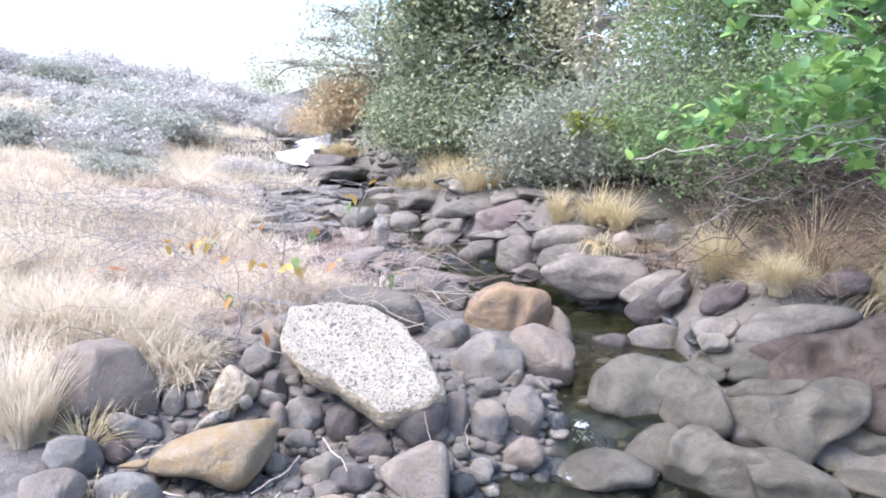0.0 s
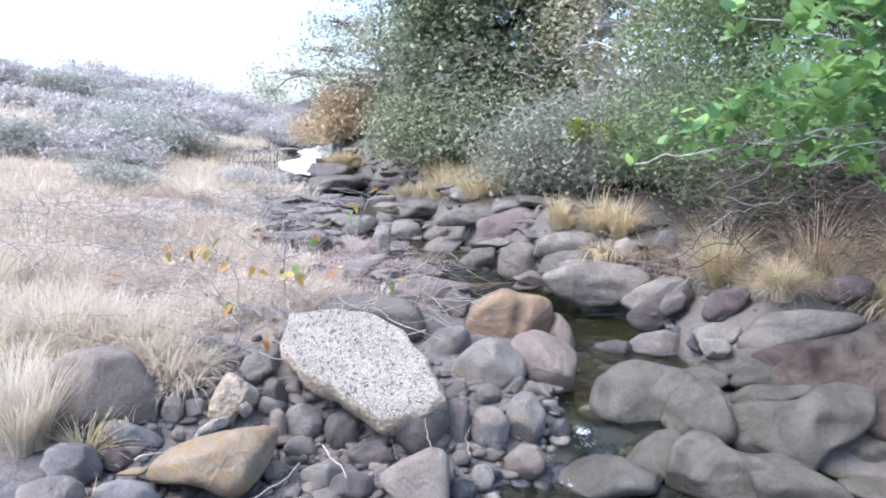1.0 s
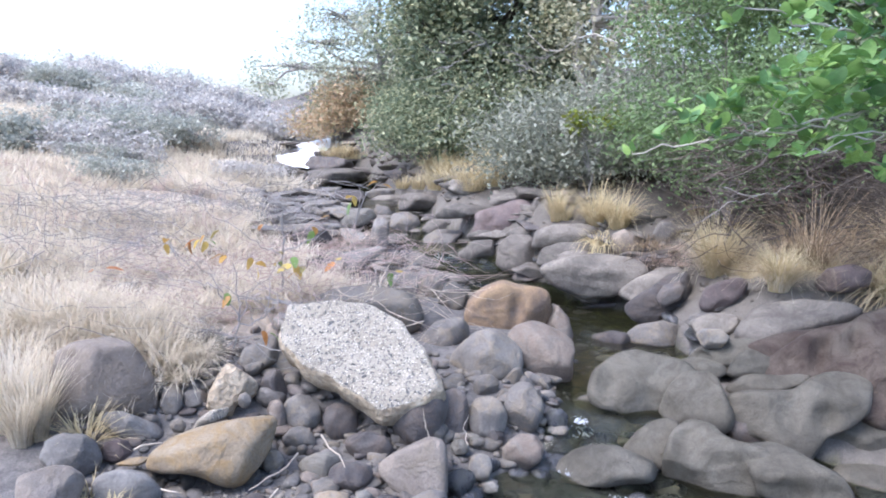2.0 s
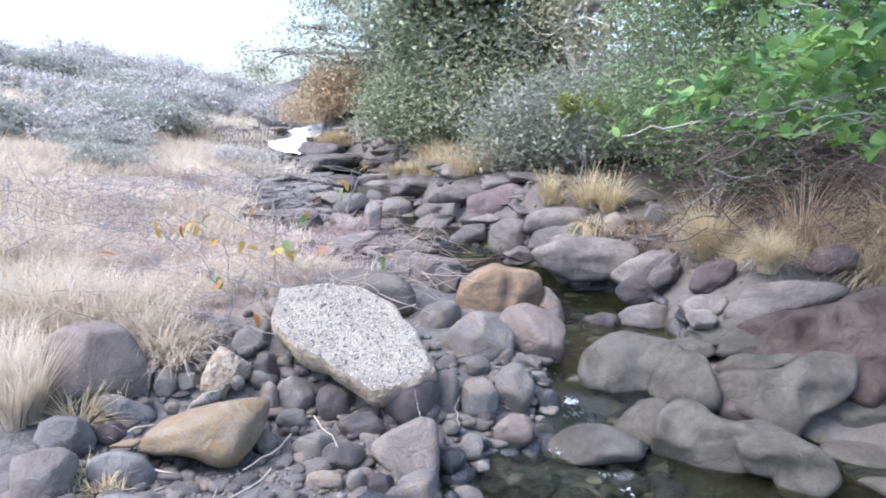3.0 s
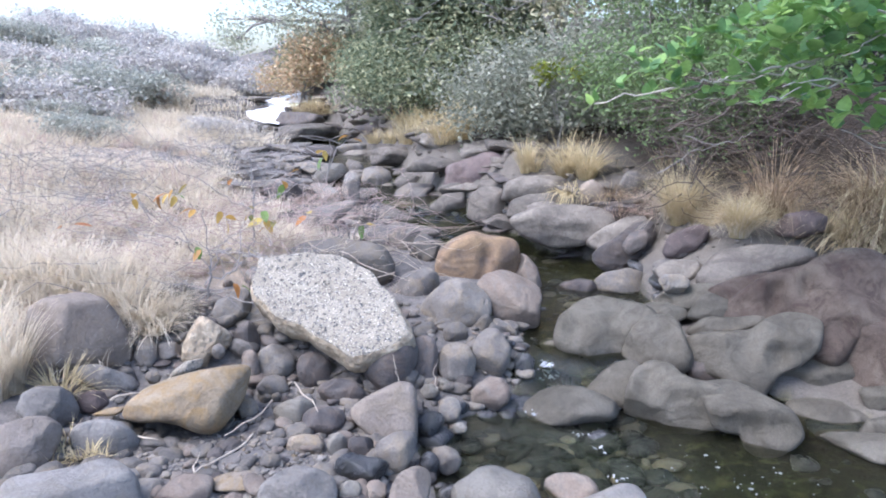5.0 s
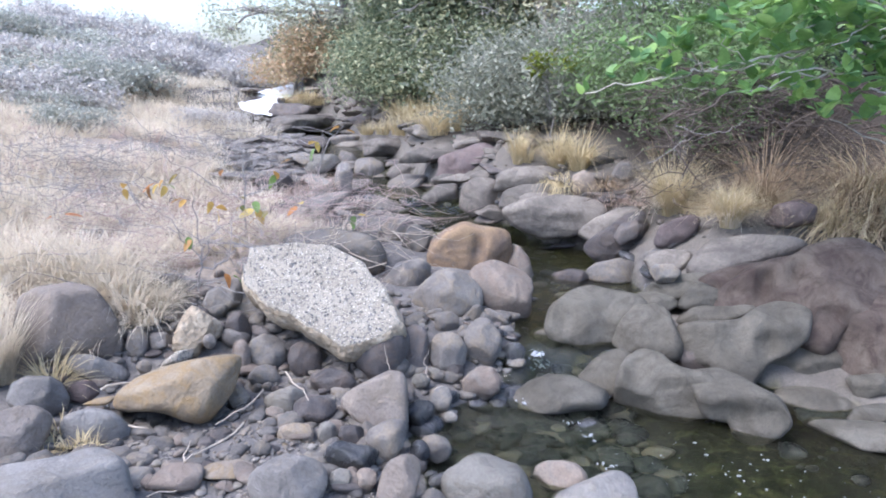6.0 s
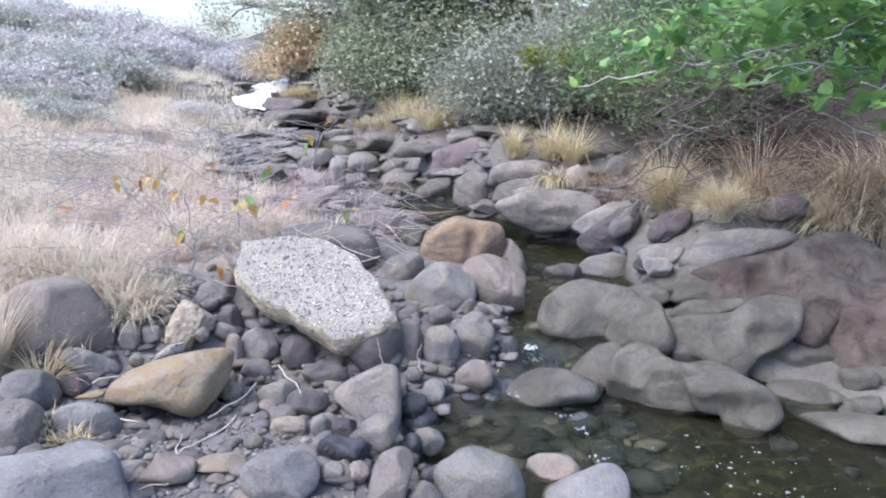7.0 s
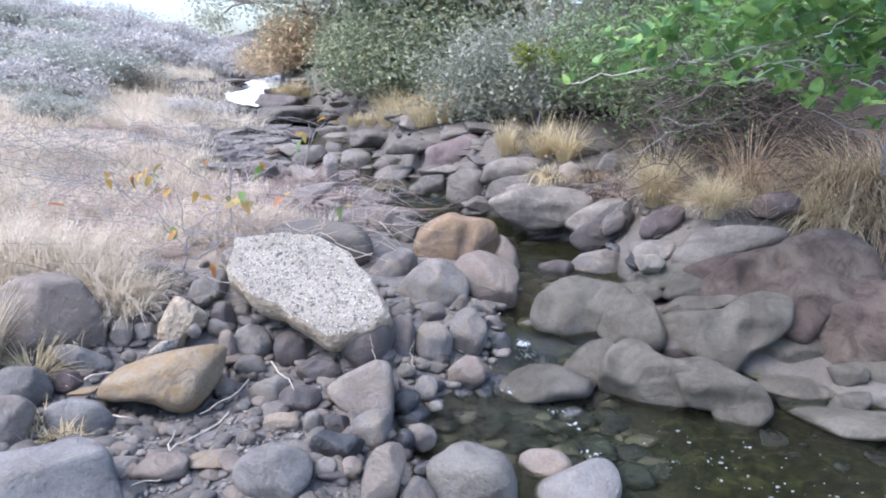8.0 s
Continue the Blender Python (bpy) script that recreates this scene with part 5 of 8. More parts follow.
outlined("bedrock_outcrop", M_BED, 0.612, 3.099, 0.015, -24.7, -10.5, 0.216, [(-0.227, -0.093), (-0.197, -0.013), (-0.133, 0.042), (-0.054, 0.074), (0.052, 0.076), (0.144, 0.048), (0.232, 0.010), (0.212, -0.055), (0.096, -0.084), (-0.061, -0.118), (-0.167, -0.123)], 2560, square=4.5, facets=2, scoops=0.075, lumps=0.02, detail=5, planes=((-0.02, -0.62, 0.76, 0.62), (-0.17, -0.95, 0.1, 0.88),), label=WORN)
outlined("bedrock_outcrop", M_BED, 1.894, 2.723, -0.017, -24.2, -34.2, 0.218, [(-0.305, -0.048), (-0.278, -0.014), (-0.196, 0.018), (-0.047, 0.051), (0.077, 0.068), (0.234, 0.097), (0.244, 0.014), (0.093, -0.049), (-0.070, -0.084), (-0.203, -0.084)], 2567, square=5, facets=1, scoops=0.075, lumps=0.02, detail=6, planes=((-0.14, -0.62, 0.76, 0.63), (0.02, -0.95, 0.1, 0.88),), label=FLAT)
outlined("bedrock_outcrop", M_BED, 1.935, 2.860, 0.016, -22.9, -33.4, 0.136, [(-0.099, -0.075), (-0.057, 0.015), (0.005, 0.045), (0.069, 0.060), (0.089, 0.010), (0.038, -0.050), (-0.080, -0.108)], 2574, square=4.5, facets=3, scoops=0.075, lumps=0.02, planes=((0.08, -0.62, 0.76, 0.64), (-0.23, -0.95, 0.1, 0.88),), label=FLAT)
outlined("boulder", M_MAROON, 1.539, 4.347, 0.517, -11.7, -19.0, 0.138, [(-0.143, -0.092), (-0.114, 0.008), (-0.017, 0.067), (0.082, 0.098), (0.133, 0.077), (0.123, 0.007), (0.060, -0.071), (-0.072, -0.129), (-0.123, -0.130)], 2581, square=3, facets=3, lumps=0.02)
outlined("boulder", M_DARK, 1.314, 4.900, 0.345, -12.5, -14.6, 0.221, [(-0.253, -0.105), (-0.151, -0.001), (-0.057, 0.064), (0.035, 0.148), (0.149, 0.173), (0.189, 0.077), (0.152, -0.006), (0.106, -0.092), (-0.025, -0.198), (-0.143, -0.191)], 2588, square=3.4, facets=12, lumps=0.09, detail=5)
outlined("boulder", M_DARK, 1.329, 4.700, 0.432, -12.0, -15.4, 0.094, [(-0.097, -0.054), (-0.046, 0.041), (0.044, 0.076), (0.092, 0.029), (0.052, -0.052), (-0.039, -0.103)], 2595, square=3.4, facets=9, lumps=0.09)
outlined("boulder", M_MAROON, 2.135, 4.151, 0.659, -9.9, -26.7, 0.129, [(-0.155, -0.050), (-0.086, 0.045), (0.034, 0.078), (0.134, 0.046), (0.128, -0.038), (0.004, -0.092), (-0.120, -0.094)], 2602, square=3, facets=3, detail=5)
outlined("boulder", M_GREY, 1.495, 5.510, 0.713, -7.6, -14.8, 0.095, [(-0.096, -0.026), (-0.050, 0.070), (0.034, 0.081), (0.093, 0.019), (0.069, -0.084), (-0.050, -0.109)], 2609)
outlined("boulder", M_BROWN, 1.183, 5.485, 0.634, -8.5, -11.8, 0.109, [(-0.105, -0.083), (-0.088, 0.050), (-0.005, 0.096), (0.083, 0.047), (0.114, -0.072), (0.004, -0.108)], 2616, square=3)
outlined("ledge_rock", M_LEDGE, 0.963, 5.450, 0.409, -10.9, -9.7, 0.406, [(-0.455, 0.001), (-0.260, 0.078), (-0.001, 0.129), (0.257, 0.115), (0.396, 0.054), (0.316, -0.078), (0.139, -0.179), (-0.077, -0.210), (-0.276, -0.135)], 2623, square=5, facets=1, scoops=0.06, lumps=0.02, detail=5, planes=((0.18, -0.62, 0.76, 0.66), (-0.18, -0.95, 0.1, 0.88),), label="flat pale grey bedrock ledge sloping to the stream")
outlined("ledge_rock", M_LEDGE, 1.389, 5.900, 0.434, -9.7, -12.9, 0.345, [(-0.464, 0.001), (-0.208, 0.077), (0.070, 0.101), (0.324, 0.050), (0.308, -0.069), (0.082, -0.155), (-0.153, -0.082)], 2630, square=5, facets=1, scoops=0.06, lumps=0.02, detail=5, planes=((-0.16, -0.62, 0.76, 0.64), (0.10, -0.95, 0.1, 0.88),), label="flat pale grey bedrock ledge sloping to the stream")
outlined("ledge_rock", M_LEDGE, 1.334, 5.200, 0.382, -11.5, -14.0, 0.345, [(-0.251, -0.097), (-0.111, 0.025), (0.049, 0.104), (0.210, 0.124), (0.196, 0.031), (0.051, -0.077), (-0.102, -0.164)], 2637, square=5, facets=1, scoops=0.06, lumps=0.02, detail=5, planes=((-0.11, -0.62, 0.76, 0.70), (-0.29, -0.95, 0.1, 0.88),), label="flat pale grey bedrock ledge sloping to the stream")
outlined("ledge_rock", M_LEDGE, 0.784, 5.876, 0.627, -8.1, -7.3, 0.250, [(-0.275, -0.138), (-0.222, 0.022), (-0.084, 0.071), (0.146, 0.084), (0.271, 0.054), (0.242, -0.041), (-0.033, -0.137)], 2644, square=4.5, facets=6, scoops=0.06, detail=5, planes=((0.07, -0.62, 0.76, 0.66), (0.25, -0.95, 0.1, 0.88),))
outlined("ledge_rock", M_LEDGE, 0.763, 5.674, 0.525, -9.4, -7.3, 0.246, [(-0.222, -0.148), (-0.170, 0.009), (-0.037, 0.057), (0.187, 0.070), (0.242, 0.027), (0.056, -0.076)], 2651, square=4.5, facets=6, scoops=0.06, detail=5, planes=((-0.10, -0.62, 0.76, 0.63), (-0.25, -0.95, 0.1, 0.88),))
outlined("ledge_rock", M_LEDGE, 0.450, 6.200, 0.573, -8.2, -3.8, 0.172, [(-0.152, -0.035), (-0.079, 0.034), (0.067, 0.070), (0.131, 0.027), (0.093, -0.052), (-0.053, -0.088)], 2658, square=4.5, facets=6, scoops=0.06, planes=((-0.05, -0.62, 0.76, 0.64), (0.03, -0.95, 0.1, 0.88),))
outlined("ledge_rock", M_LEDGE, 0.169, 6.500, 0.508, -8.4, -1.2, 0.136, [(-0.192, -0.006), (-0.064, 0.042), (0.141, 0.048), (0.192, 0.007), (0.090, -0.047), (-0.115, -0.077)], 2665, square=4.5, facets=6, scoops=0.06, planes=((0.19, -0.62, 0.76, 0.64), (0.05, -0.95, 0.1, 0.88),))
outlined("ledge_rock", M_MAROON, 0.406, 6.690, 0.641, -7.1, -3.2, 0.408, [(-0.350, -0.159), (-0.351, 0.042), (-0.194, 0.080), (0.015, 0.159), (0.119, 0.176), (0.199, 0.083), (0.331, 0.007), (0.395, -0.138), (0.123, -0.196), (-0.140, -0.200)], 2672, square=4.5, scoops=0.06, lumps=0.04, detail=5, planes=((-0.03, -0.62, 0.76, 0.66), (-0.20, -0.95, 0.1, 0.88),))
outlined("ledge_rock", M_LEDGE, 0.424, 6.053, 0.457, -9.5, -3.7, 0.253, [(-0.179, -0.137), (-0.156, 0.049), (-0.061, 0.122), (0.107, 0.123), (0.170, 0.029), (0.139, -0.171), (-0.034, -0.207)], 2679, square=4.5, facets=3, scoops=0.06, lumps=0.02, planes=((0.00, -0.62, 0.76, 0.66), (0.06, -0.95, 0.1, 0.88),))
outlined("ledge_rock", M_LEDGE, 0.097, 6.398, 0.371, -9.8, -0.6, 0.250, [(-0.185, -0.018), (-0.043, 0.096), (0.134, 0.107), (0.160, -0.076), (0.008, -0.172), (-0.145, -0.146)], 2686, square=4.5, facets=5, scoops=0.06, planes=((-0.11, -0.62, 0.76, 0.69), (-0.18, -0.95, 0.1, 0.88),))
outlined("ledge_rock", M_PALE, -1.138, 7.510, 0.532, -7.1, 8.8, 0.226, [(-0.204, -0.001), (-0.029, 0.078), (0.144, 0.075), (0.210, -0.013), (0.022, -0.126), (-0.150, -0.130)], 2693, square=4.5, facets=6, scoops=0.06, planes=((-0.14, -0.62, 0.76, 0.66), (-0.16, -0.95, 0.1, 0.88),))
outlined("ledge_rock", M_GREY, -0.660, 7.612, 0.459, -7.6, 5.2, 0.240, [(-0.162, -0.031), (-0.124, 0.088), (0.036, 0.110), (0.153, 0.056), (0.169, -0.087), (0.001, -0.185), (-0.117, -0.162)], 2700, square=4.5, scoops=0.06, planes=((0.18, -0.62, 0.76, 0.65), (-0.18, -0.95, 0.1, 0.88),))
outlined("ledge_rock", M_GREY, -0.257, 5.443, 0.300, -12.1, 3.0, 0.186, [(-0.136, -0.001), (-0.062, 0.072), (0.047, 0.084), (0.120, 0.031), (0.097, -0.102), (-0.042, -0.151)], 2707, square=4.5, scoops=0.06, planes=((0.07, -0.62, 0.76, 0.68), (0.29, -0.95, 0.1, 0.88),))
outlined("ledge_rock", M_GREY, -0.104, 5.116, 0.289, -13.0, 1.5, 0.170, [(-0.114, -0.077), (-0.052, 0.077), (0.010, 0.097), (0.120, 0.015), (0.070, -0.101), (-0.033, -0.148)], 2714, square=4.5, scoops=0.06, planes=((-0.14, -0.62, 0.76, 0.65), (-0.18, -0.95, 0.1, 0.88),))
outlined("ledge_rock", M_GREY, -0.126, 4.212, 0.274, -15.8, 2.1, 0.207, [(-0.154, -0.041), (-0.067, 0.061), (0.070, 0.093), (0.131, 0.051), (0.127, -0.064), (-0.000, -0.132), (-0.120, -0.129)], 2721, square=4.5, scoops=0.06, planes=((-0.10, -0.62, 0.76, 0.66), (-0.14, -0.95, 0.1, 0.88),))
outlined("ledge_rock", M_GREY, -0.618, 4.600, 0.364, -13.4, 8.0, 0.366, [(-0.413, 0.016), (-0.250, 0.083), (-0.033, 0.102), (0.259, 0.041), (0.337, -0.112), (0.253, -0.234), (-0.038, -0.089), (-0.326, -0.041)], 2728, square=4.5, facets=4, scoops=0.06, detail=5, planes=((-0.13, -0.62, 0.76, 0.64), (-0.25, -0.95, 0.1, 0.88),))
outlined("ledge_rock", M_GREY, -0.757, 6.250, 0.558, -8.3, 7.2, 0.114, [(-0.081, -0.011), (-0.043, 0.114), (0.031, 0.137), (0.077, 0.064), (0.061, -0.182), (-0.027, -0.221), (-0.074, -0.136)], 2735, square=4.5, scoops=0.06, planes=((-0.10, -0.62, 0.76, 0.66), (0.06, -0.95, 0.1, 0.88),))
outlined("ledge_rock", M_GREY, -0.909, 7.900, 0.533, -6.7, 6.8, 0.162, [(-0.106, 0.009), (-0.074, 0.081), (0.047, 0.050), (0.118, -0.043), (0.074, -0.102), (-0.048, -0.074)], 2742, square=4.5, scoops=0.06, planes=((0.17, -0.62, 0.76, 0.62), (0.15, -0.95, 0.1, 0.88),))
outlined("bedrock_outcrop", M_BED, 1.873, 2.687, -0.389, -29.7, -34.2, 0.476, [(-0.372, 0.013), (-0.286, 0.001), (-0.177, 0.054), (-0.045, 0.075), (0.138, 0.115), (0.280, 0.147), (0.297, 0.013), (-0.188, -0.291), (-0.297, -0.129)], 2749, square=4.5, facets=2, scoops=0.075, lumps=0.02, detail=6, planes=((-0.17, -0.62, 0.76, 0.64), (0.24, -0.95, 0.1, 0.88),), label=WORN)
outlined("bedrock_outcrop", M_BEDRED, 1.848, 3.880, 0.331, -14.9, -25.0, 0.398, [(-0.339, -0.041), (-0.203, 0.026), (-0.070, 0.073), (0.090, 0.113), (0.246, 0.146), (0.250, 0.051), (0.125, -0.146), (-0.019, -0.220), (-0.141, -0.207), (-0.254, -0.143)], 2756, square=4.5, facets=3, scoops=0.075, lumps=0.02, detail=6, planes=((0.06, -0.62, 0.76, 0.70), (-0.10, -0.95, 0.1, 0.88),), dents=((0.074, -0.017, 0.077, 0.050, 0.5), (-0.060, -0.017, 0.063, 0.030, 0.6),), label=REDDISH_ROCK)
outlined("ledge_rock", M_LEDGE, 1.869, 4.120, 0.425, -13.1, -23.9, 0.428, [(-0.314, -0.120), (-0.196, 0.051), (0.023, 0.105), (0.268, 0.111), (0.348, 0.062), (0.162, -0.056), (-0.051, -0.149), (-0.242, -0.206)], 2763, square=5, facets=1, scoops=0.06, lumps=0.02, detail=5, planes=((-0.19, -0.62, 0.76, 0.63), (-0.09, -0.95, 0.1, 0.88),), label="flat pale grey bedrock ledge sloping to the stream")
outlined("ledge_rock", M_LEDGE, 1.454, 4.200, 0.356, -14.1, -18.6, 0.170, [(-0.156, -0.006), (-0.034, 0.064), (0.098, 0.064), (0.146, -0.011), (0.026, -0.092), (-0.108, -0.079)], 2770, square=4.5, facets=4, scoops=0.06, lumps=0.03, detail=5, planes=((-0.05, -0.62, 0.76, 0.65), (0.10, -0.95, 0.1, 0.88),), label="flat pale grey bedrock ledge sloping to the stream")
outlined("ledge_rock", M_LEDGE, 1.622, 4.350, 0.404, -13.0, -20.0, 0.145, [(-0.179, -0.069), (-0.116, 0.020), (0.018, 0.056), (0.152, 0.055), (0.140, -0.008), (0.010, -0.077)], 2777, square=4.5, facets=4, scoops=0.06, lumps=0.03, detail=5, planes=((-0.16, -0.62, 0.76, 0.70), (0.23, -0.95, 0.1, 0.88),), label="flat pale grey bedrock ledge sloping to the stream")
stone("river_stone", M_DARK, -0.222, 3.146, 0.185, 0.272, 0.231, 0.278, 4, 450, soft=9, lumps=0.06, facets=14, detail=4)
stone("river_stone", M_GREY, -0.170, 3.139, 0.131, 0.164, 0.139, 0.103, -5, 457, soft=9, lumps=0.05, facets=14, detail=4)
stone("river_stone", M_TAN, -0.706, 2.277, 0.117, 0.184, 0.146, 0.046, 3, 464, soft=9, lumps=0.05, facets=14, detail=4)
stone("river_stone", M_BROWN, -0.854, 2.197, 0.134, 0.178, 0.151, 0.075, 1, 471, soft=9, lumps=0.05, facets=14, detail=4)
stone("river_stone", M_GREY, -0.754, 3.072, 0.113, 0.147, 0.125, 0.103, 7, 478, soft=9, lumps=0.05, facets=14, detail=4)
stone("river_stone", M_BROWN, -0.870, 3.150, 0.159, 0.076, 0.065, 0.203, 6, 485, soft=14, lumps=0.05, facets=14, detail=3)
stone("river_stone", M_WET, 0.476, 2.921, -0.084, 0.634, 0.272, 0.095, -5, 534, soft=9, lumps=0.06, facets=14, detail=5)
stone("river_stone", M_WET, 0.450, 2.744, -0.080, 0.198, 0.169, 0.106, -1, 548, soft=9, lumps=0.05, facets=14, detail=4)
stone("river_stone", M_WET, 0.871, 2.540, -0.077, 0.151, 0.129, 0.058, 3, 555, soft=9, lumps=0.05, facets=14, detail=4)
stone("river_stone", M_WET, 1.783, 2.970, -0.034, 0.321, 0.224, 0.064, 6, 569, soft=9, lumps=0.05, facets=14, detail=4)
stone("river_stone", M_DARK, 0.790, 3.073, -0.069, 0.159, 0.135, 0.084, -6, 583, soft=9, lumps=0.05, facets=14, detail=4)
stone("river_stone", M_WET, -0.037, 2.776, 0.073, 0.135, 0.115, 0.110, 5, 590, soft=9, lumps=0.05, facets=14, detail=4)
stone("river_stone", M_WET, -0.030, 2.467, 0.068, 0.078, 0.066, 0.095, 3, 597, soft=9, lumps=0.05, facets=14, detail=3)
stone("river_stone", M_GREY, 0.714, 4.459, 0.086, 0.102, 0.087, 0.095, -3, 604, soft=9, lumps=0.05, facets=14, detail=3)
stone("river_stone", M_GREY, 0.829, 4.246, 0.078, 0.127, 0.108, 0.089, -3, 611, soft=9, lumps=0.05, facets=14, detail=3)
bedrock_outcrop(M_BED, [(1.836, 3.068, -0.000, 0.210, 0.126, 0.030, 0)], 14, FLAT)
stone("river_stone", M_GREY, 1.420, 4.305, 0.353, 0.181, 0.154, 0.085, -0, 765, soft=9, lumps=0.05, facets=14, detail=4)
stone("river_stone", M_DARK, 1.501, 4.301, 0.444, 0.108, 0.092, 0.090, -4, 772, soft=9, lumps=0.05, facets=14, detail=3)
stone("ledge_rock", M_GREY, -0.246, 6.955, 0.364, 0.452, 0.384, 0.221, 0, 821, soft=18, lumps=0.07, facets=6, detail=4, ridges=0.06)
stone("ledge_rock", M_DARK, -1.338, 6.225, 0.491, 0.352, 0.299, 0.224, 8, 849, soft=18, lumps=0.07, facets=6, detail=4, ridges=0.06)
stone("ledge_rock", M_GREY, -0.382, 6.472, 0.311, 0.370, 0.314, 0.091, -2, 856, soft=18, lumps=0.07, facets=6, detail=4, ridges=0.06)
stone("ledge_rock", M_LEDGE, -0.293, 7.451, 0.446, 0.361, 0.307, 0.146, 4, 863, soft=18, lumps=0.07, facets=6, detail=4, ridges=0.06)
stone("ledge_rock", M_GREY, -1.140, 9.742, 0.519, 0.466, 0.396, 0.215, -0, 870, soft=18, lumps=0.07, facets=6, detail=4, ridges=0.06)
stone("ledge_rock", M_DARK, -1.398, 8.191, 0.613, 0.523, 0.444, 0.259, -7, 877, soft=18, lumps=0.07, facets=6, detail=4, ridges=0.06)
stone("ledge_rock", M_LEDGE, -0.453, 8.269, 0.607, 0.662, 0.563, 0.218, 1, 884, soft=18, lumps=0.07, facets=6, detail=4, ridges=0.06)
stone("ledge_rock", M_LEDGE, -1.920, 10.680, 0.645, 0.888, 0.754, 0.317, -1, 891, soft=18, lumps=0.07, facets=6, detail=4, ridges=0.06)
stone("ledge_rock", M_GREY, -0.059, 7.571, 0.836, 0.362, 0.308, 0.162, 4, 898, soft=18, lumps=0.07, facets=6, detail=4, ridges=0.06)
stone("ledge_rock", M_DARK, -0.941, 9.898, 0.795, 0.431, 0.366, 0.195, -7, 905, soft=18, lumps=0.07, facets=6, detail=4, ridges=0.06)
stone("ledge_rock", M_BROWN, -0.795, 4.776, 0.334, 0.395, 0.336, 0.118, -1, 940, soft=18, lumps=0.07, facets=6, detail=4, ridges=0.06)
stone("ledge_rock", M_GREY, -1.007, 4.099, 0.334, 0.256, 0.218, 0.129, 6, 947, soft=18, lumps=0.07, facets=6, detail=4, ridges=0.06)
stone("ledge_rock", M_GREY, -1.427, 3.671, 0.376, 0.184, 0.156, 0.085, -8, 954, soft=18, lumps=0.07, facets=6, detail=4, ridges=0.06)
stone("ledge_rock", M_BROWN, -2.049, 4.255, 0.477, 0.244, 0.207, 0.117, -1, 961, soft=18, lumps=0.07, facets=6, detail=4, ridges=0.06)
stone("ledge_rock", M_GREY, -0.921, 5.577, 0.400, 0.273, 0.232, 0.142, -6, 968, soft=18, lumps=0.07, facets=6, detail=4, ridges=0.06)
stone("ledge_rock", M_DARK, -1.150, 5.562, 0.385, 0.250, 0.212, 0.133, 4, 975, soft=18, lumps=0.07, facets=6, detail=4, ridges=0.06)


def scatter_stones(name, count, rule, seed, sizes, material, label, parts=False, angular=False, fine=0, slabby=False):
    """Loose stones lying on the ground where rule(x, y) allows; joined, too many to count."""
    rnd = np.random.RandomState(seed)
    V, F, base = [], [], 0
    tries = 0
    made = 0
    while made < count and tries < count * 40:
        tries += 1
        x, y, ok = rule(rnd)
        if not ok:
            continue
        s = sizes[0] * (sizes[1] / sizes[0]) ** (rnd.uniform() ** 2.0)
        size = (s * rnd.uniform(0.85, 1.4), s * rnd.uniform(0.75, 1.1), s * rnd.uniform(0.4, 0.75))
        if slabby:
            size = (s * rnd.uniform(1.0, 1.7), s * rnd.uniform(0.7, 1.1), s * rnd.uniform(0.2, 0.42))
        P, f = rock_points(size, rnd.randint(1 << 30), 4 if angular else 9, 34.0 if angular else 8.0, 0.045 if angular else 0.06, fine or (2 if s < 0.08 else 4 if angular and s > 0.2 else 3))
        lean = 10 if slabby else 18
        R = np.array(pose(0, 0, 0, rnd.uniform(-lean, lean), rnd.uniform(-lean, lean), rnd.uniform(-40, 40) if slabby else rnd.uniform(0, 360)).to_3x3())
        if parts:
            ob = mesh_object(name, P @ R.T, f, material)
            ob.location = (x, y, float(height(x, y)) + (0.02 if slabby else 0.06) * s)
            tagged(ob, label, "rock", "loose rocks")
            made += 1
            continue
        V.append(P @ R.T + [x, y, float(height(x, y)) + 0.12 * s])
        F.append(f + base)
        base += len(P)
        made += 1
    if parts:
        return None
    ob = fast_mesh(name, np.vstack(V), np.vstack(F), material)
    ob.data.polygons.foreach_set("use_smooth", [True] * len(ob.data.polygons))
    return tagged(ob, label, "stones", kind="stuff")


def on_gravel(rnd):
    x, y = rnd.uniform(-1.7, 0.6), rnd.uniform(1.6, 3.9)
    dl, dr = bank_offsets(np.array(x), np.array(y))
    return x, y, 0.0 < dl < 1.9


def in_stream(rnd):
    y = rnd.uniform(1.8, 6.5)
    x = float(np.interp(y, YS, XC)) + rnd.uniform(-1.1, 0.9)
    dl, dr = bank_offsets(np.array(x), np.array(y))
    return x, y, -0.8 < max(dl, dr) < 0.12


def upstream(rnd):
    y = 5.3 + 8 * rnd.uniform() ** 1.3
    x = float(np.interp(y, YS, XC)) + rnd.uniform(-1.3, 1.5)
    dl, dr = bank_offsets(np.array(x), np.array(y))
    return x, y, dl < 1.3 and dr < 0.9 and max(dl, dr) > -0.3


def on_left_bank(rnd):
    x, y = rnd.uniform(-3.5, -0.2), rnd.uniform(3.3, 7.5)
    dl, dr = bank_offsets(np.array(x), np.array(y))
    return x, y, 0.2 < dl < 2.6


def in_shallows(rnd):
    x, y = rnd.uniform(-0.1, 0.95), rnd.uniform(2.35, 3.3)
    dl, dr = bank_offsets(np.array(x), np.array(y))
    return x, y, dl < -0.02


def at_grass_edge(rnd):
    x, y = rnd.uniform(-2.9, -0.3), rnd.uniform(4.9, 9.0)
    dl, dr = bank_offsets(np.array(x), np.array(y))
    return x, y, 0.25 < dl < 1.25


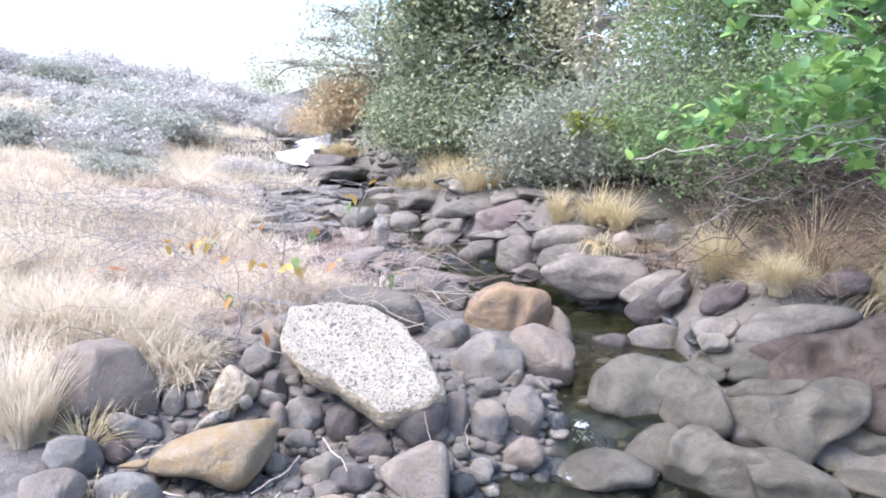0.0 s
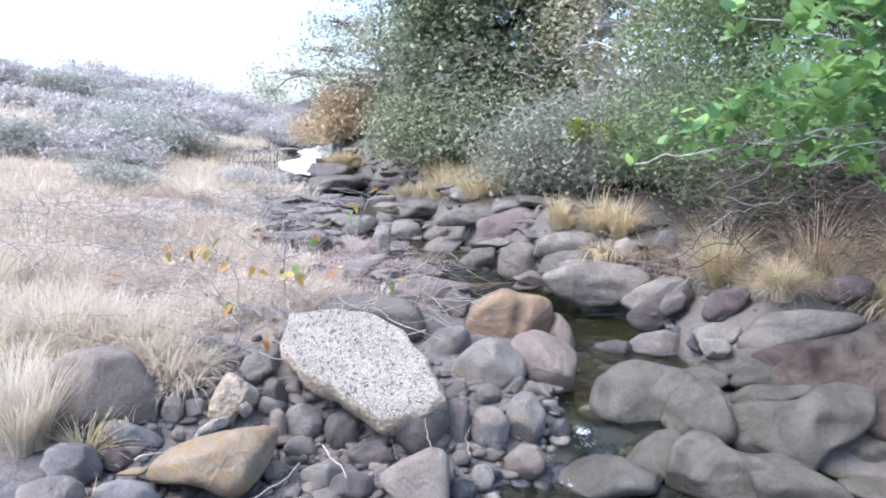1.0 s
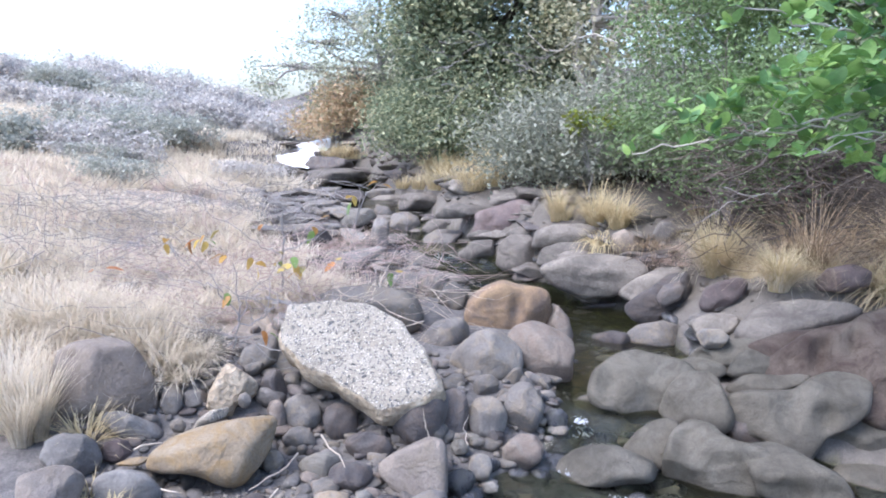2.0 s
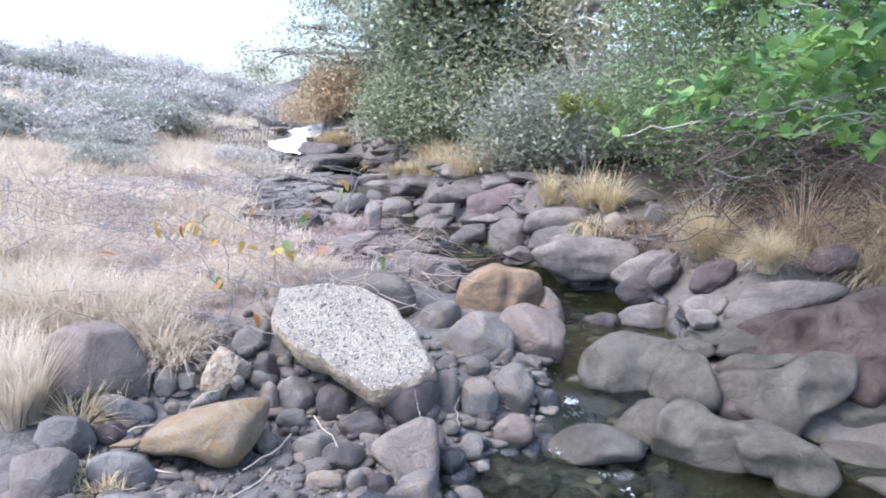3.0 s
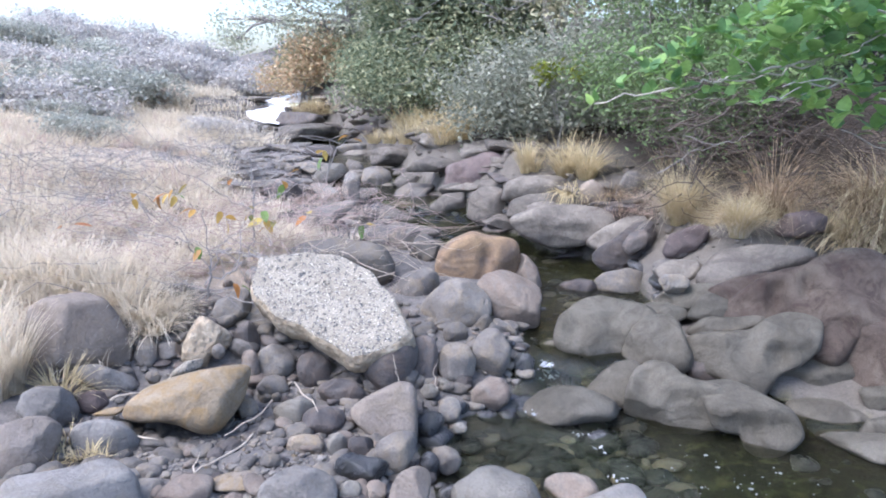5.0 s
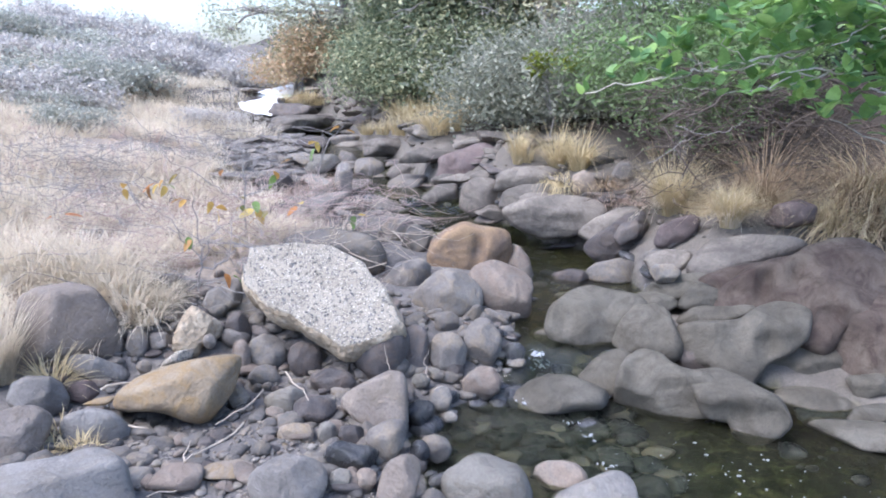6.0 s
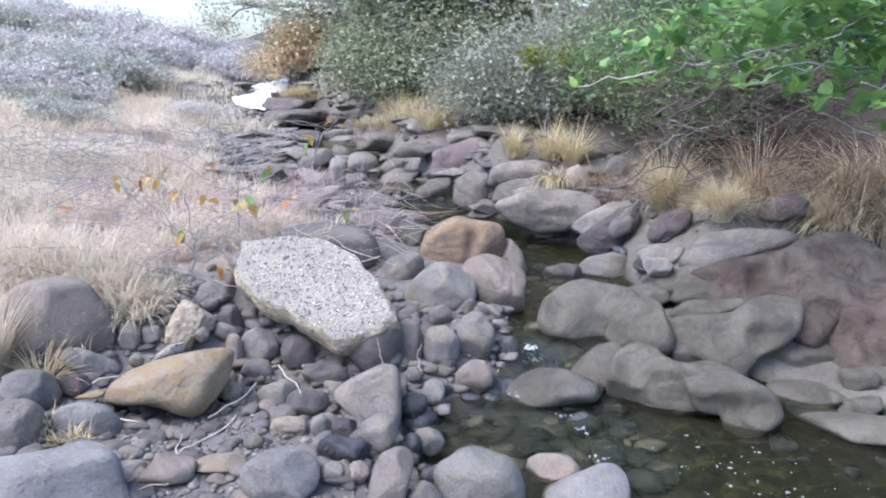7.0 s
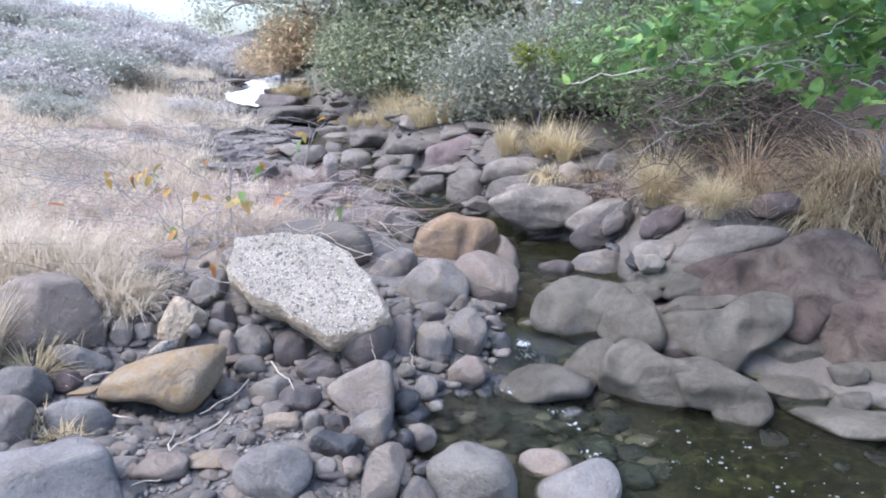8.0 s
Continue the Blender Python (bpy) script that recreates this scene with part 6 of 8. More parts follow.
def on_right_bank(rnd):
    y = rnd.uniform(3.2, 7.0)
    x = float(np.interp(y, YS, XC)) + rnd.uniform(0.3, 2.0)
    dl, dr = bank_offsets(np.array(x), np.array(y))
    return x, y, 0.02 < dr < 1.0


scatter_stones("gravel", 900, on_gravel, 11, (0.025, 0.11), M_GREY, "loose grey pebbles and cobbles between the boulders")
scatter_stones("gravel", 260, on_gravel, 12, (0.03, 0.12), M_BROWN, "loose brown pebbles between the boulders")
scatter_stones("gravel", 60, on_gravel, 13, (0.03, 0.09), M_PALE, "loose pale pebbles between the boulders")


def on_fine_gravel(rnd):
    x, y = rnd.uniform(-1.3, 0.15), rnd.uniform(1.9, 3.2)
    dl, dr = bank_offsets(np.array(x), np.array(y))
    return x, y, dl > 0.03 and waves(np.array(x), np.array(y), 4.0, 77) > -0.5


scatter_stones("fine_gravel", 1300, on_fine_gravel, 23, (0.010, 0.035), M_GREY, "fine grey gravel between the stones", False, False, 1)
scatter_stones("fine_gravel", 200, on_fine_gravel, 24, (0.010, 0.03), M_TAN, "fine tan gravel between the stones", False, False, 1)
scatter_stones("stream_stones", 150, in_shallows, 25, (0.05, 0.20), M_WET, "grey stones under the shallow running water")
scatter_stones("stream_stones", 60, in_shallows, 26, (0.05, 0.15), M_GREY, "grey stones under the shallow running water")
scatter_stones("edge_stones", 90, at_grass_edge, 27, (0.10, 0.42), M_GREY, "grey flat rock between the dry grass and the creek", False, True, 0, True)
scatter_stones("edge_stones", 40, at_grass_edge, 28, (0.08, 0.30), M_BROWN, "brown flat rock between the dry grass and the creek", False, True, 0, True)
scatter_stones("stream_stones", 220, in_stream, 14, (0.03, 0.14), M_WET, "dark wet stones on the bed of the creek")
scatter_stones("rock", 170, upstream, 15, (0.14, 0.55), M_LEDGE, "grey flattish rock in the creek bed upstream", True, True, 0, True)
scatter_stones("rock", 60, upstream, 16, (0.10, 0.40), M_DARK, "dark rock in the creek bed upstream", True, True, 0, True)
scatter_stones("upstream_stones", 500, upstream, 22, (0.05, 0.16), M_LEDGE, "small angular stones between the rocks upstream", False, True)
scatter_stones("rock", 60, on_left_bank, 17, (0.06, 0.30), M_GREY, "grey stone among the dry grass of the bank", True, True)
scatter_stones("bank_stones", 30, on_left_bank, 19, (0.06, 0.22), M_BROWN, "brown stones among the dry grass of the bank", False, True)
scatter_stones("cobble", 130, on_gravel, 20, (0.06, 0.14), M_GREY, "rounded grey cobble on the gravel", True)
scatter_stones("cobble", 60, on_gravel, 21, (0.06, 0.12), M_DARK, "rounded dark cobble on the gravel", True)
scatter_stones("bank_stones", 520, on_right_bank, 18, (0.012, 0.07), M_LEDGE, "small stones on the rocky bank")

# ---- waterfall and cascades ----
white_water(0.538, 3.343, 0.104, 0.103, 0.252, -10, 1, 0)
white_water(0.550, 3.318, 0.054, 0.115, 0.185, 15, 2, 0)
white_water(0.477, 3.295, 0.034, 0.171, 0.069, 10, 3, 0.1)
white_water(0.443, 3.009, 0.008, 0.164, 0.105, 0, 4, 0)
white_water(0.761, 3.011, 0.024, 0.140, 0.082, 0, 5, -0.5)
white_water(0.607, 2.803, 0.008, 0.126, 0.036, 0, 6, -0.2)
white_water(0.663, 2.683, 0.008, 0.074, 0.191, 20, 7, 0.3)
white_water(0.683, 2.460, 0.008, 0.116, 0.082, 0, 8, 0.1)
white_water(-0.199, 6.363, 0.294, 0.356, 0.331, 0, 11, 0)
white_water(-0.475, 6.369, 0.344, 0.204, 0.345, 0, 12, 0.1)


def waterfall():
    """A white sheet of water sliding down over a rock step, widening towards its foot."""
    run = ((-2.99, -2.57, 17, 1.03), (-3.11, -2.35, 15, 1.04), (-3.30, -2.40, 13.6, 0.99), (-3.34, -2.50, 12.6, 0.89), (-3.17, -2.50, 12.1, 0.80), (-3.02, -2.58, 11.9, 0.67))
    T, U = np.meshgrid(np.linspace(0, 1, 40), np.linspace(0, 1, 30), indexing="ij")
    cols = np.array(run)
    at = np.linspace(0, 1, len(run))
    X0, X1, Y0, Z0 = [np.interp(T, at, cols[:, k]) for k in range(4)]
    X = X0 + (X1 - X0) * U + 0.03 * waves(T * 9, U * 3, 1.0, 43)
    Z = Z0 + 0.03 * waves(X * 2, Y0 * 2, 3.0, 42) + 0.05 * np.sin(math.pi * U) + 0.015 * waves(X * 4, Y0 * 4, 6.0, 44)
    Y = Y0 + 0.08 * waves(X, T * 3, 4.0, 41)
    idx = np.arange(T.size).reshape(T.shape)
    F = np.stack([idx[:-1, :-1], idx[1:, :-1], idx[1:, 1:], idx[:-1, 1:]], -1).reshape(-1, 4)
    ob = mesh_object("waterfall", np.stack([X.ravel(), Y.ravel(), Z.ravel() + 0.05], 1), F, M_FALL)
    return tagged(ob, "low white waterfall sliding over a rock step", "waterfall", kind="structure")


waterfall()
stone("boulder", M_DARK, -2.99, 12.70, 0.95, 0.22, 0.2, 0.1, 0, 61, soft=14, lumps=0.07, facets=7)
stone("boulder", M_DARK, -2.52, 12.40, 0.91, 0.16, 0.2, 0.16, 0, 62, soft=14, lumps=0.07, facets=7)
stone("boulder", M_DARK, -2.25, 11.90, 0.78, 0.8, 0.6, 0.3, 0, 63, soft=14, lumps=0.07, facets=7, label="dark rock step under the waterfall")
stone("boulder", M_DARK, -1.84, 11.40, 0.60, 1.1, 0.6, 0.35, 0, 64, soft=14, lumps=0.07, facets=7, label="dark rock step under the waterfall")
stone("boulder", M_DARK, -2.56, 11.40, 0.50, 0.9, 0.6, 0.4, 0, 65, soft=14, lumps=0.07, facets=7, label="dark rock step under the waterfall")
stone("boulder", M_YELLOW, -2.23, 12.90, 0.85, 0.95, 0.9, 0.34, 0, 66, soft=14, lumps=0.07, facets=7, label="ochre mossy rock beside the waterfall")
tuft(-2.41, 12.50, 0.30, 0.16, 180, G_GOLD, 700, "golden grass on a rock beside the waterfall", z=0.89)
tuft(-2.21, 12.50, 0.30, 0.16, 180, G_GOLD, 701, "golden grass on a rock beside the waterfall", z=0.87)
tuft(-1.97, 12.50, 0.30, 0.16, 180, G_GOLD, 702, "golden grass on a rock beside the waterfall", z=0.87)
tuft(-1.77, 12.50, 0.30, 0.16, 180, G_GOLD, 703, "golden grass on a rock beside the waterfall", z=0.88)
tuft(-2.11, 12.50, 0.30, 0.16, 180, G_GOLD, 704, "golden grass on a rock beside the waterfall", z=0.97)

# ---- dry grass ----
GOLD = "clump of golden dry grass on the rocky bank"
MOP = "dense mop of drooping golden dry grass"
BROWN = "tangled brown dry grass hanging over the bank"
PALE = "pale feathery tussock of dry grass on the gravel bank"
REDDISH = "small reddish dry grass clump among the stones"
UPRIGHT = "upright pale straw tussock beside a boulder"
tuft(1.678, 4.930, 0.622, 0.050, 520, G_GOLD, 1201, GOLD, spread=0.38, droop=0.7, width=0.005)
tuft(1.660, 5.000, 0.471, 0.050, 240, G_STRAW, 1202, GOLD, spread=0.6, droop=1, width=0.005)
tuft(1.773, 4.861, 0.323, 0.050, 160, G_GOLD, 1203, GOLD, spread=0.6, droop=1, width=0.005)
tuft(1.803, 4.224, 0.349, 0.050, 900, G_GOLD, 1204, MOP, spread=0.1, droop=0.95, width=0.004)
tuft(1.812, 4.221, 0.308, 0.050, 420, G_STRAW, 1205, MOP, spread=0.12, droop=1.2, width=0.004)
tuft(2.146, 4.562, 0.726, 0.080, 380, G_BROWN, 1206, BROWN, spread=0.4, droop=1.1, width=0.0045)
tuft(2.076, 4.657, 0.499, 0.060, 200, G_BROWN, 1207, BROWN, spread=0.6, droop=1.5, width=0.0045)
tuft(2.219, 4.517, 0.300, 0.070, 240, G_GOLD, 1208, BROWN, spread=0.8, droop=1.6, width=0.0045)
tuft(1.891, 4.867, 0.418, 0.050, 130, G_BROWN, 1209, BROWN, spread=0.7, droop=1.4, width=0.004)
tuft(1.819, 4.716, 0.203, 0.050, 120, G_GOLD, 1210, GOLD, spread=0.7, droop=1.2, width=0.004)
tuft(2.421, 4.115, 0.471, 0.090, 260, G_GOLD, 1220, BROWN, spread=0.6, droop=1.6, width=0.005)
tuft(2.513, 4.092, 0.556, 0.090, 260, G_BROWN, 1221, BROWN, spread=0.6, droop=1.6, width=0.005)
tuft(2.644, 4.086, 0.625, 0.090, 260, G_BROWN, 1222, BROWN, spread=0.6, droop=1.6, width=0.005)
tuft(2.774, 4.077, 0.696, 0.090, 260, G_GOLD, 1223, BROWN, spread=0.6, droop=1.6, width=0.005)
tuft(2.890, 4.074, 0.747, 0.090, 260, G_BROWN, 1224, BROWN, spread=0.6, droop=1.6, width=0.005)
tuft(2.603, 4.357, 0.648, 0.090, 260, G_BROWN, 1225, BROWN, spread=0.6, droop=1.6, width=0.005)
tuft(2.719, 4.316, 0.732, 0.090, 260, G_GOLD, 1226, BROWN, spread=0.6, droop=1.6, width=0.005)
tuft(2.841, 4.290, 0.737, 0.090, 260, G_BROWN, 1227, BROWN, spread=0.6, droop=1.6, width=0.005)
tuft(2.946, 4.206, 0.818, 0.090, 260, G_BROWN, 1228, BROWN, spread=0.6, droop=1.6, width=0.005)
tuft(2.350, 4.155, 0.319, 0.050, 160, G_GOLD, 1230, BROWN, spread=0.4, droop=0.9, width=0.004)
tuft(0.739, 6.099, 0.381, 0.040, 220, G_GOLD, 1231, GOLD, spread=0.25, droop=0.5, width=0.006)
tuft(0.818, 6.081, 0.271, 0.040, 90, G_GOLD, 1232, GOLD, spread=0.5, droop=0.9, width=0.006)
tuft(1.032, 5.914, 0.489, 0.050, 300, G_GOLD, 1233, GOLD, spread=0.42, droop=0.8, width=0.006)
tuft(1.184, 5.733, 0.477, 0.060, 300, G_GOLD, 1234, GOLD, spread=0.45, droop=0.9, width=0.006)
tuft(1.044, 5.561, 0.251, 0.100, 260, G_GOLD, 1236, GOLD, spread=0.9, droop=1.9, width=0.006)
tuft(1.314, 5.474, 0.250, 0.100, 200, G_BROWN, 1237, GOLD, spread=0.9, droop=1.7, width=0.006)
tuft(1.312, 5.341, 0.157, 0.090, 150, G_PINK, 1240, REDDISH, spread=0.9, droop=1, width=0.004)
tuft(1.435, 5.325, 0.157, 0.090, 150, G_PINK, 1241, REDDISH, spread=0.9, droop=1, width=0.004)
tuft(1.530, 5.276, 0.157, 0.090, 150, G_PINK, 1242, REDDISH, spread=0.9, droop=1, width=0.004)
tuft(1.625, 5.322, 0.158, 0.090, 150, G_PINK, 1243, REDDISH, spread=0.9, droop=1, width=0.004)
tuft(1.497, 5.416, 0.160, 0.090, 150, G_PINK, 1244, REDDISH, spread=0.9, droop=1, width=0.004)
tuft(-0.322, 8.240, 0.378, 0.120, 220, G_GOLD, 1250, GOLD, spread=0.45, droop=0.7, width=0.007)
tuft(-0.123, 7.840, 0.366, 0.120, 220, G_GOLD, 1251, GOLD, spread=0.45, droop=0.7, width=0.007)
tuft(0.058, 7.500, 0.410, 0.120, 220, G_GOLD, 1252, GOLD, spread=0.45, droop=0.7, width=0.007)
tuft(-0.556, 8.896, 0.267, 0.120, 220, G_GOLD, 1253, GOLD, spread=0.45, droop=0.7, width=0.007)
tuft(-0.813, 9.475, 0.226, 0.120, 220, G_GOLD, 1254, GOLD, spread=0.45, droop=0.7, width=0.007)
tuft(0.233, 7.521, 0.331, 0.120, 220, G_GOLD, 1255, GOLD, spread=0.45, droop=0.7, width=0.007)
tuft(-0.946, 6.183, 0.346, 0.100, 260, G_PINK, 1260, REDDISH, spread=0.7, droop=0.9, width=0.005)
tuft(-0.845, 6.345, 0.199, 0.080, 160, G_PINK, 1261, REDDISH, spread=0.8, droop=1, width=0.005)
tuft(-1.152, 6.113, 0.250, 0.080, 160, G_PINK, 1262, REDDISH, spread=0.8, droop=1, width=0.005)
tuft(-1.834, 2.881, 0.415, 0.048, 420, G_STRAW, 221, UPRIGHT, spread=0.24, droop=0.4)
tuft(-1.980, 2.931, 0.477, 0.063, 420, G_STRAW, 223, UPRIGHT, spread=0.26, droop=0.4)
tuft(-1.843, 2.810, 0.352, 0.038, 260, G_STRAW, 224, UPRIGHT, spread=0.24, droop=0.4)
tuft(-1.620, 2.876, 0.229, 0.048, 220, G_GOLD, 222, UPRIGHT, spread=1.4, droop=0.5)
tuft(-2.100, 3.650, 0.404, 0.076, 330, G_STRAW, 600, PALE, spread=0.9, droop=0.9, width=0.005)
tuft(-1.950, 3.636, 0.404, 0.076, 330, G_STRAW, 601, PALE, spread=0.9, droop=0.9, width=0.005)
tuft(-1.794, 3.612, 0.384, 0.076, 330, G_STRAW, 602, PALE, spread=0.9, droop=0.9, width=0.005)
tuft(-1.633, 3.536, 0.359, 0.075, 330, G_STRAW, 603, PALE, spread=0.9, droop=0.9, width=0.005)
tuft(-1.482, 3.431, 0.333, 0.073, 330, G_STRAW, 604, PALE, spread=0.9, droop=0.9, width=0.005)
tuft(-1.376, 3.357, 0.241, 0.072, 330, G_STRAW, 605, PALE, spread=0.9, droop=0.9, width=0.005)
tuft(-2.264, 3.690, 0.444, 0.077, 330, G_STRAW, 606, PALE, spread=0.9, droop=0.9, width=0.005)
tuft(-1.761, 3.737, 0.376, 0.078, 330, G_STRAW, 607, PALE, spread=0.9, droop=0.9, width=0.005)
tuft(-2.026, 3.919, 0.354, 0.082, 330, G_STRAW, 608, PALE, spread=0.9, droop=0.9, width=0.005)
tuft(-2.299, 3.973, 0.356, 0.082, 330, G_STRAW, 609, PALE, spread=0.9, droop=0.9, width=0.005)
tuft(-1.613, 3.697, 0.299, 0.078, 330, G_STRAW, 610, PALE, spread=0.9, droop=0.9, width=0.005)
tuft(-1.364, 3.521, 0.215, 0.075, 330, G_STRAW, 611, PALE, spread=0.9, droop=0.9, width=0.005)
tuft(-1.148, 4.746, 0.333, 0.076, 240, G_STRAW, 620, PALE, spread=0.8, droop=0.9, width=0.005)
tuft(-1.300, 4.895, 0.318, 0.078, 240, G_STRAW, 621, PALE, spread=0.8, droop=0.9, width=0.005)
tuft(-1.106, 4.986, 0.274, 0.080, 240, G_STRAW, 622, PALE, spread=0.8, droop=0.9, width=0.005)
tuft(-1.336, 4.675, 0.280, 0.075, 240, G_STRAW, 623, PALE, spread=0.8, droop=0.9, width=0.005)
tuft(-1.365, 4.401, 0.221, 0.071, 240, G_STRAW, 624, PALE, spread=0.8, droop=0.9, width=0.005)
tuft(-1.000, 4.657, 0.210, 0.075, 240, G_STRAW, 625, PALE, spread=0.8, droop=0.9, width=0.005)
tuft(-1.788, 5.557, 0.219, 0.096, 130, G_PINK, 654, REDDISH, spread=0.8, droop=0.9, width=0.005)
tuft(-1.975, 5.465, 0.216, 0.095, 130, G_PINK, 655, REDDISH, spread=0.8, droop=0.9, width=0.005)
tuft(-2.485, 5.118, 0.201, 0.089, 130, G_PINK, 656, REDDISH, spread=0.8, droop=0.9, width=0.005)
tuft(-2.387, 4.456, 0.176, 0.078, 130, G_PINK, 657, REDDISH, spread=0.8, droop=0.9, width=0.005)
tuft(-0.702, 5.951, 0.189, 0.104, 130, G_PINK, 658, REDDISH, spread=0.8, droop=0.9, width=0.005)
tuft(-1.266, 6.206, 0.196, 0.108, 130, G_PINK, 659, REDDISH, spread=0.8, droop=0.9, width=0.005)
tuft(-0.469, 4.545, 0.111, 0.081, 130, G_PINK, 660, REDDISH, spread=0.8, droop=0.9, width=0.005)
tuft(-0.439, 5.048, 0.142, 0.089, 130, G_PINK, 661, REDDISH, spread=0.8, droop=0.9, width=0.005)
tuft(-0.159, 4.176, 0.137, 0.075, 130, G_PINK, 662, REDDISH, spread=0.8, droop=0.9, width=0.005)
tuft(-1.974, 4.226, 0.152, 0.074, 130, G_PINK, 666, REDDISH, spread=0.8, droop=0.9, width=0.005)
tuft(-1.684, 4.250, 0.153, 0.075, 130, G_PINK, 667, REDDISH, spread=0.8, droop=0.9, width=0.005)
tuft(-1.431, 4.078, 0.148, 0.072, 130, G_PINK, 668, REDDISH, spread=0.8, droop=0.9, width=0.005)


def field(n, seed, xr, yr, low, high, tall, rad, power=1.0):
    rnd = np.random.RandomState(seed)
    x, y = rnd.uniform(*xr, n), yr[0] + (yr[1] - yr[0]) * rnd.uniform(0, 1, n) ** power
    x = x * (1 + 0.10 * (y - yr[0]))
    dl, dr = bank_offsets(x, y)
    keep = (dl > low) & (dl < high) & (waves(x, y, 1.4, seed) > -0.8)
    return np.stack([x, y, rnd.uniform(*tall, n), rnd.uniform(*rad, n)], 1)[keep]


grass_field("dry_grass", field(420, 81, (-3.6, -1.3), (3.1, 4.8), 1.7, 5.0, (0.10, 0.26), (0.04, 0.14)), G_STRAW, 82, "pale dry grass covering the gravel bank", 0.005)
grass_field("dry_grass", field(3600, 71, (-5.5, -0.2), (4.4, 13.0), 1.15, 9.0, (0.12, 0.32), (0.05, 0.18), 1.2), G_STRAW, 72, "pale dry grass covering the bank")
grass_field("dry_grass", field(800, 73, (-5.5, -0.4), (4.5, 14.0), 1.3, 9.0, (0.10, 0.28), (0.05, 0.18), 1.1), G_PINK, 74, "reddish dry grass on the bank")
grass_field("dry_grass", field(3400, 75, (-9.0, -0.5), (9.0, 28.0), 0.4, 30.0, (0.15, 0.4), (0.1, 0.4)), G_STRAW, 76, "dry grass on the far slope")


def right_field(n, seed, yr, low, high, tall):
    rnd = np.random.RandomState(seed)
    y = rnd.uniform(*yr, n)
    x = np.interp(y, YS, XC) + rnd.uniform(0.4, 3.5, n)
    dl, dr = bank_offsets(x, y)
    keep = (dr > low) & (dr < high)
    return np.stack([x, y, rnd.uniform(*tall, n), rnd.uniform(0.04, 0.14, n)], 1)[keep]


grass_field("dry_grass", right_field(150, 77, (7.6, 9.8), 0.3, 1.1, (0.2, 0.45)), G_GOLD, 78, "golden dry grass under the trees")
grass_field("dry_grass", right_field(35, 79, (3.4, 6.5), 1.1, 2.2, (0.12, 0.3)), G_BROWN, 80, "dead brown grass under the shrubs", per=30)

# ---- trees and shrubs ----
tree("tree", 0.0, 10.2, 4.4, [(-0.3, 0, 2.6, 1.1, 0.8), (0.5, 0.1, 1.9, 1.2, 0.8), (0.1, -0.3, 1.0, 0.9, 0.7), (1.2, 0.2, 3.0, 1.3, 0.9), (-0.2, 0.2, 3.6, 1.1, 0.7), (0.9, -0.4, 1.2, 0.8, 0.6), (-0.5, -0.2, 1.7, 0.7, 0.6), (1.6, 0, 4.0, 1.2, 0.7)], L_TREE, B_DARK, 301, 60000, 0.085, "broad dark green tree leaning over the creek")
tree("tree", -1.6, 14.0, 3.6, [(-2.1, 0, 0.72, 0.75, 0.10), (-1.7, 0, 1.05, 0.8, 0.13), (-1.2, 0.2, 1.5, 0.8, 0.15), (-0.8, 0.2, 2.0, 0.8, 0.2), (-0.2, 0, 2.7, 0.9, 0.3), (-0.5, 0, 0.9, 0.9, 0.3), (0.2, 0, 1.7, 1.0, 0.5), (0.7, 0.2, 3.6, 1.1, 0.5), (1.0, 0, 1.0, 1.0, 0.7)], L_FEATHER, B_GREY, 302, 22000, 0.075, "flat-topped thorny tree with layered feathery foliage", clump=0.16)
tree("tree", 1.5, 9.0, 5.0, [(0, 0, 2.6, 1.2, 0.9), (0.8, 0.2, 3.6, 1.2, 0.9), (-0.4, 0.3, 3.9, 1.1, 0.8), (0.3, -0.2, 1.4, 1.1, 0.8), (1.2, 0, 2.0, 0.9, 0.8)], L_OLIVE, B_PALE, 303, 24000, 0.07, "dry olive-leaved tree with bare grey twigs", trunks=3, bare=40)
tree("tree", 3.2, 9.2, 5.4, [(0, 0, 3.2, 1.4, 1.1), (1.2, 0.3, 4.2, 1.4, 1.0), (-0.6, 0, 4.4, 1.2, 0.9), (0.8, -0.3, 2.0, 1.3, 1.0), (2.2, 0, 3.0, 1.4, 1.2)], L_OLIVE, B_GREY, 304, 22000, 0.075, "dry olive-leaved tree with bare grey twigs", trunks=2, bare=30)
tree("tree", 1.5, 13.5, 6.5, [(-1.5, 0, 3.6, 1.8, 1.3), (0.6, 0, 4.4, 2.0, 1.4), (2.6, 0.4, 4.0, 2.0, 1.5), (-0.2, 0, 5.6, 1.8, 1.0), (0.5, 0, 2.2, 2.2, 1.2)], L_OLIVE, B_GREY, 305, 17000, 0.11, "tall olive tree behind the creek thicket")
tree("tree", 6.0, 11.0, 6.5, [(-1.2, 0, 3.4, 1.8, 1.4), (0.8, 0, 4.4, 2.0, 1.4), (0.2, 0, 2.0, 2.0, 1.3), (-0.8, 0.3, 5.4, 1.6, 1.0)], L_TREE, B_DARK, 306, 26000, 0.12, "tall dark tree behind the creek thicket")
tree("shrub", 2.6, 6.9, 2.6, [(0, 0, 1.5, 0.9, 0.55), (0.8, 0.1, 1.7, 0.8, 0.5), (-0.6, -0.1, 1.1, 0.7, 0.45), (0.4, -0.2, 0.7, 0.8, 0.5), (1.5, 0, 1.3, 0.8, 0.7)], L_FERN, B_GREY, 307, 42000, 0.045, "fine-leaved green shrub on the bank", "shrub", 3, group="creekside shrubs", limb=0.016)
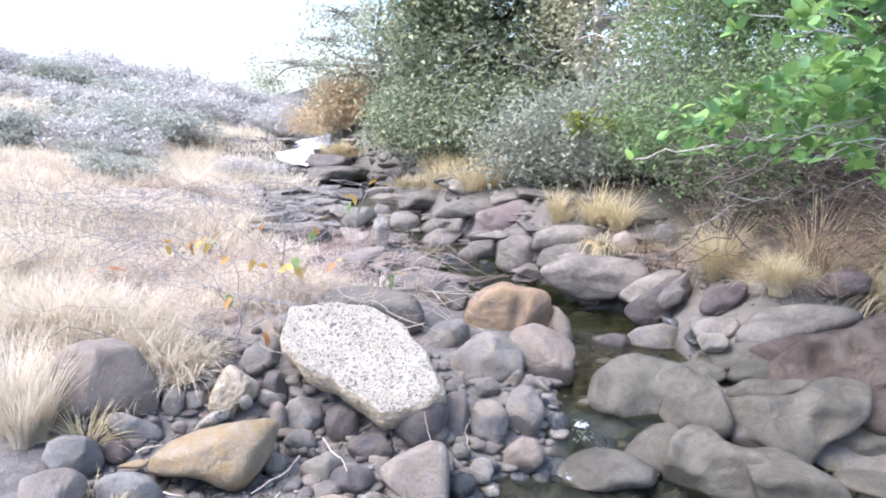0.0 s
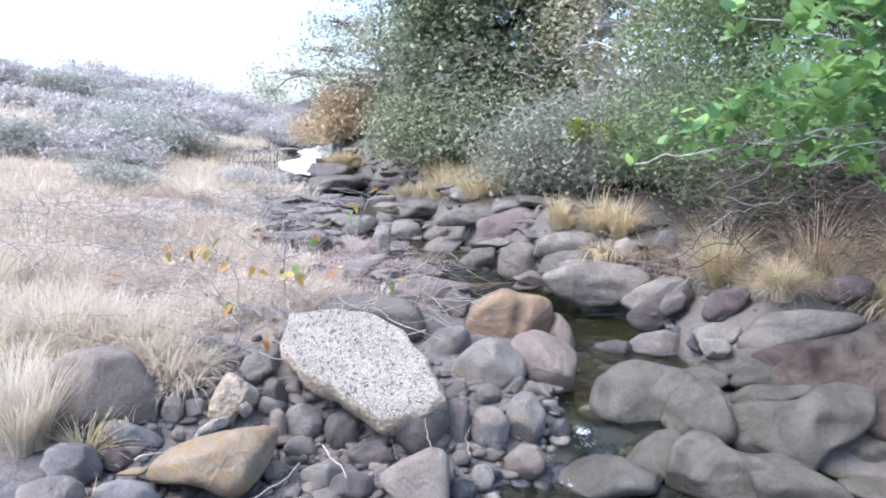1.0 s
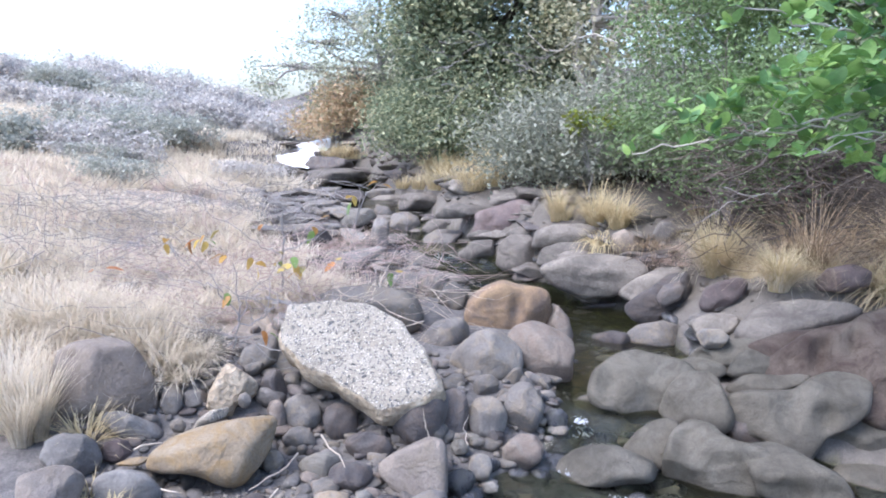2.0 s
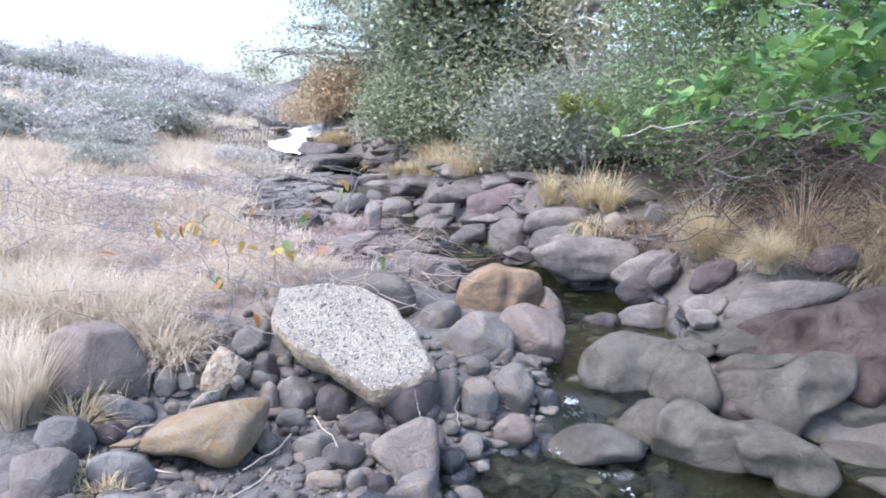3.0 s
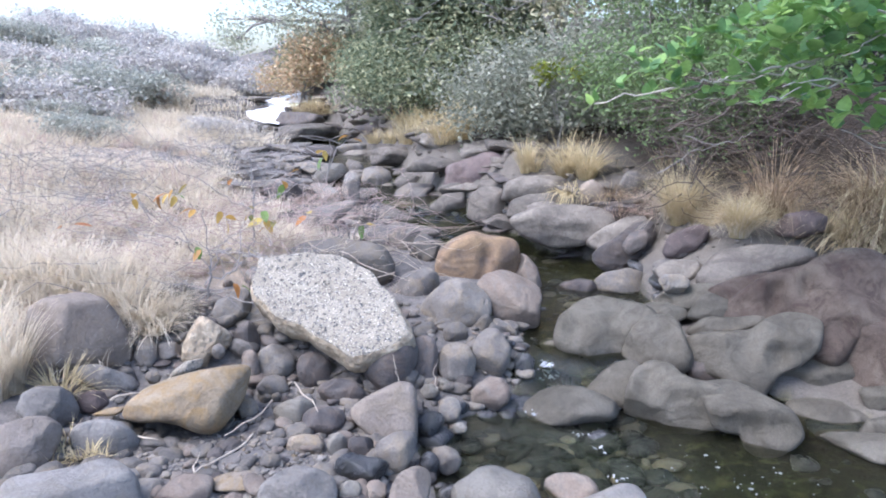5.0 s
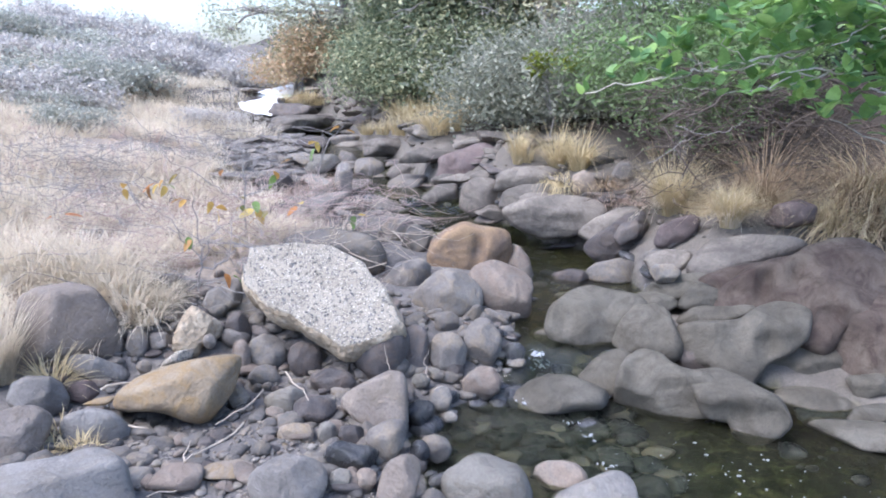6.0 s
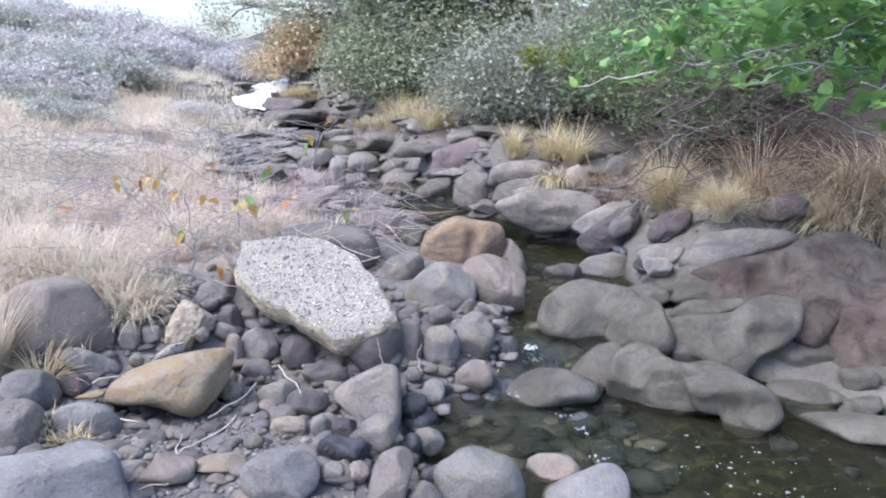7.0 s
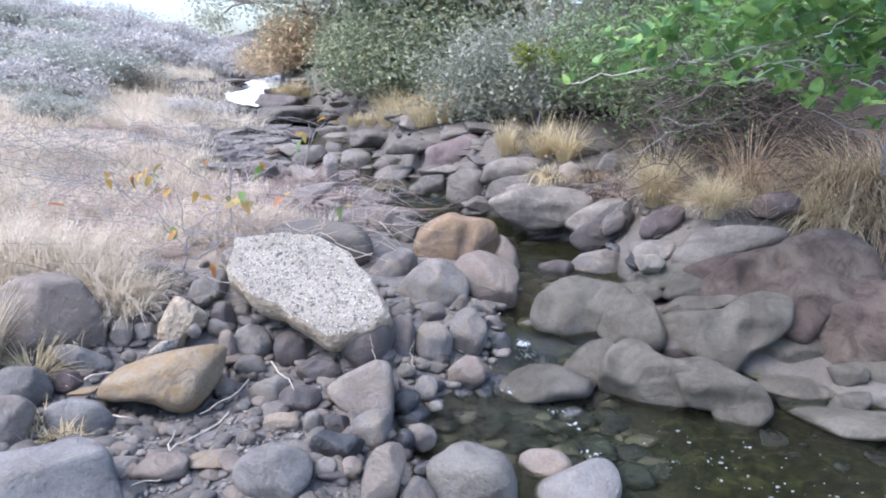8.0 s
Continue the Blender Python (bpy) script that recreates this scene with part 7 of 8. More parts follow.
tree("shrub", 1.2, 7.1, 1.4, [(0, 0, 0.5, 0.75, 0.45), (-0.6, 0.1, 0.4, 0.5, 0.35), (0.6, 0, 0.8, 0.6, 0.4), (0.9, -0.4, 0.45, 0.5, 0.35)], L_GREY, B_GREY, 308, 26000, 0.05, "low grey-green shrub with twiggy stems", "shrub", 4, group="creekside shrubs", bare=30, limb=0.016)
tree("shrub", 2.0, 5.7, 1.3, [(0, 0, 0.55, 0.55, 0.4), (-0.4, 0.2, 0.8, 0.5, 0.3), (0.5, 0, 0.9, 0.6, 0.4)], L_FERN, B_GREY, 309, 18000, 0.04, "fine-leaved green shrub on the bank", "shrub", 4, group="creekside shrubs", bare=20, limb=0.016)
tree("shrub", 1.07, 6.50, 0.91, [(0, 0, 0.70, 0.16, 0.08), (0.15, 0, 0.75, 0.14, 0.07), (-0.12, 0, 0.66, 0.12, 0.06)], L_YELLOWGREEN, B_GREY, 310, 500, 0.05, "sprig of yellow-green leaves in the thicket", "shrub", 1, group="creekside shrubs", limb=0.006, clump=0.05)
tree("shrub", 3.9, 5.6, 2.6, [(0, 0, 1.2, 0.9, 0.8), (0.6, 0.2, 2.0, 0.9, 0.7), (-0.7, 0.3, 1.7, 0.7, 0.6)], L_TREE, B_DARK, 311, 26000, 0.07, "dark leafy shrub on the bank", "shrub", 3, group="creekside shrubs", limb=0.016)
tree("shrub", -2.45, 13.5, 1.0, [(0, 0, 0.55, 0.5, 0.3), (0.5, 0.3, 0.75, 0.5, 0.35), (-0.5, 0.4, 0.5, 0.4, 0.25), (0.1, 0.2, 1.0, 0.5, 0.25)], L_SUNNY, B_GREY, 312, 7000, 0.07, "sunlit orange-brown brush beyond the waterfall", "shrub", 3, group="creekside shrubs", limb=0.016)
tree("shrub", 0.2, 9.3, 1.2, [(0, 0, 0.6, 0.7, 0.5), (-0.7, 0.2, 0.6, 0.5, 0.4), (0.7, 0.1, 0.7, 0.7, 0.5), (-1.1, 0.9, 0.6, 0.5, 0.4)], L_TREE, B_DARK, 313, 26000, 0.06, "dense dark green bush at the foot of the trees", "shrub", 3, group="creekside shrubs", limb=0.016)
tree("shrub", -0.9, 12.0, 1.3, [(0, 0, 0.6, 0.6, 0.45), (0.7, 0.1, 0.7, 0.7, 0.5), (1.6, 0.1, 0.8, 0.8, 0.6)], L_TREE, B_DARK, 314, 16000, 0.07, "olive bush on the bank beside the waterfall", "shrub", 3, group="creekside shrubs", limb=0.016)
tree("shrub", -2.28, 14.2, 1.2, [(0, 0, 0.5, 0.7, 0.4), (0.8, 0.1, 0.6, 0.8, 0.5), (-0.5, 0.3, 0.35, 0.5, 0.3), (1.6, 0, 0.7, 0.8, 0.6)], L_TREE, B_GREY, 316, 16000, 0.07, "olive bush on the bank beside the waterfall", "shrub", 3, group="creekside shrubs", limb=0.016)
HILL = "grey-green scrub bush on the dry hillside, its leaf colour paled for haze"
for i, (hx, hy, hr) in enumerate(((-3.9, 8.0, 0.30), (-3.0, 9.9, 0.32), (-4.8, 9.4, 0.36))):
    tree("bank_shrub", hx, hy, hr * 1.6, [(0, 0, hr * 0.6, hr, hr * 0.5), (hr * 0.9, 0.1, hr * 0.5, hr * 0.7, hr * 0.4), (-hr * 0.9, 0, hr * 0.5, hr * 0.7, hr * 0.4)], L_PURPLE if i % 2 else L_HILLGREEN, B_GREY, 470 + i, 2200, 0.04, "low grey scrub in the dry grass of the bank", "shrub", 3, group="bank scrub", clump=0.06, limb=0.012)
for i, (hx, hy, hr) in enumerate(((-4.35, 16.0, 0.45), (-3.7, 17.5, 0.5), (-5.3, 17.5, 0.55), (-4.6, 19.5, 0.6), (-3.3, 20.5, 0.7))):
    tree("hill_shrub", hx, hy, hr * 1.6, [(0, 0, hr * 0.6, hr, hr * 0.55), (hr * 0.8, 0.2, hr * 0.5, hr * 0.8, hr * 0.45), (-hr * 0.7, 0, hr * 0.75, hr * 0.7, hr * 0.5)], L_PURPLE, B_GREY, 450 + i, 3000, 0.085, HILL, "shrub", 3, group="hillside scrub", clump=0.2 * hr, limb=0.02)
hill_rnd = np.random.RandomState(5)
for i in range(26):
    hy = 9.5 + 22 * hill_rnd.uniform() ** 1.2
    hx = -2.0 - 0.23 * hy - 0.40 * hy * hill_rnd.uniform()
    hr = hill_rnd.uniform(0.35, 0.75) * (0.55 + 0.032 * hy)
    tree("hill_shrub", hx, hy, hr * 1.6, [(0, 0, hr * 0.6, hr, hr * 0.55), (hr * 0.8, 0.2, hr * 0.5, hr * 0.8, hr * 0.45), (-hr * 0.7, 0, hr * 0.75, hr * 0.7, hr * 0.5)], L_PURPLE if i % 3 else L_HILLGREEN, B_GREY, 400 + i, 3600, 0.035 + 0.003 * hy, HILL, "shrub", 3, group="hillside scrub", clump=0.2 * hr, limb=0.02)


# ---- the overhanging broad-leaved shrub ----
ALMOND = group_root("overhanging_shrub", 2.75, 4.1, 0.85, label="overhanging shrub with broad glossy green leaves and pale branches", category="shrub")
ALMOND_LEAVES = [big_leaf_mesh("leaf", 0.125, 0.082, L_ALMOND, 0.18, c) for c in (0.12, 0.3, 0.5)]
leaf_rnd = np.random.RandomState(8)


def branch(points, thick, thin, parent, bark, seed, jitter=0.011):
    """One branch part through a few points, made crooked between them."""
    rnd = np.random.RandomState(seed)
    pts = []
    for a, b in zip(points[:-1], points[1:]):
        a, b = Vector(a), Vector(b)
        for k in range(4):
            pts.append(a.lerp(b, k / 4) + Vector(rnd.normal(size=3)) * jitter * (k > 0))
    pts.append(Vector(points[-1]))
    o = parent.location
    V, F = tube([p - o for p in pts], np.linspace(thick, thin, len(pts)), 6)
    return mesh_object("branch", V, F, bark, parent)


def rosette(x, y, z, n=7, scale=1.0, parent=None, up=42.0):
    """A whorl of leaves at a twig's end."""
    parent = parent or ALMOND
    az0 = leaf_rnd.uniform(0, 360)
    for k in range(n):
        az, el = az0 + k * 360 / n + leaf_rnd.uniform(-25, 25), up + leaf_rnd.uniform(-30, 35)
        put_leaf(ALMOND_LEAVES[leaf_rnd.randint(3)], parent, Vector((x, y, z)) - parent.location + Vector(leaf_rnd.normal(size=3)) * 0.012, az, el, leaf_rnd.uniform(-30, 30), scale * leaf_rnd.uniform(0.7, 1.15))


branch([(2.86, 3.90, 1.82), (1.81, 3.40, 1.60), (1.56, 3.30, 1.54), (1.29, 3.30, 1.49), (1.17, 3.32, 1.45), (0.98, 3.38, 1.42), (0.74, 3.45, 1.37)], 0.0068, 0.0032, ALMOND, B_PALE, 1)
branch([(1.76, 3.45, 1.58), (1.56, 3.35, 1.50), (1.29, 3.30, 1.48), (1.18, 3.25, 1.50), (1.10, 3.20, 1.53)], 0.0056, 0.0021, ALMOND, B_PALE, 2)
branch([(2.34, 3.70, 1.67), (1.81, 3.35, 1.46), (1.65, 3.30, 1.46), (1.48, 3.25, 1.41), (1.39, 3.20, 1.38)], 0.0056, 0.0021, ALMOND, B_PALE, 3)
branch([(2.91, 4.00, 1.63), (2.26, 3.50, 1.49), (1.94, 3.35, 1.47), (1.70, 3.30, 1.48), (1.52, 3.25, 1.45)], 0.0075, 0.0026, ALMOND, B_PALE, 4)
branch([(2.96, 3.90, 1.30), (2.22, 3.40, 1.37), (2.05, 3.30, 1.38), (1.96, 3.25, 1.40)], 0.0066, 0.0032, ALMOND, B_PALE, 5)
branch([(2.45, 3.60, 1.92), (1.96, 3.30, 1.68), (1.74, 3.20, 1.58)], 0.0066, 0.0026, ALMOND, B_PALE, 6)
branch([(1.41, 3.30, 1.52), (1.31, 3.25, 1.57), (1.25, 3.20, 1.63)], 0.0033, 0.0016, ALMOND, B_PALE, 7)
branch([(2.81, 3.80, 1.68), (1.83, 3.30, 1.68), (1.58, 3.20, 1.64)], 0.0075, 0.0026, ALMOND, B_PALE, 8)
branch([(2.39, 3.80, 1.76), (1.60, 3.35, 1.92), (1.41, 3.25, 1.93), (1.26, 3.20, 1.97), (1.04, 3.10, 1.98)], 0.0075, 0.0026, ALMOND, B_PALE, 9)
branch([(2.30, 3.70, 1.99), (1.70, 3.30, 2.01), (1.46, 3.20, 2.04)], 0.0066, 0.0026, ALMOND, B_PALE, 10)
branch([(1.03, 3.36, 1.42), (1.08, 3.30, 1.45), (0.97, 3.28, 1.48)], 0.0028, 0.0016, ALMOND, B_PALE, 11)
branch([(2.78, 4.00, 0.89), (2.18, 3.50, 1.15), (1.83, 3.30, 1.26)], 0.0056, 0.0021, ALMOND, B_PALE, 12)
branch([(2.29, 3.60, 1.72), (1.98, 3.40, 1.53), (1.68, 3.35, 1.42), (1.32, 3.30, 1.37), (1.14, 3.30, 1.40)], 0.0042, 0.0016, ALMOND, B_PALE, 13)
branch([(2.75, 4.1, 0.85), (2.80, 4.00, 1.41), (2.86, 3.90, 1.82)], 0.035, 0.02, ALMOND, B_GREY, 40)
branch([(2.75, 4.1, 0.85), (2.83, 4.05, 1.31), (2.91, 4.00, 1.63)], 0.035, 0.02, ALMOND, B_GREY, 41)
branch([(2.75, 4.1, 0.85), (2.85, 4.00, 1.15), (2.96, 3.90, 1.30)], 0.035, 0.02, ALMOND, B_GREY, 42)
branch([(2.75, 4.1, 0.85), (2.60, 3.85, 1.46), (2.45, 3.60, 1.92)], 0.035, 0.02, ALMOND, B_GREY, 43)
branch([(2.75, 4.1, 0.85), (2.77, 4.05, 0.94), (2.78, 4.00, 0.89)], 0.035, 0.02, ALMOND, B_GREY, 44)
rosette(0.73, 3.45, 1.37, 4, 0.55)
rosette(0.85, 3.20, 1.57, 5, 0.62)
rosette(0.92, 3.22, 1.52, 6, 0.58)
rosette(1.07, 3.20, 1.60, 7, 0.70)
rosette(1.13, 3.22, 1.55, 6, 0.62)
rosette(1.21, 3.20, 1.66, 8, 0.70)
rosette(1.29, 3.20, 1.61, 6, 0.66)
rosette(1.39, 3.22, 1.60, 6, 0.78)
rosette(1.47, 3.20, 1.65, 8, 0.86)
rosette(1.60, 3.20, 1.68, 7, 0.86)
rosette(1.71, 3.25, 1.62, 7, 0.78)
rosette(1.76, 3.22, 1.69, 7, 0.86)
rosette(1.88, 3.25, 1.66, 7, 0.86)
rosette(1.99, 3.30, 1.59, 8, 0.86)
rosette(2.08, 3.30, 1.64, 8, 0.86)
rosette(1.96, 3.30, 1.51, 7, 0.78)
rosette(2.06, 3.30, 1.44, 8, 0.86)
rosette(1.77, 3.25, 1.27, 6, 0.78)
rosette(1.83, 3.30, 1.32, 6, 0.70)
rosette(1.39, 3.20, 1.37, 6, 0.66)
rosette(1.28, 3.25, 1.39, 6, 0.62)
rosette(1.64, 3.30, 1.40, 6, 0.70)
rosette(1.01, 3.30, 1.40, 5, 0.55)
rosette(1.20, 3.28, 1.41, 6, 0.58)
rosette(1.92, 3.30, 1.40, 7, 0.78)
rosette(2.16, 3.35, 1.29, 8, 0.86)
rosette(1.62, 3.25, 1.58, 6, 0.78)
rosette(1.05, 3.28, 1.47, 5, 0.55)
rosette(0.84, 3.35, 1.45, 4, 0.51)
rosette(1.99, 3.25, 1.72, 8, 0.94)
rosette(1.53, 3.28, 1.55, 6, 0.70)
rosette(1.86, 3.30, 1.56, 6, 0.78)
rosette(2.11, 3.30, 1.53, 7, 0.86)
rosette(2.05, 3.40, 1.24, 6, 0.78)
rosette(2.25, 3.50, 1.16, 6, 0.78)
rosette(1.82, 3.20, 1.72, 7, 0.86)
rosette(1.64, 3.20, 1.76, 7, 0.86)
rosette(1.44, 3.20, 1.74, 6, 0.70)
rosette(1.11, 3.20, 1.68, 6, 0.62)
rosette(1.29, 3.20, 1.71, 6, 0.62)
rosette(2.20, 3.30, 1.60, 8, 0.86)
rosette(2.30, 3.40, 1.40, 8, 0.86)
rosette(2.17, 3.30, 1.74, 8, 0.86)
rosette(1.03, 3.10, 1.99, 6, 0.70)
rosette(1.02, 3.10, 1.89, 5, 0.62)
rosette(1.33, 3.20, 1.97, 6, 0.70)
rosette(1.47, 3.20, 1.99, 7, 0.78)
rosette(1.63, 3.25, 2.01, 8, 0.86)
rosette(1.44, 3.25, 1.86, 6, 0.70)
rosette(1.65, 3.30, 1.88, 7, 0.78)
rosette(1.29, 3.20, 1.92, 5, 0.62)
rosette(1.76, 3.30, 1.94, 7, 0.78)
rosette(1.78, 3.30, 1.78, 8, 0.86)
rosette(1.49, 3.20, 2.05, 7, 0.78)
rosette(1.64, 3.20, 2.08, 7, 0.78)

whorl_rnd = np.random.RandomState(77)
for k in range(46):
    wx = whorl_rnd.uniform(1.0, 2.45)
    wz = whorl_rnd.uniform(1.38 if wx < 1.6 else 1.26, 1.55 + 0.36 * (wx - 0.9))
    rosette(wx, whorl_rnd.uniform(3.22, 3.6), wz, 6, whorl_rnd.uniform(0.58, 0.82))


def leaf_fill(n, seed, lo, hi):
    """The smaller leaves behind the whorls, too many to count, joined."""
    rnd = np.random.RandomState(seed)
    src = np.array([v.co[:] for v in ALMOND_LEAVES[1].vertices])
    quads = np.array([list(q.vertices) for q in ALMOND_LEAVES[1].polygons])
    V, F = [], []
    for k in range(n):
        u = rnd.uniform(0, 1, 3)
        c = np.array(lo) + (np.array(hi) - np.array(lo)) * u
        if c[2] < 1.32 + 0.35 * max(0.0, 1.7 - c[0]):
            c[2] += 0.3
        R = np.array(Euler((radians(rnd.uniform(-30, 30)), radians(-rnd.uniform(0, 70)), rnd.uniform(0, 6.28))).to_matrix())
        V.append(src * rnd.uniform(0.45, 0.85) @ R.T + c - np.array(ALMOND.location))
        F.append(quads + len(src) * k)
    return tagged(fast_mesh("foliage", np.vstack(V), np.vstack(F), L_ALMOND_FILL, ALMOND), kind="stuff")


leaf_fill(420, 5, (1.5, 3.35, 1.35), (2.6, 4.1, 2.1))

# ---- dead twigs under the shrub ----
def twig_tangle(x, y, z, sx, sy, sz, n, seed, bark, label, thick=0.0035):
    rnd = np.random.RandomState(seed)
    tubes = []
    for _ in range(n):
        a = Vector(rnd.uniform(-0.5, 0.5, 3) * [sx, sy, sz])
        d = Vector((rnd.normal(), 0.5 * rnd.normal(), 0.35 * rnd.normal() - 0.05))
        L = rnd.uniform(0.15, 0.45) * max(sx, sz)
        tubes.append(tube(crooked(a, a + d.normalized() * L, rnd, 0.14, 6, 0.05), np.linspace(thick, thick * 0.3, 6) * rnd.uniform(0.4, 1.3), 4))
    V, F = joined(tubes)
    ob = mesh_object("dead_twigs", V, F, bark)
    ob.location = (x, y, z)
    return tagged(ob, label, "twigs", kind="stuff")


# Dark bark on these grey twigs puts the shrub's shade into their colour.
twig_tangle(2.25, 5.0, 1.15, 1.4, 0.5, 0.5, 110, 1, B_DARK, "tangle of dead grey twigs darkened for the shade under the shrub")
twig_tangle(2.15, 4.6, 0.95, 1.2, 0.5, 0.6, 90, 2, B_DARK, "tangle of dead twigs darkened for the shade under the shrub")
# Denser mass added to darken the hollow; its dark colour stands for shadow.
twig_tangle(2.3, 5.1, 1.15, 1.6, 0.7, 0.7, 260, 11, B_DARK, "dense dead twigs darkened for the shadowed hollow under the shrub", 0.006)
twig_tangle(1.5, 5.0, 1.1, 0.7, 0.4, 0.35, 30, 3, B_DARK, "tangle of dead grey twigs darkened for the shade under the shrub", 0.003)
twig_tangle(1.6, 7.0, 1.1, 1.6, 0.5, 0.7, 90, 4, B_GREY, "bare grey twigs of the thicket", 0.007)
twig_tangle(2.6, 8.0, 2.4, 2.4, 0.6, 1.6, 90, 5, B_PALE, "bare pale twigs of the thicket", 0.009)
twig_tangle(0.3, 9.0, 2.0, 1.4, 0.6, 1.2, 60, 6, B_GREY, "bare grey twigs of the thicket", 0.008)
twig_tangle(-1.55, 4.2, 0.55, 1.5, 1.0, 0.4, 260, 9, B_PINK, "fine reddish dry stems on the gravel bank", 0.002)
twig_tangle(-0.75, 4.9, 0.55, 1.3, 0.9, 0.35, 220, 10, B_PINK, "fine reddish dry stems on the gravel bank", 0.002)
twig_tangle(-3.0, 5.7, 0.78, 1.3, 0.9, 0.34, 240, 12, B_GREY, "grey leafless scrub among the dry grass of the bank", 0.003)
twig_tangle(-2.5, 4.7, 0.62, 1.1, 0.7, 0.28, 180, 13, B_GREY, "grey leafless scrub among the dry grass of the bank", 0.003)
twig_tangle(-1.9, 6.6, 0.80, 1.3, 0.8, 0.30, 180, 14, B_GREY, "grey leafless scrub among the dry grass of the bank", 0.003)
twig_tangle(-1.4, 3.9, 0.45, 1.4, 0.9, 0.3, 110, 7, B_GREY, "thin dry twigs among the grass of the gravel bank", 0.003)
twig_tangle(-0.7, 4.4, 0.42, 1.2, 0.8, 0.25, 80, 8, B_STRAW, "thin dry twigs among the grass of the gravel bank", 0.003)

branch([(1.43, 4.20, 1.16), (1.60, 4.20, 1.11), (1.74, 4.20, 1.13), (1.82, 4.20, 1.19)], 0.0035, 0.0015, ALMOND, B_GREY, 135)
branch([(1.31, 4.30, 0.93), (1.50, 4.30, 1.06), (1.67, 4.30, 1.10)], 0.003, 0.0015, ALMOND, B_GREY, 136)


# ---- seedlings with autumn leaves on the gravel bank ----
AUTUMN_LEAVES = [big_leaf_mesh("leaf", 0.085, 0.045, L_AUTUMN, 0.2, c) for c in (0.1, 0.35, 0.6)]


def autumn(x, y, z, parent, n=1, scale=1.0):
    for _ in range(n):
        put_leaf(AUTUMN_LEAVES[leaf_rnd.randint(3)], parent, Vector((x, y, z)) - parent.location + Vector(leaf_rnd.normal(size=3)) * 0.015, leaf_rnd.uniform(0, 360), leaf_rnd.uniform(-70, 10), leaf_rnd.uniform(-40, 40), scale * leaf_rnd.uniform(0.6, 1.0))


SEEDLING_A = group_root("seedling", -1.19, 3.55, 0.37, label="leggy seedling with a few orange and green leaves", category="shrub", group="seedlings")
branch([(-1.19, 3.55, 0.37), (-1.14, 3.50, 0.56), (-1.15, 3.50, 0.67), (-1.15, 3.50, 0.87)], 0.0052, 0.0021, SEEDLING_A, B_GREY, 101)
branch([(-1.14, 3.50, 0.56), (-1.24, 3.50, 0.69), (-1.33, 3.50, 0.72), (-1.49, 3.55, 0.72), (-1.68, 3.60, 0.77)], 0.0039, 0.0014, SEEDLING_A, B_GREY, 102)
branch([(-1.19, 3.55, 0.46), (-1.01, 3.50, 0.55), (-0.94, 3.50, 0.62), (-0.92, 3.50, 0.69)], 0.0046, 0.0021, SEEDLING_A, B_GREY, 103)
branch([(-1.15, 3.50, 0.53), (-1.09, 3.50, 0.67), (-0.97, 3.50, 0.77)], 0.0033, 0.0014, SEEDLING_A, B_GREY, 104)
branch([(-1.19, 3.55, 0.43), (-1.31, 3.50, 0.47), (-1.45, 3.50, 0.52)], 0.0026, 0.0014, SEEDLING_A, B_GREY, 105)
branch([(-1.21, 3.50, 0.67), (-1.34, 3.50, 0.82), (-1.46, 3.50, 0.90)], 0.0026, 0.0014, SEEDLING_A, B_GREY, 106)
autumn(-1.88, 3.60, 0.77, SEEDLING_A, 2, 1.1)
autumn(-1.47, 3.50, 0.92, SEEDLING_A, 1, 1)
autumn(-1.48, 3.50, 0.91, SEEDLING_A, 1, 1.0)
autumn(-1.29, 3.50, 0.94, SEEDLING_A, 3, 1)
autumn(-1.35, 3.50, 0.92, SEEDLING_A, 2, 0.9)
autumn(-1.18, 3.50, 0.98, SEEDLING_A, 1, 0.8)
autumn(-1.17, 3.50, 0.86, SEEDLING_A, 2, 0.8)
autumn(-1.16, 3.50, 0.67, SEEDLING_A, 2, 1)
autumn(-1.06, 3.50, 0.83, SEEDLING_A, 3, 1)
autumn(-1.00, 3.50, 0.49, SEEDLING_A, 2, 0.9)
autumn(-1.29, 3.50, 0.95, SEEDLING_A, 2, 1)
SEEDLING_B = group_root("seedling", -1.20, 4.60, 0.34, label="leggy grey seedling with yellow and orange leaves", category="shrub", group="seedlings")
branch([(-1.20, 4.60, 0.34), (-1.19, 4.60, 0.68), (-1.19, 4.60, 0.86), (-1.20, 4.60, 1.06)], 0.0078, 0.0028, SEEDLING_B, B_GREY, 111)
branch([(-1.19, 4.60, 0.68), (-1.07, 4.60, 0.73), (-0.88, 4.55, 0.84)], 0.0052, 0.0021, SEEDLING_B, B_GREY, 112)
branch([(-1.21, 4.60, 0.66), (-1.33, 4.60, 0.70), (-1.46, 4.60, 0.81), (-1.81, 4.70, 1.00)], 0.0052, 0.0021, SEEDLING_B, B_GREY, 113)
branch([(-1.19, 4.60, 0.85), (-1.23, 4.60, 0.97), (-1.25, 4.60, 1.01)], 0.0033, 0.0014, SEEDLING_B, B_GREY, 114)
branch([(-1.18, 4.60, 0.72), (-1.11, 4.60, 0.90), (-1.02, 4.60, 1.01)], 0.0033, 0.0014, SEEDLING_B, B_GREY, 115)
autumn(-1.06, 4.40, 0.66, SEEDLING_B, 3, 1.3)
autumn(-1.03, 4.40, 0.60, SEEDLING_B, 2, 1.3)
autumn(-0.81, 4.50, 0.64, SEEDLING_B, 2, 1.1)
autumn(-0.98, 4.60, 0.85, SEEDLING_B, 2, 1.1)
autumn(-0.88, 4.60, 0.89, SEEDLING_B, 1, 1.1)
autumn(-1.31, 4.60, 0.88, SEEDLING_B, 2, 1)
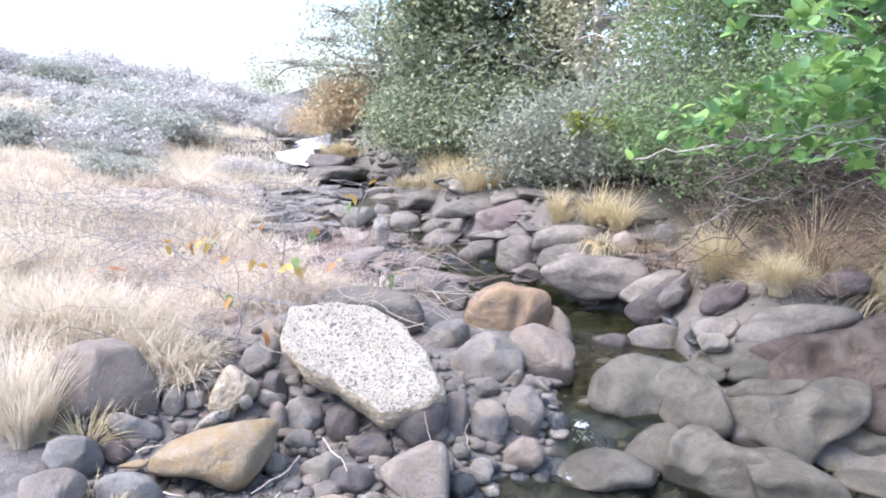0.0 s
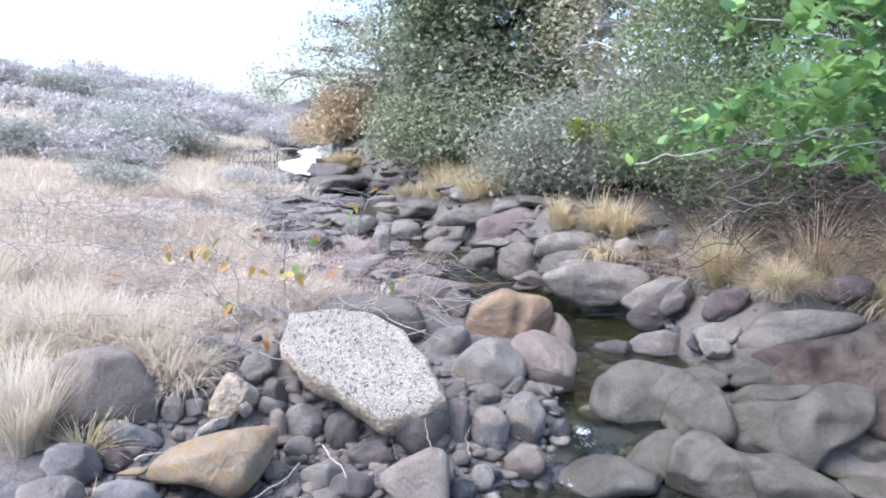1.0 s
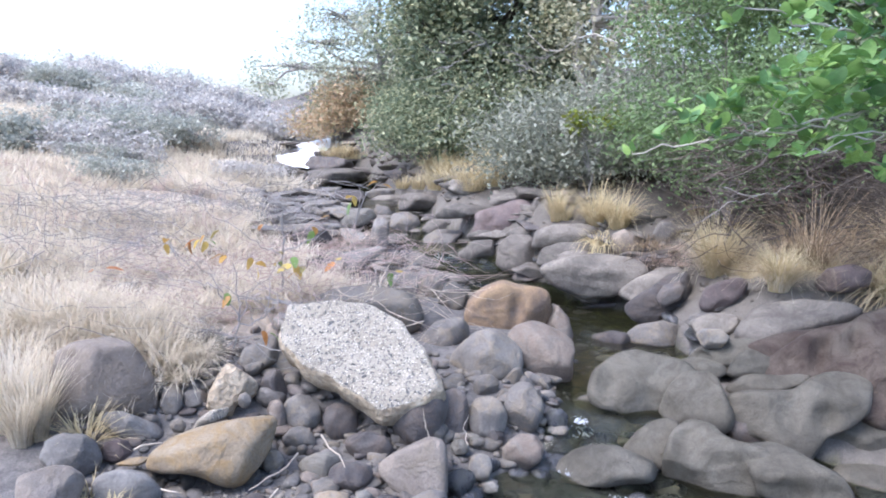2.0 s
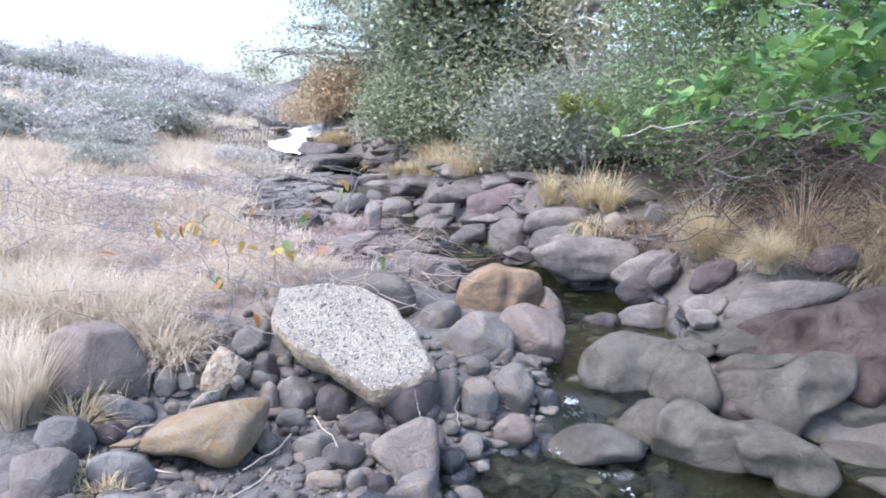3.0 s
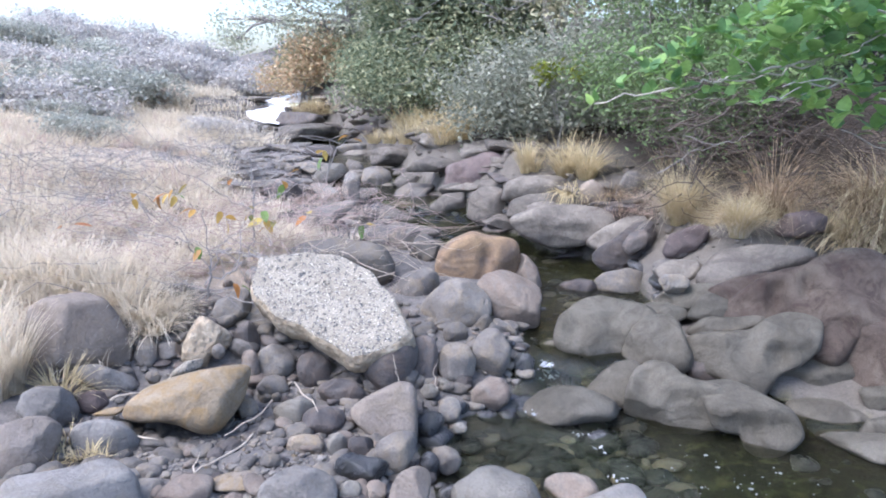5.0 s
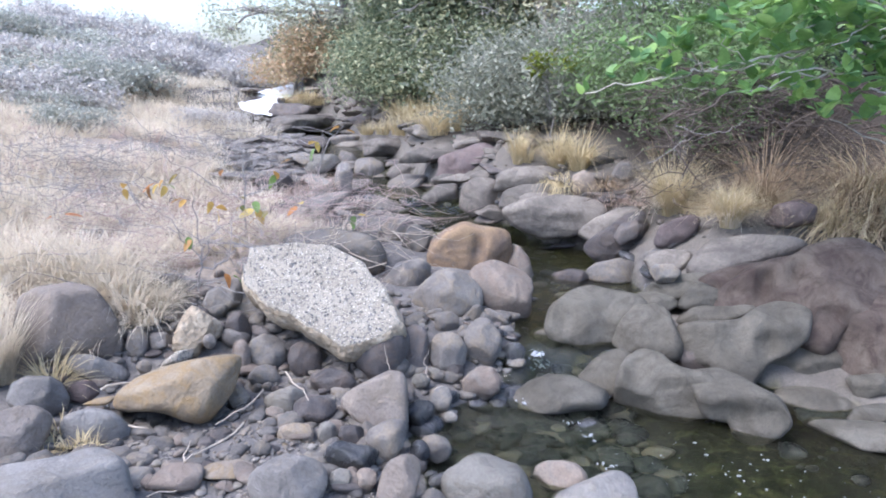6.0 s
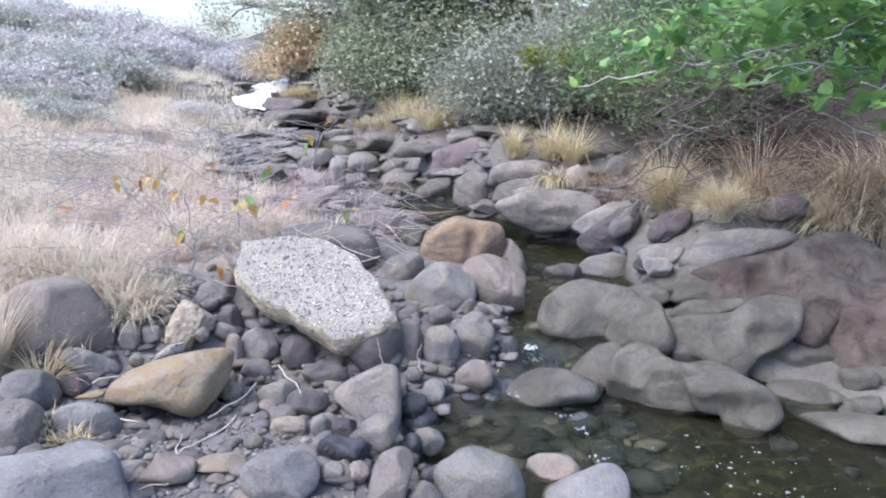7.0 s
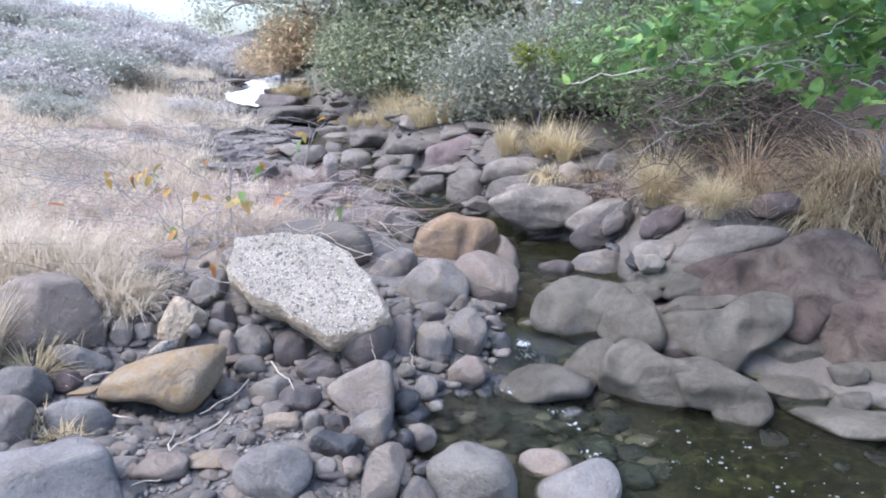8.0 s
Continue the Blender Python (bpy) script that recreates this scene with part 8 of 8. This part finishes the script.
autumn(-1.21, 4.50, 0.68, SEEDLING_B, 2, 1.1)
autumn(-1.18, 4.50, 0.65, SEEDLING_B, 2, 1.1)
SEEDLING_C = group_root("seedling", -0.58, 4.70, 0.25, label="small seedling of pale upright twigs with one orange leaf", category="shrub", group="seedlings")
branch([(-0.58, 4.70, 0.25), (-0.63, 4.70, 0.40), (-0.68, 4.65, 0.54)], 0.008, 0.004, SEEDLING_C, B_GREY, 121)
branch([(-0.58, 4.70, 0.25), (-0.59, 4.70, 0.40), (-0.60, 4.65, 0.56)], 0.008, 0.004, SEEDLING_C, B_GREY, 122)
branch([(-0.58, 4.70, 0.25), (-0.56, 4.70, 0.40), (-0.54, 4.65, 0.58)], 0.008, 0.004, SEEDLING_C, B_GREY, 123)
branch([(-0.58, 4.70, 0.25), (-0.53, 4.70, 0.40), (-0.47, 4.65, 0.52)], 0.008, 0.004, SEEDLING_C, B_GREY, 124)
branch([(-0.58, 4.70, 0.25), (-0.61, 4.70, 0.40), (-0.64, 4.65, 0.47)], 0.008, 0.004, SEEDLING_C, B_GREY, 125)
autumn(-0.50, 4.65, 0.55, SEEDLING_C, 2, 1.2)
SEEDLING_D = group_root("seedling", -1.11, 7.00, 0.42, label="bent pale twig with yellow leaves among the rocks", category="shrub", group="seedlings")
branch([(-1.11, 7.00, 0.42), (-0.97, 7.00, 0.83), (-0.83, 7.00, 0.94)], 0.0078, 0.0028, SEEDLING_D, B_GREY, 131)
branch([(-1.11, 7.00, 0.42), (-1.03, 7.00, 0.79), (-1.03, 7.00, 0.90)], 0.0065, 0.0028, SEEDLING_D, B_GREY, 132)
autumn(-1.09, 6.90, 0.78, SEEDLING_D, 3, 1.8)
autumn(-0.85, 7.00, 0.93, SEEDLING_D, 2, 1.6)


# ---- sticks, litter and foam ----
def stick(points, thick, seed, bark=None, label="thin pale dry stick lying on the gravel"):
    rnd = np.random.RandomState(seed)
    pts = []
    for a, b in zip(points[:-1], points[1:]):
        a, b = Vector(a), Vector(b)
        for k in range(3):
            pts.append(a.lerp(b, k / 3) + Vector(rnd.normal(size=3)) * 0.006 * (k > 0))
    pts.append(Vector(points[-1]))
    V, F = tube([p - pts[0] for p in pts], np.linspace(thick, thick * 0.5, len(pts)), 5)
    ob = mesh_object("stick", V, F, bark or B_STRAW)
    ob.location = pts[0]
    return tagged(ob, label, "stick", "sticks")


stick([(-0.717, 2.890, 0.130), (-0.753, 2.697, 0.137), (-0.819, 2.537, 0.151)], 0.005, 1)
stick([(-0.715, 2.552, 0.149), (-0.787, 2.328, 0.166), (-0.833, 2.230, 0.172)], 0.005, 2)
stick([(-0.833, 2.230, 0.172), (-0.859, 2.368, 0.174)], 0.004, 3)
stick([(-0.812, 2.153, 0.128), (-0.902, 2.062, 0.146)], 0.004, 4)
stick([(-0.161, 2.818, 0.242), (-0.182, 2.954, 0.250), (-0.199, 3.028, 0.287)], 0.0015, 5)
stick([(-0.000, 2.891, 0.183), (-0.022, 3.015, 0.196), (0.003, 3.088, 0.235)], 0.002, 6)
stick([(-1.110, 2.447, 0.196), (-1.025, 2.415, 0.200)], 0.004, 7)
stick([(-1.286, 2.625, 0.257), (-1.197, 2.701, 0.251)], 0.006, 8)
stick([(-0.623, 2.923, 0.199), (-0.524, 2.720, 0.217), (-0.469, 2.596, 0.221)], 0.004, 9)

dry_leaf = mesh_object("dry_leaf", *rock_points((0.15, 0.06, 0.03), 71, 8, 10.0, 0.14, 3), M_YELLOW)
dry_leaf.matrix_world = pose(-1.321, 2.681, 0.180, 0, -10, -6)
tagged(dry_leaf, "curled yellow dry leaf sheath beside an ochre stone", "dry leaf")

tuft(-1.396, 2.427, 0.10, 0.03, 24, G_GOLD, 500, "scrap of orange-brown dead grass between stones", spread=1.5, droop=0.3, z=0.140)
tuft(-1.310, 2.397, 0.10, 0.03, 24, G_GOLD, 501, "scrap of orange-brown dead grass between stones", spread=1.5, droop=0.3, z=0.140)
tuft(-1.409, 2.514, 0.10, 0.03, 24, G_GOLD, 502, "scrap of orange-brown dead grass between stones", spread=1.5, droop=0.3, z=0.140)
tuft(-1.242, 2.404, 0.10, 0.03, 24, G_GOLD, 503, "scrap of orange-brown dead grass between stones", spread=1.5, droop=0.3, z=0.140)
tuft(-1.385, 2.366, 0.10, 0.03, 24, G_GOLD, 504, "scrap of orange-brown dead grass between stones", spread=1.5, droop=0.3, z=0.140)
tuft(-1.293, 2.425, 0.10, 0.03, 24, G_GOLD, 505, "scrap of orange-brown dead grass between stones", spread=1.5, droop=0.3, z=0.140)


def bubbles(n, seed):
    """White flecks of froth floating on the pool."""
    rnd = np.random.RandomState(seed)
    D, F0 = unit_sphere(1)
    V, F = [], []
    for k in range(n):
        t = rnd.uniform(0, 1)
        x, y, s = 0.85 + 0.75 * t + 0.12 * rnd.normal(), 2.50 - 0.38 * t + 0.13 * rnd.normal(), 0.002 + 0.006 * rnd.uniform() ** 3
        F.append(F0 + len(D) * k)
        V.append(D * [s * rnd.uniform(0.8, 1.8), s, s * 0.35] + [x, y, 0.004])
    ob = fast_mesh("froth", np.vstack(V), np.vstack(F), M_FOAM)
    return tagged(ob, "white flecks of froth floating on the pool", "froth", kind="stuff")


bubbles(90, 3)
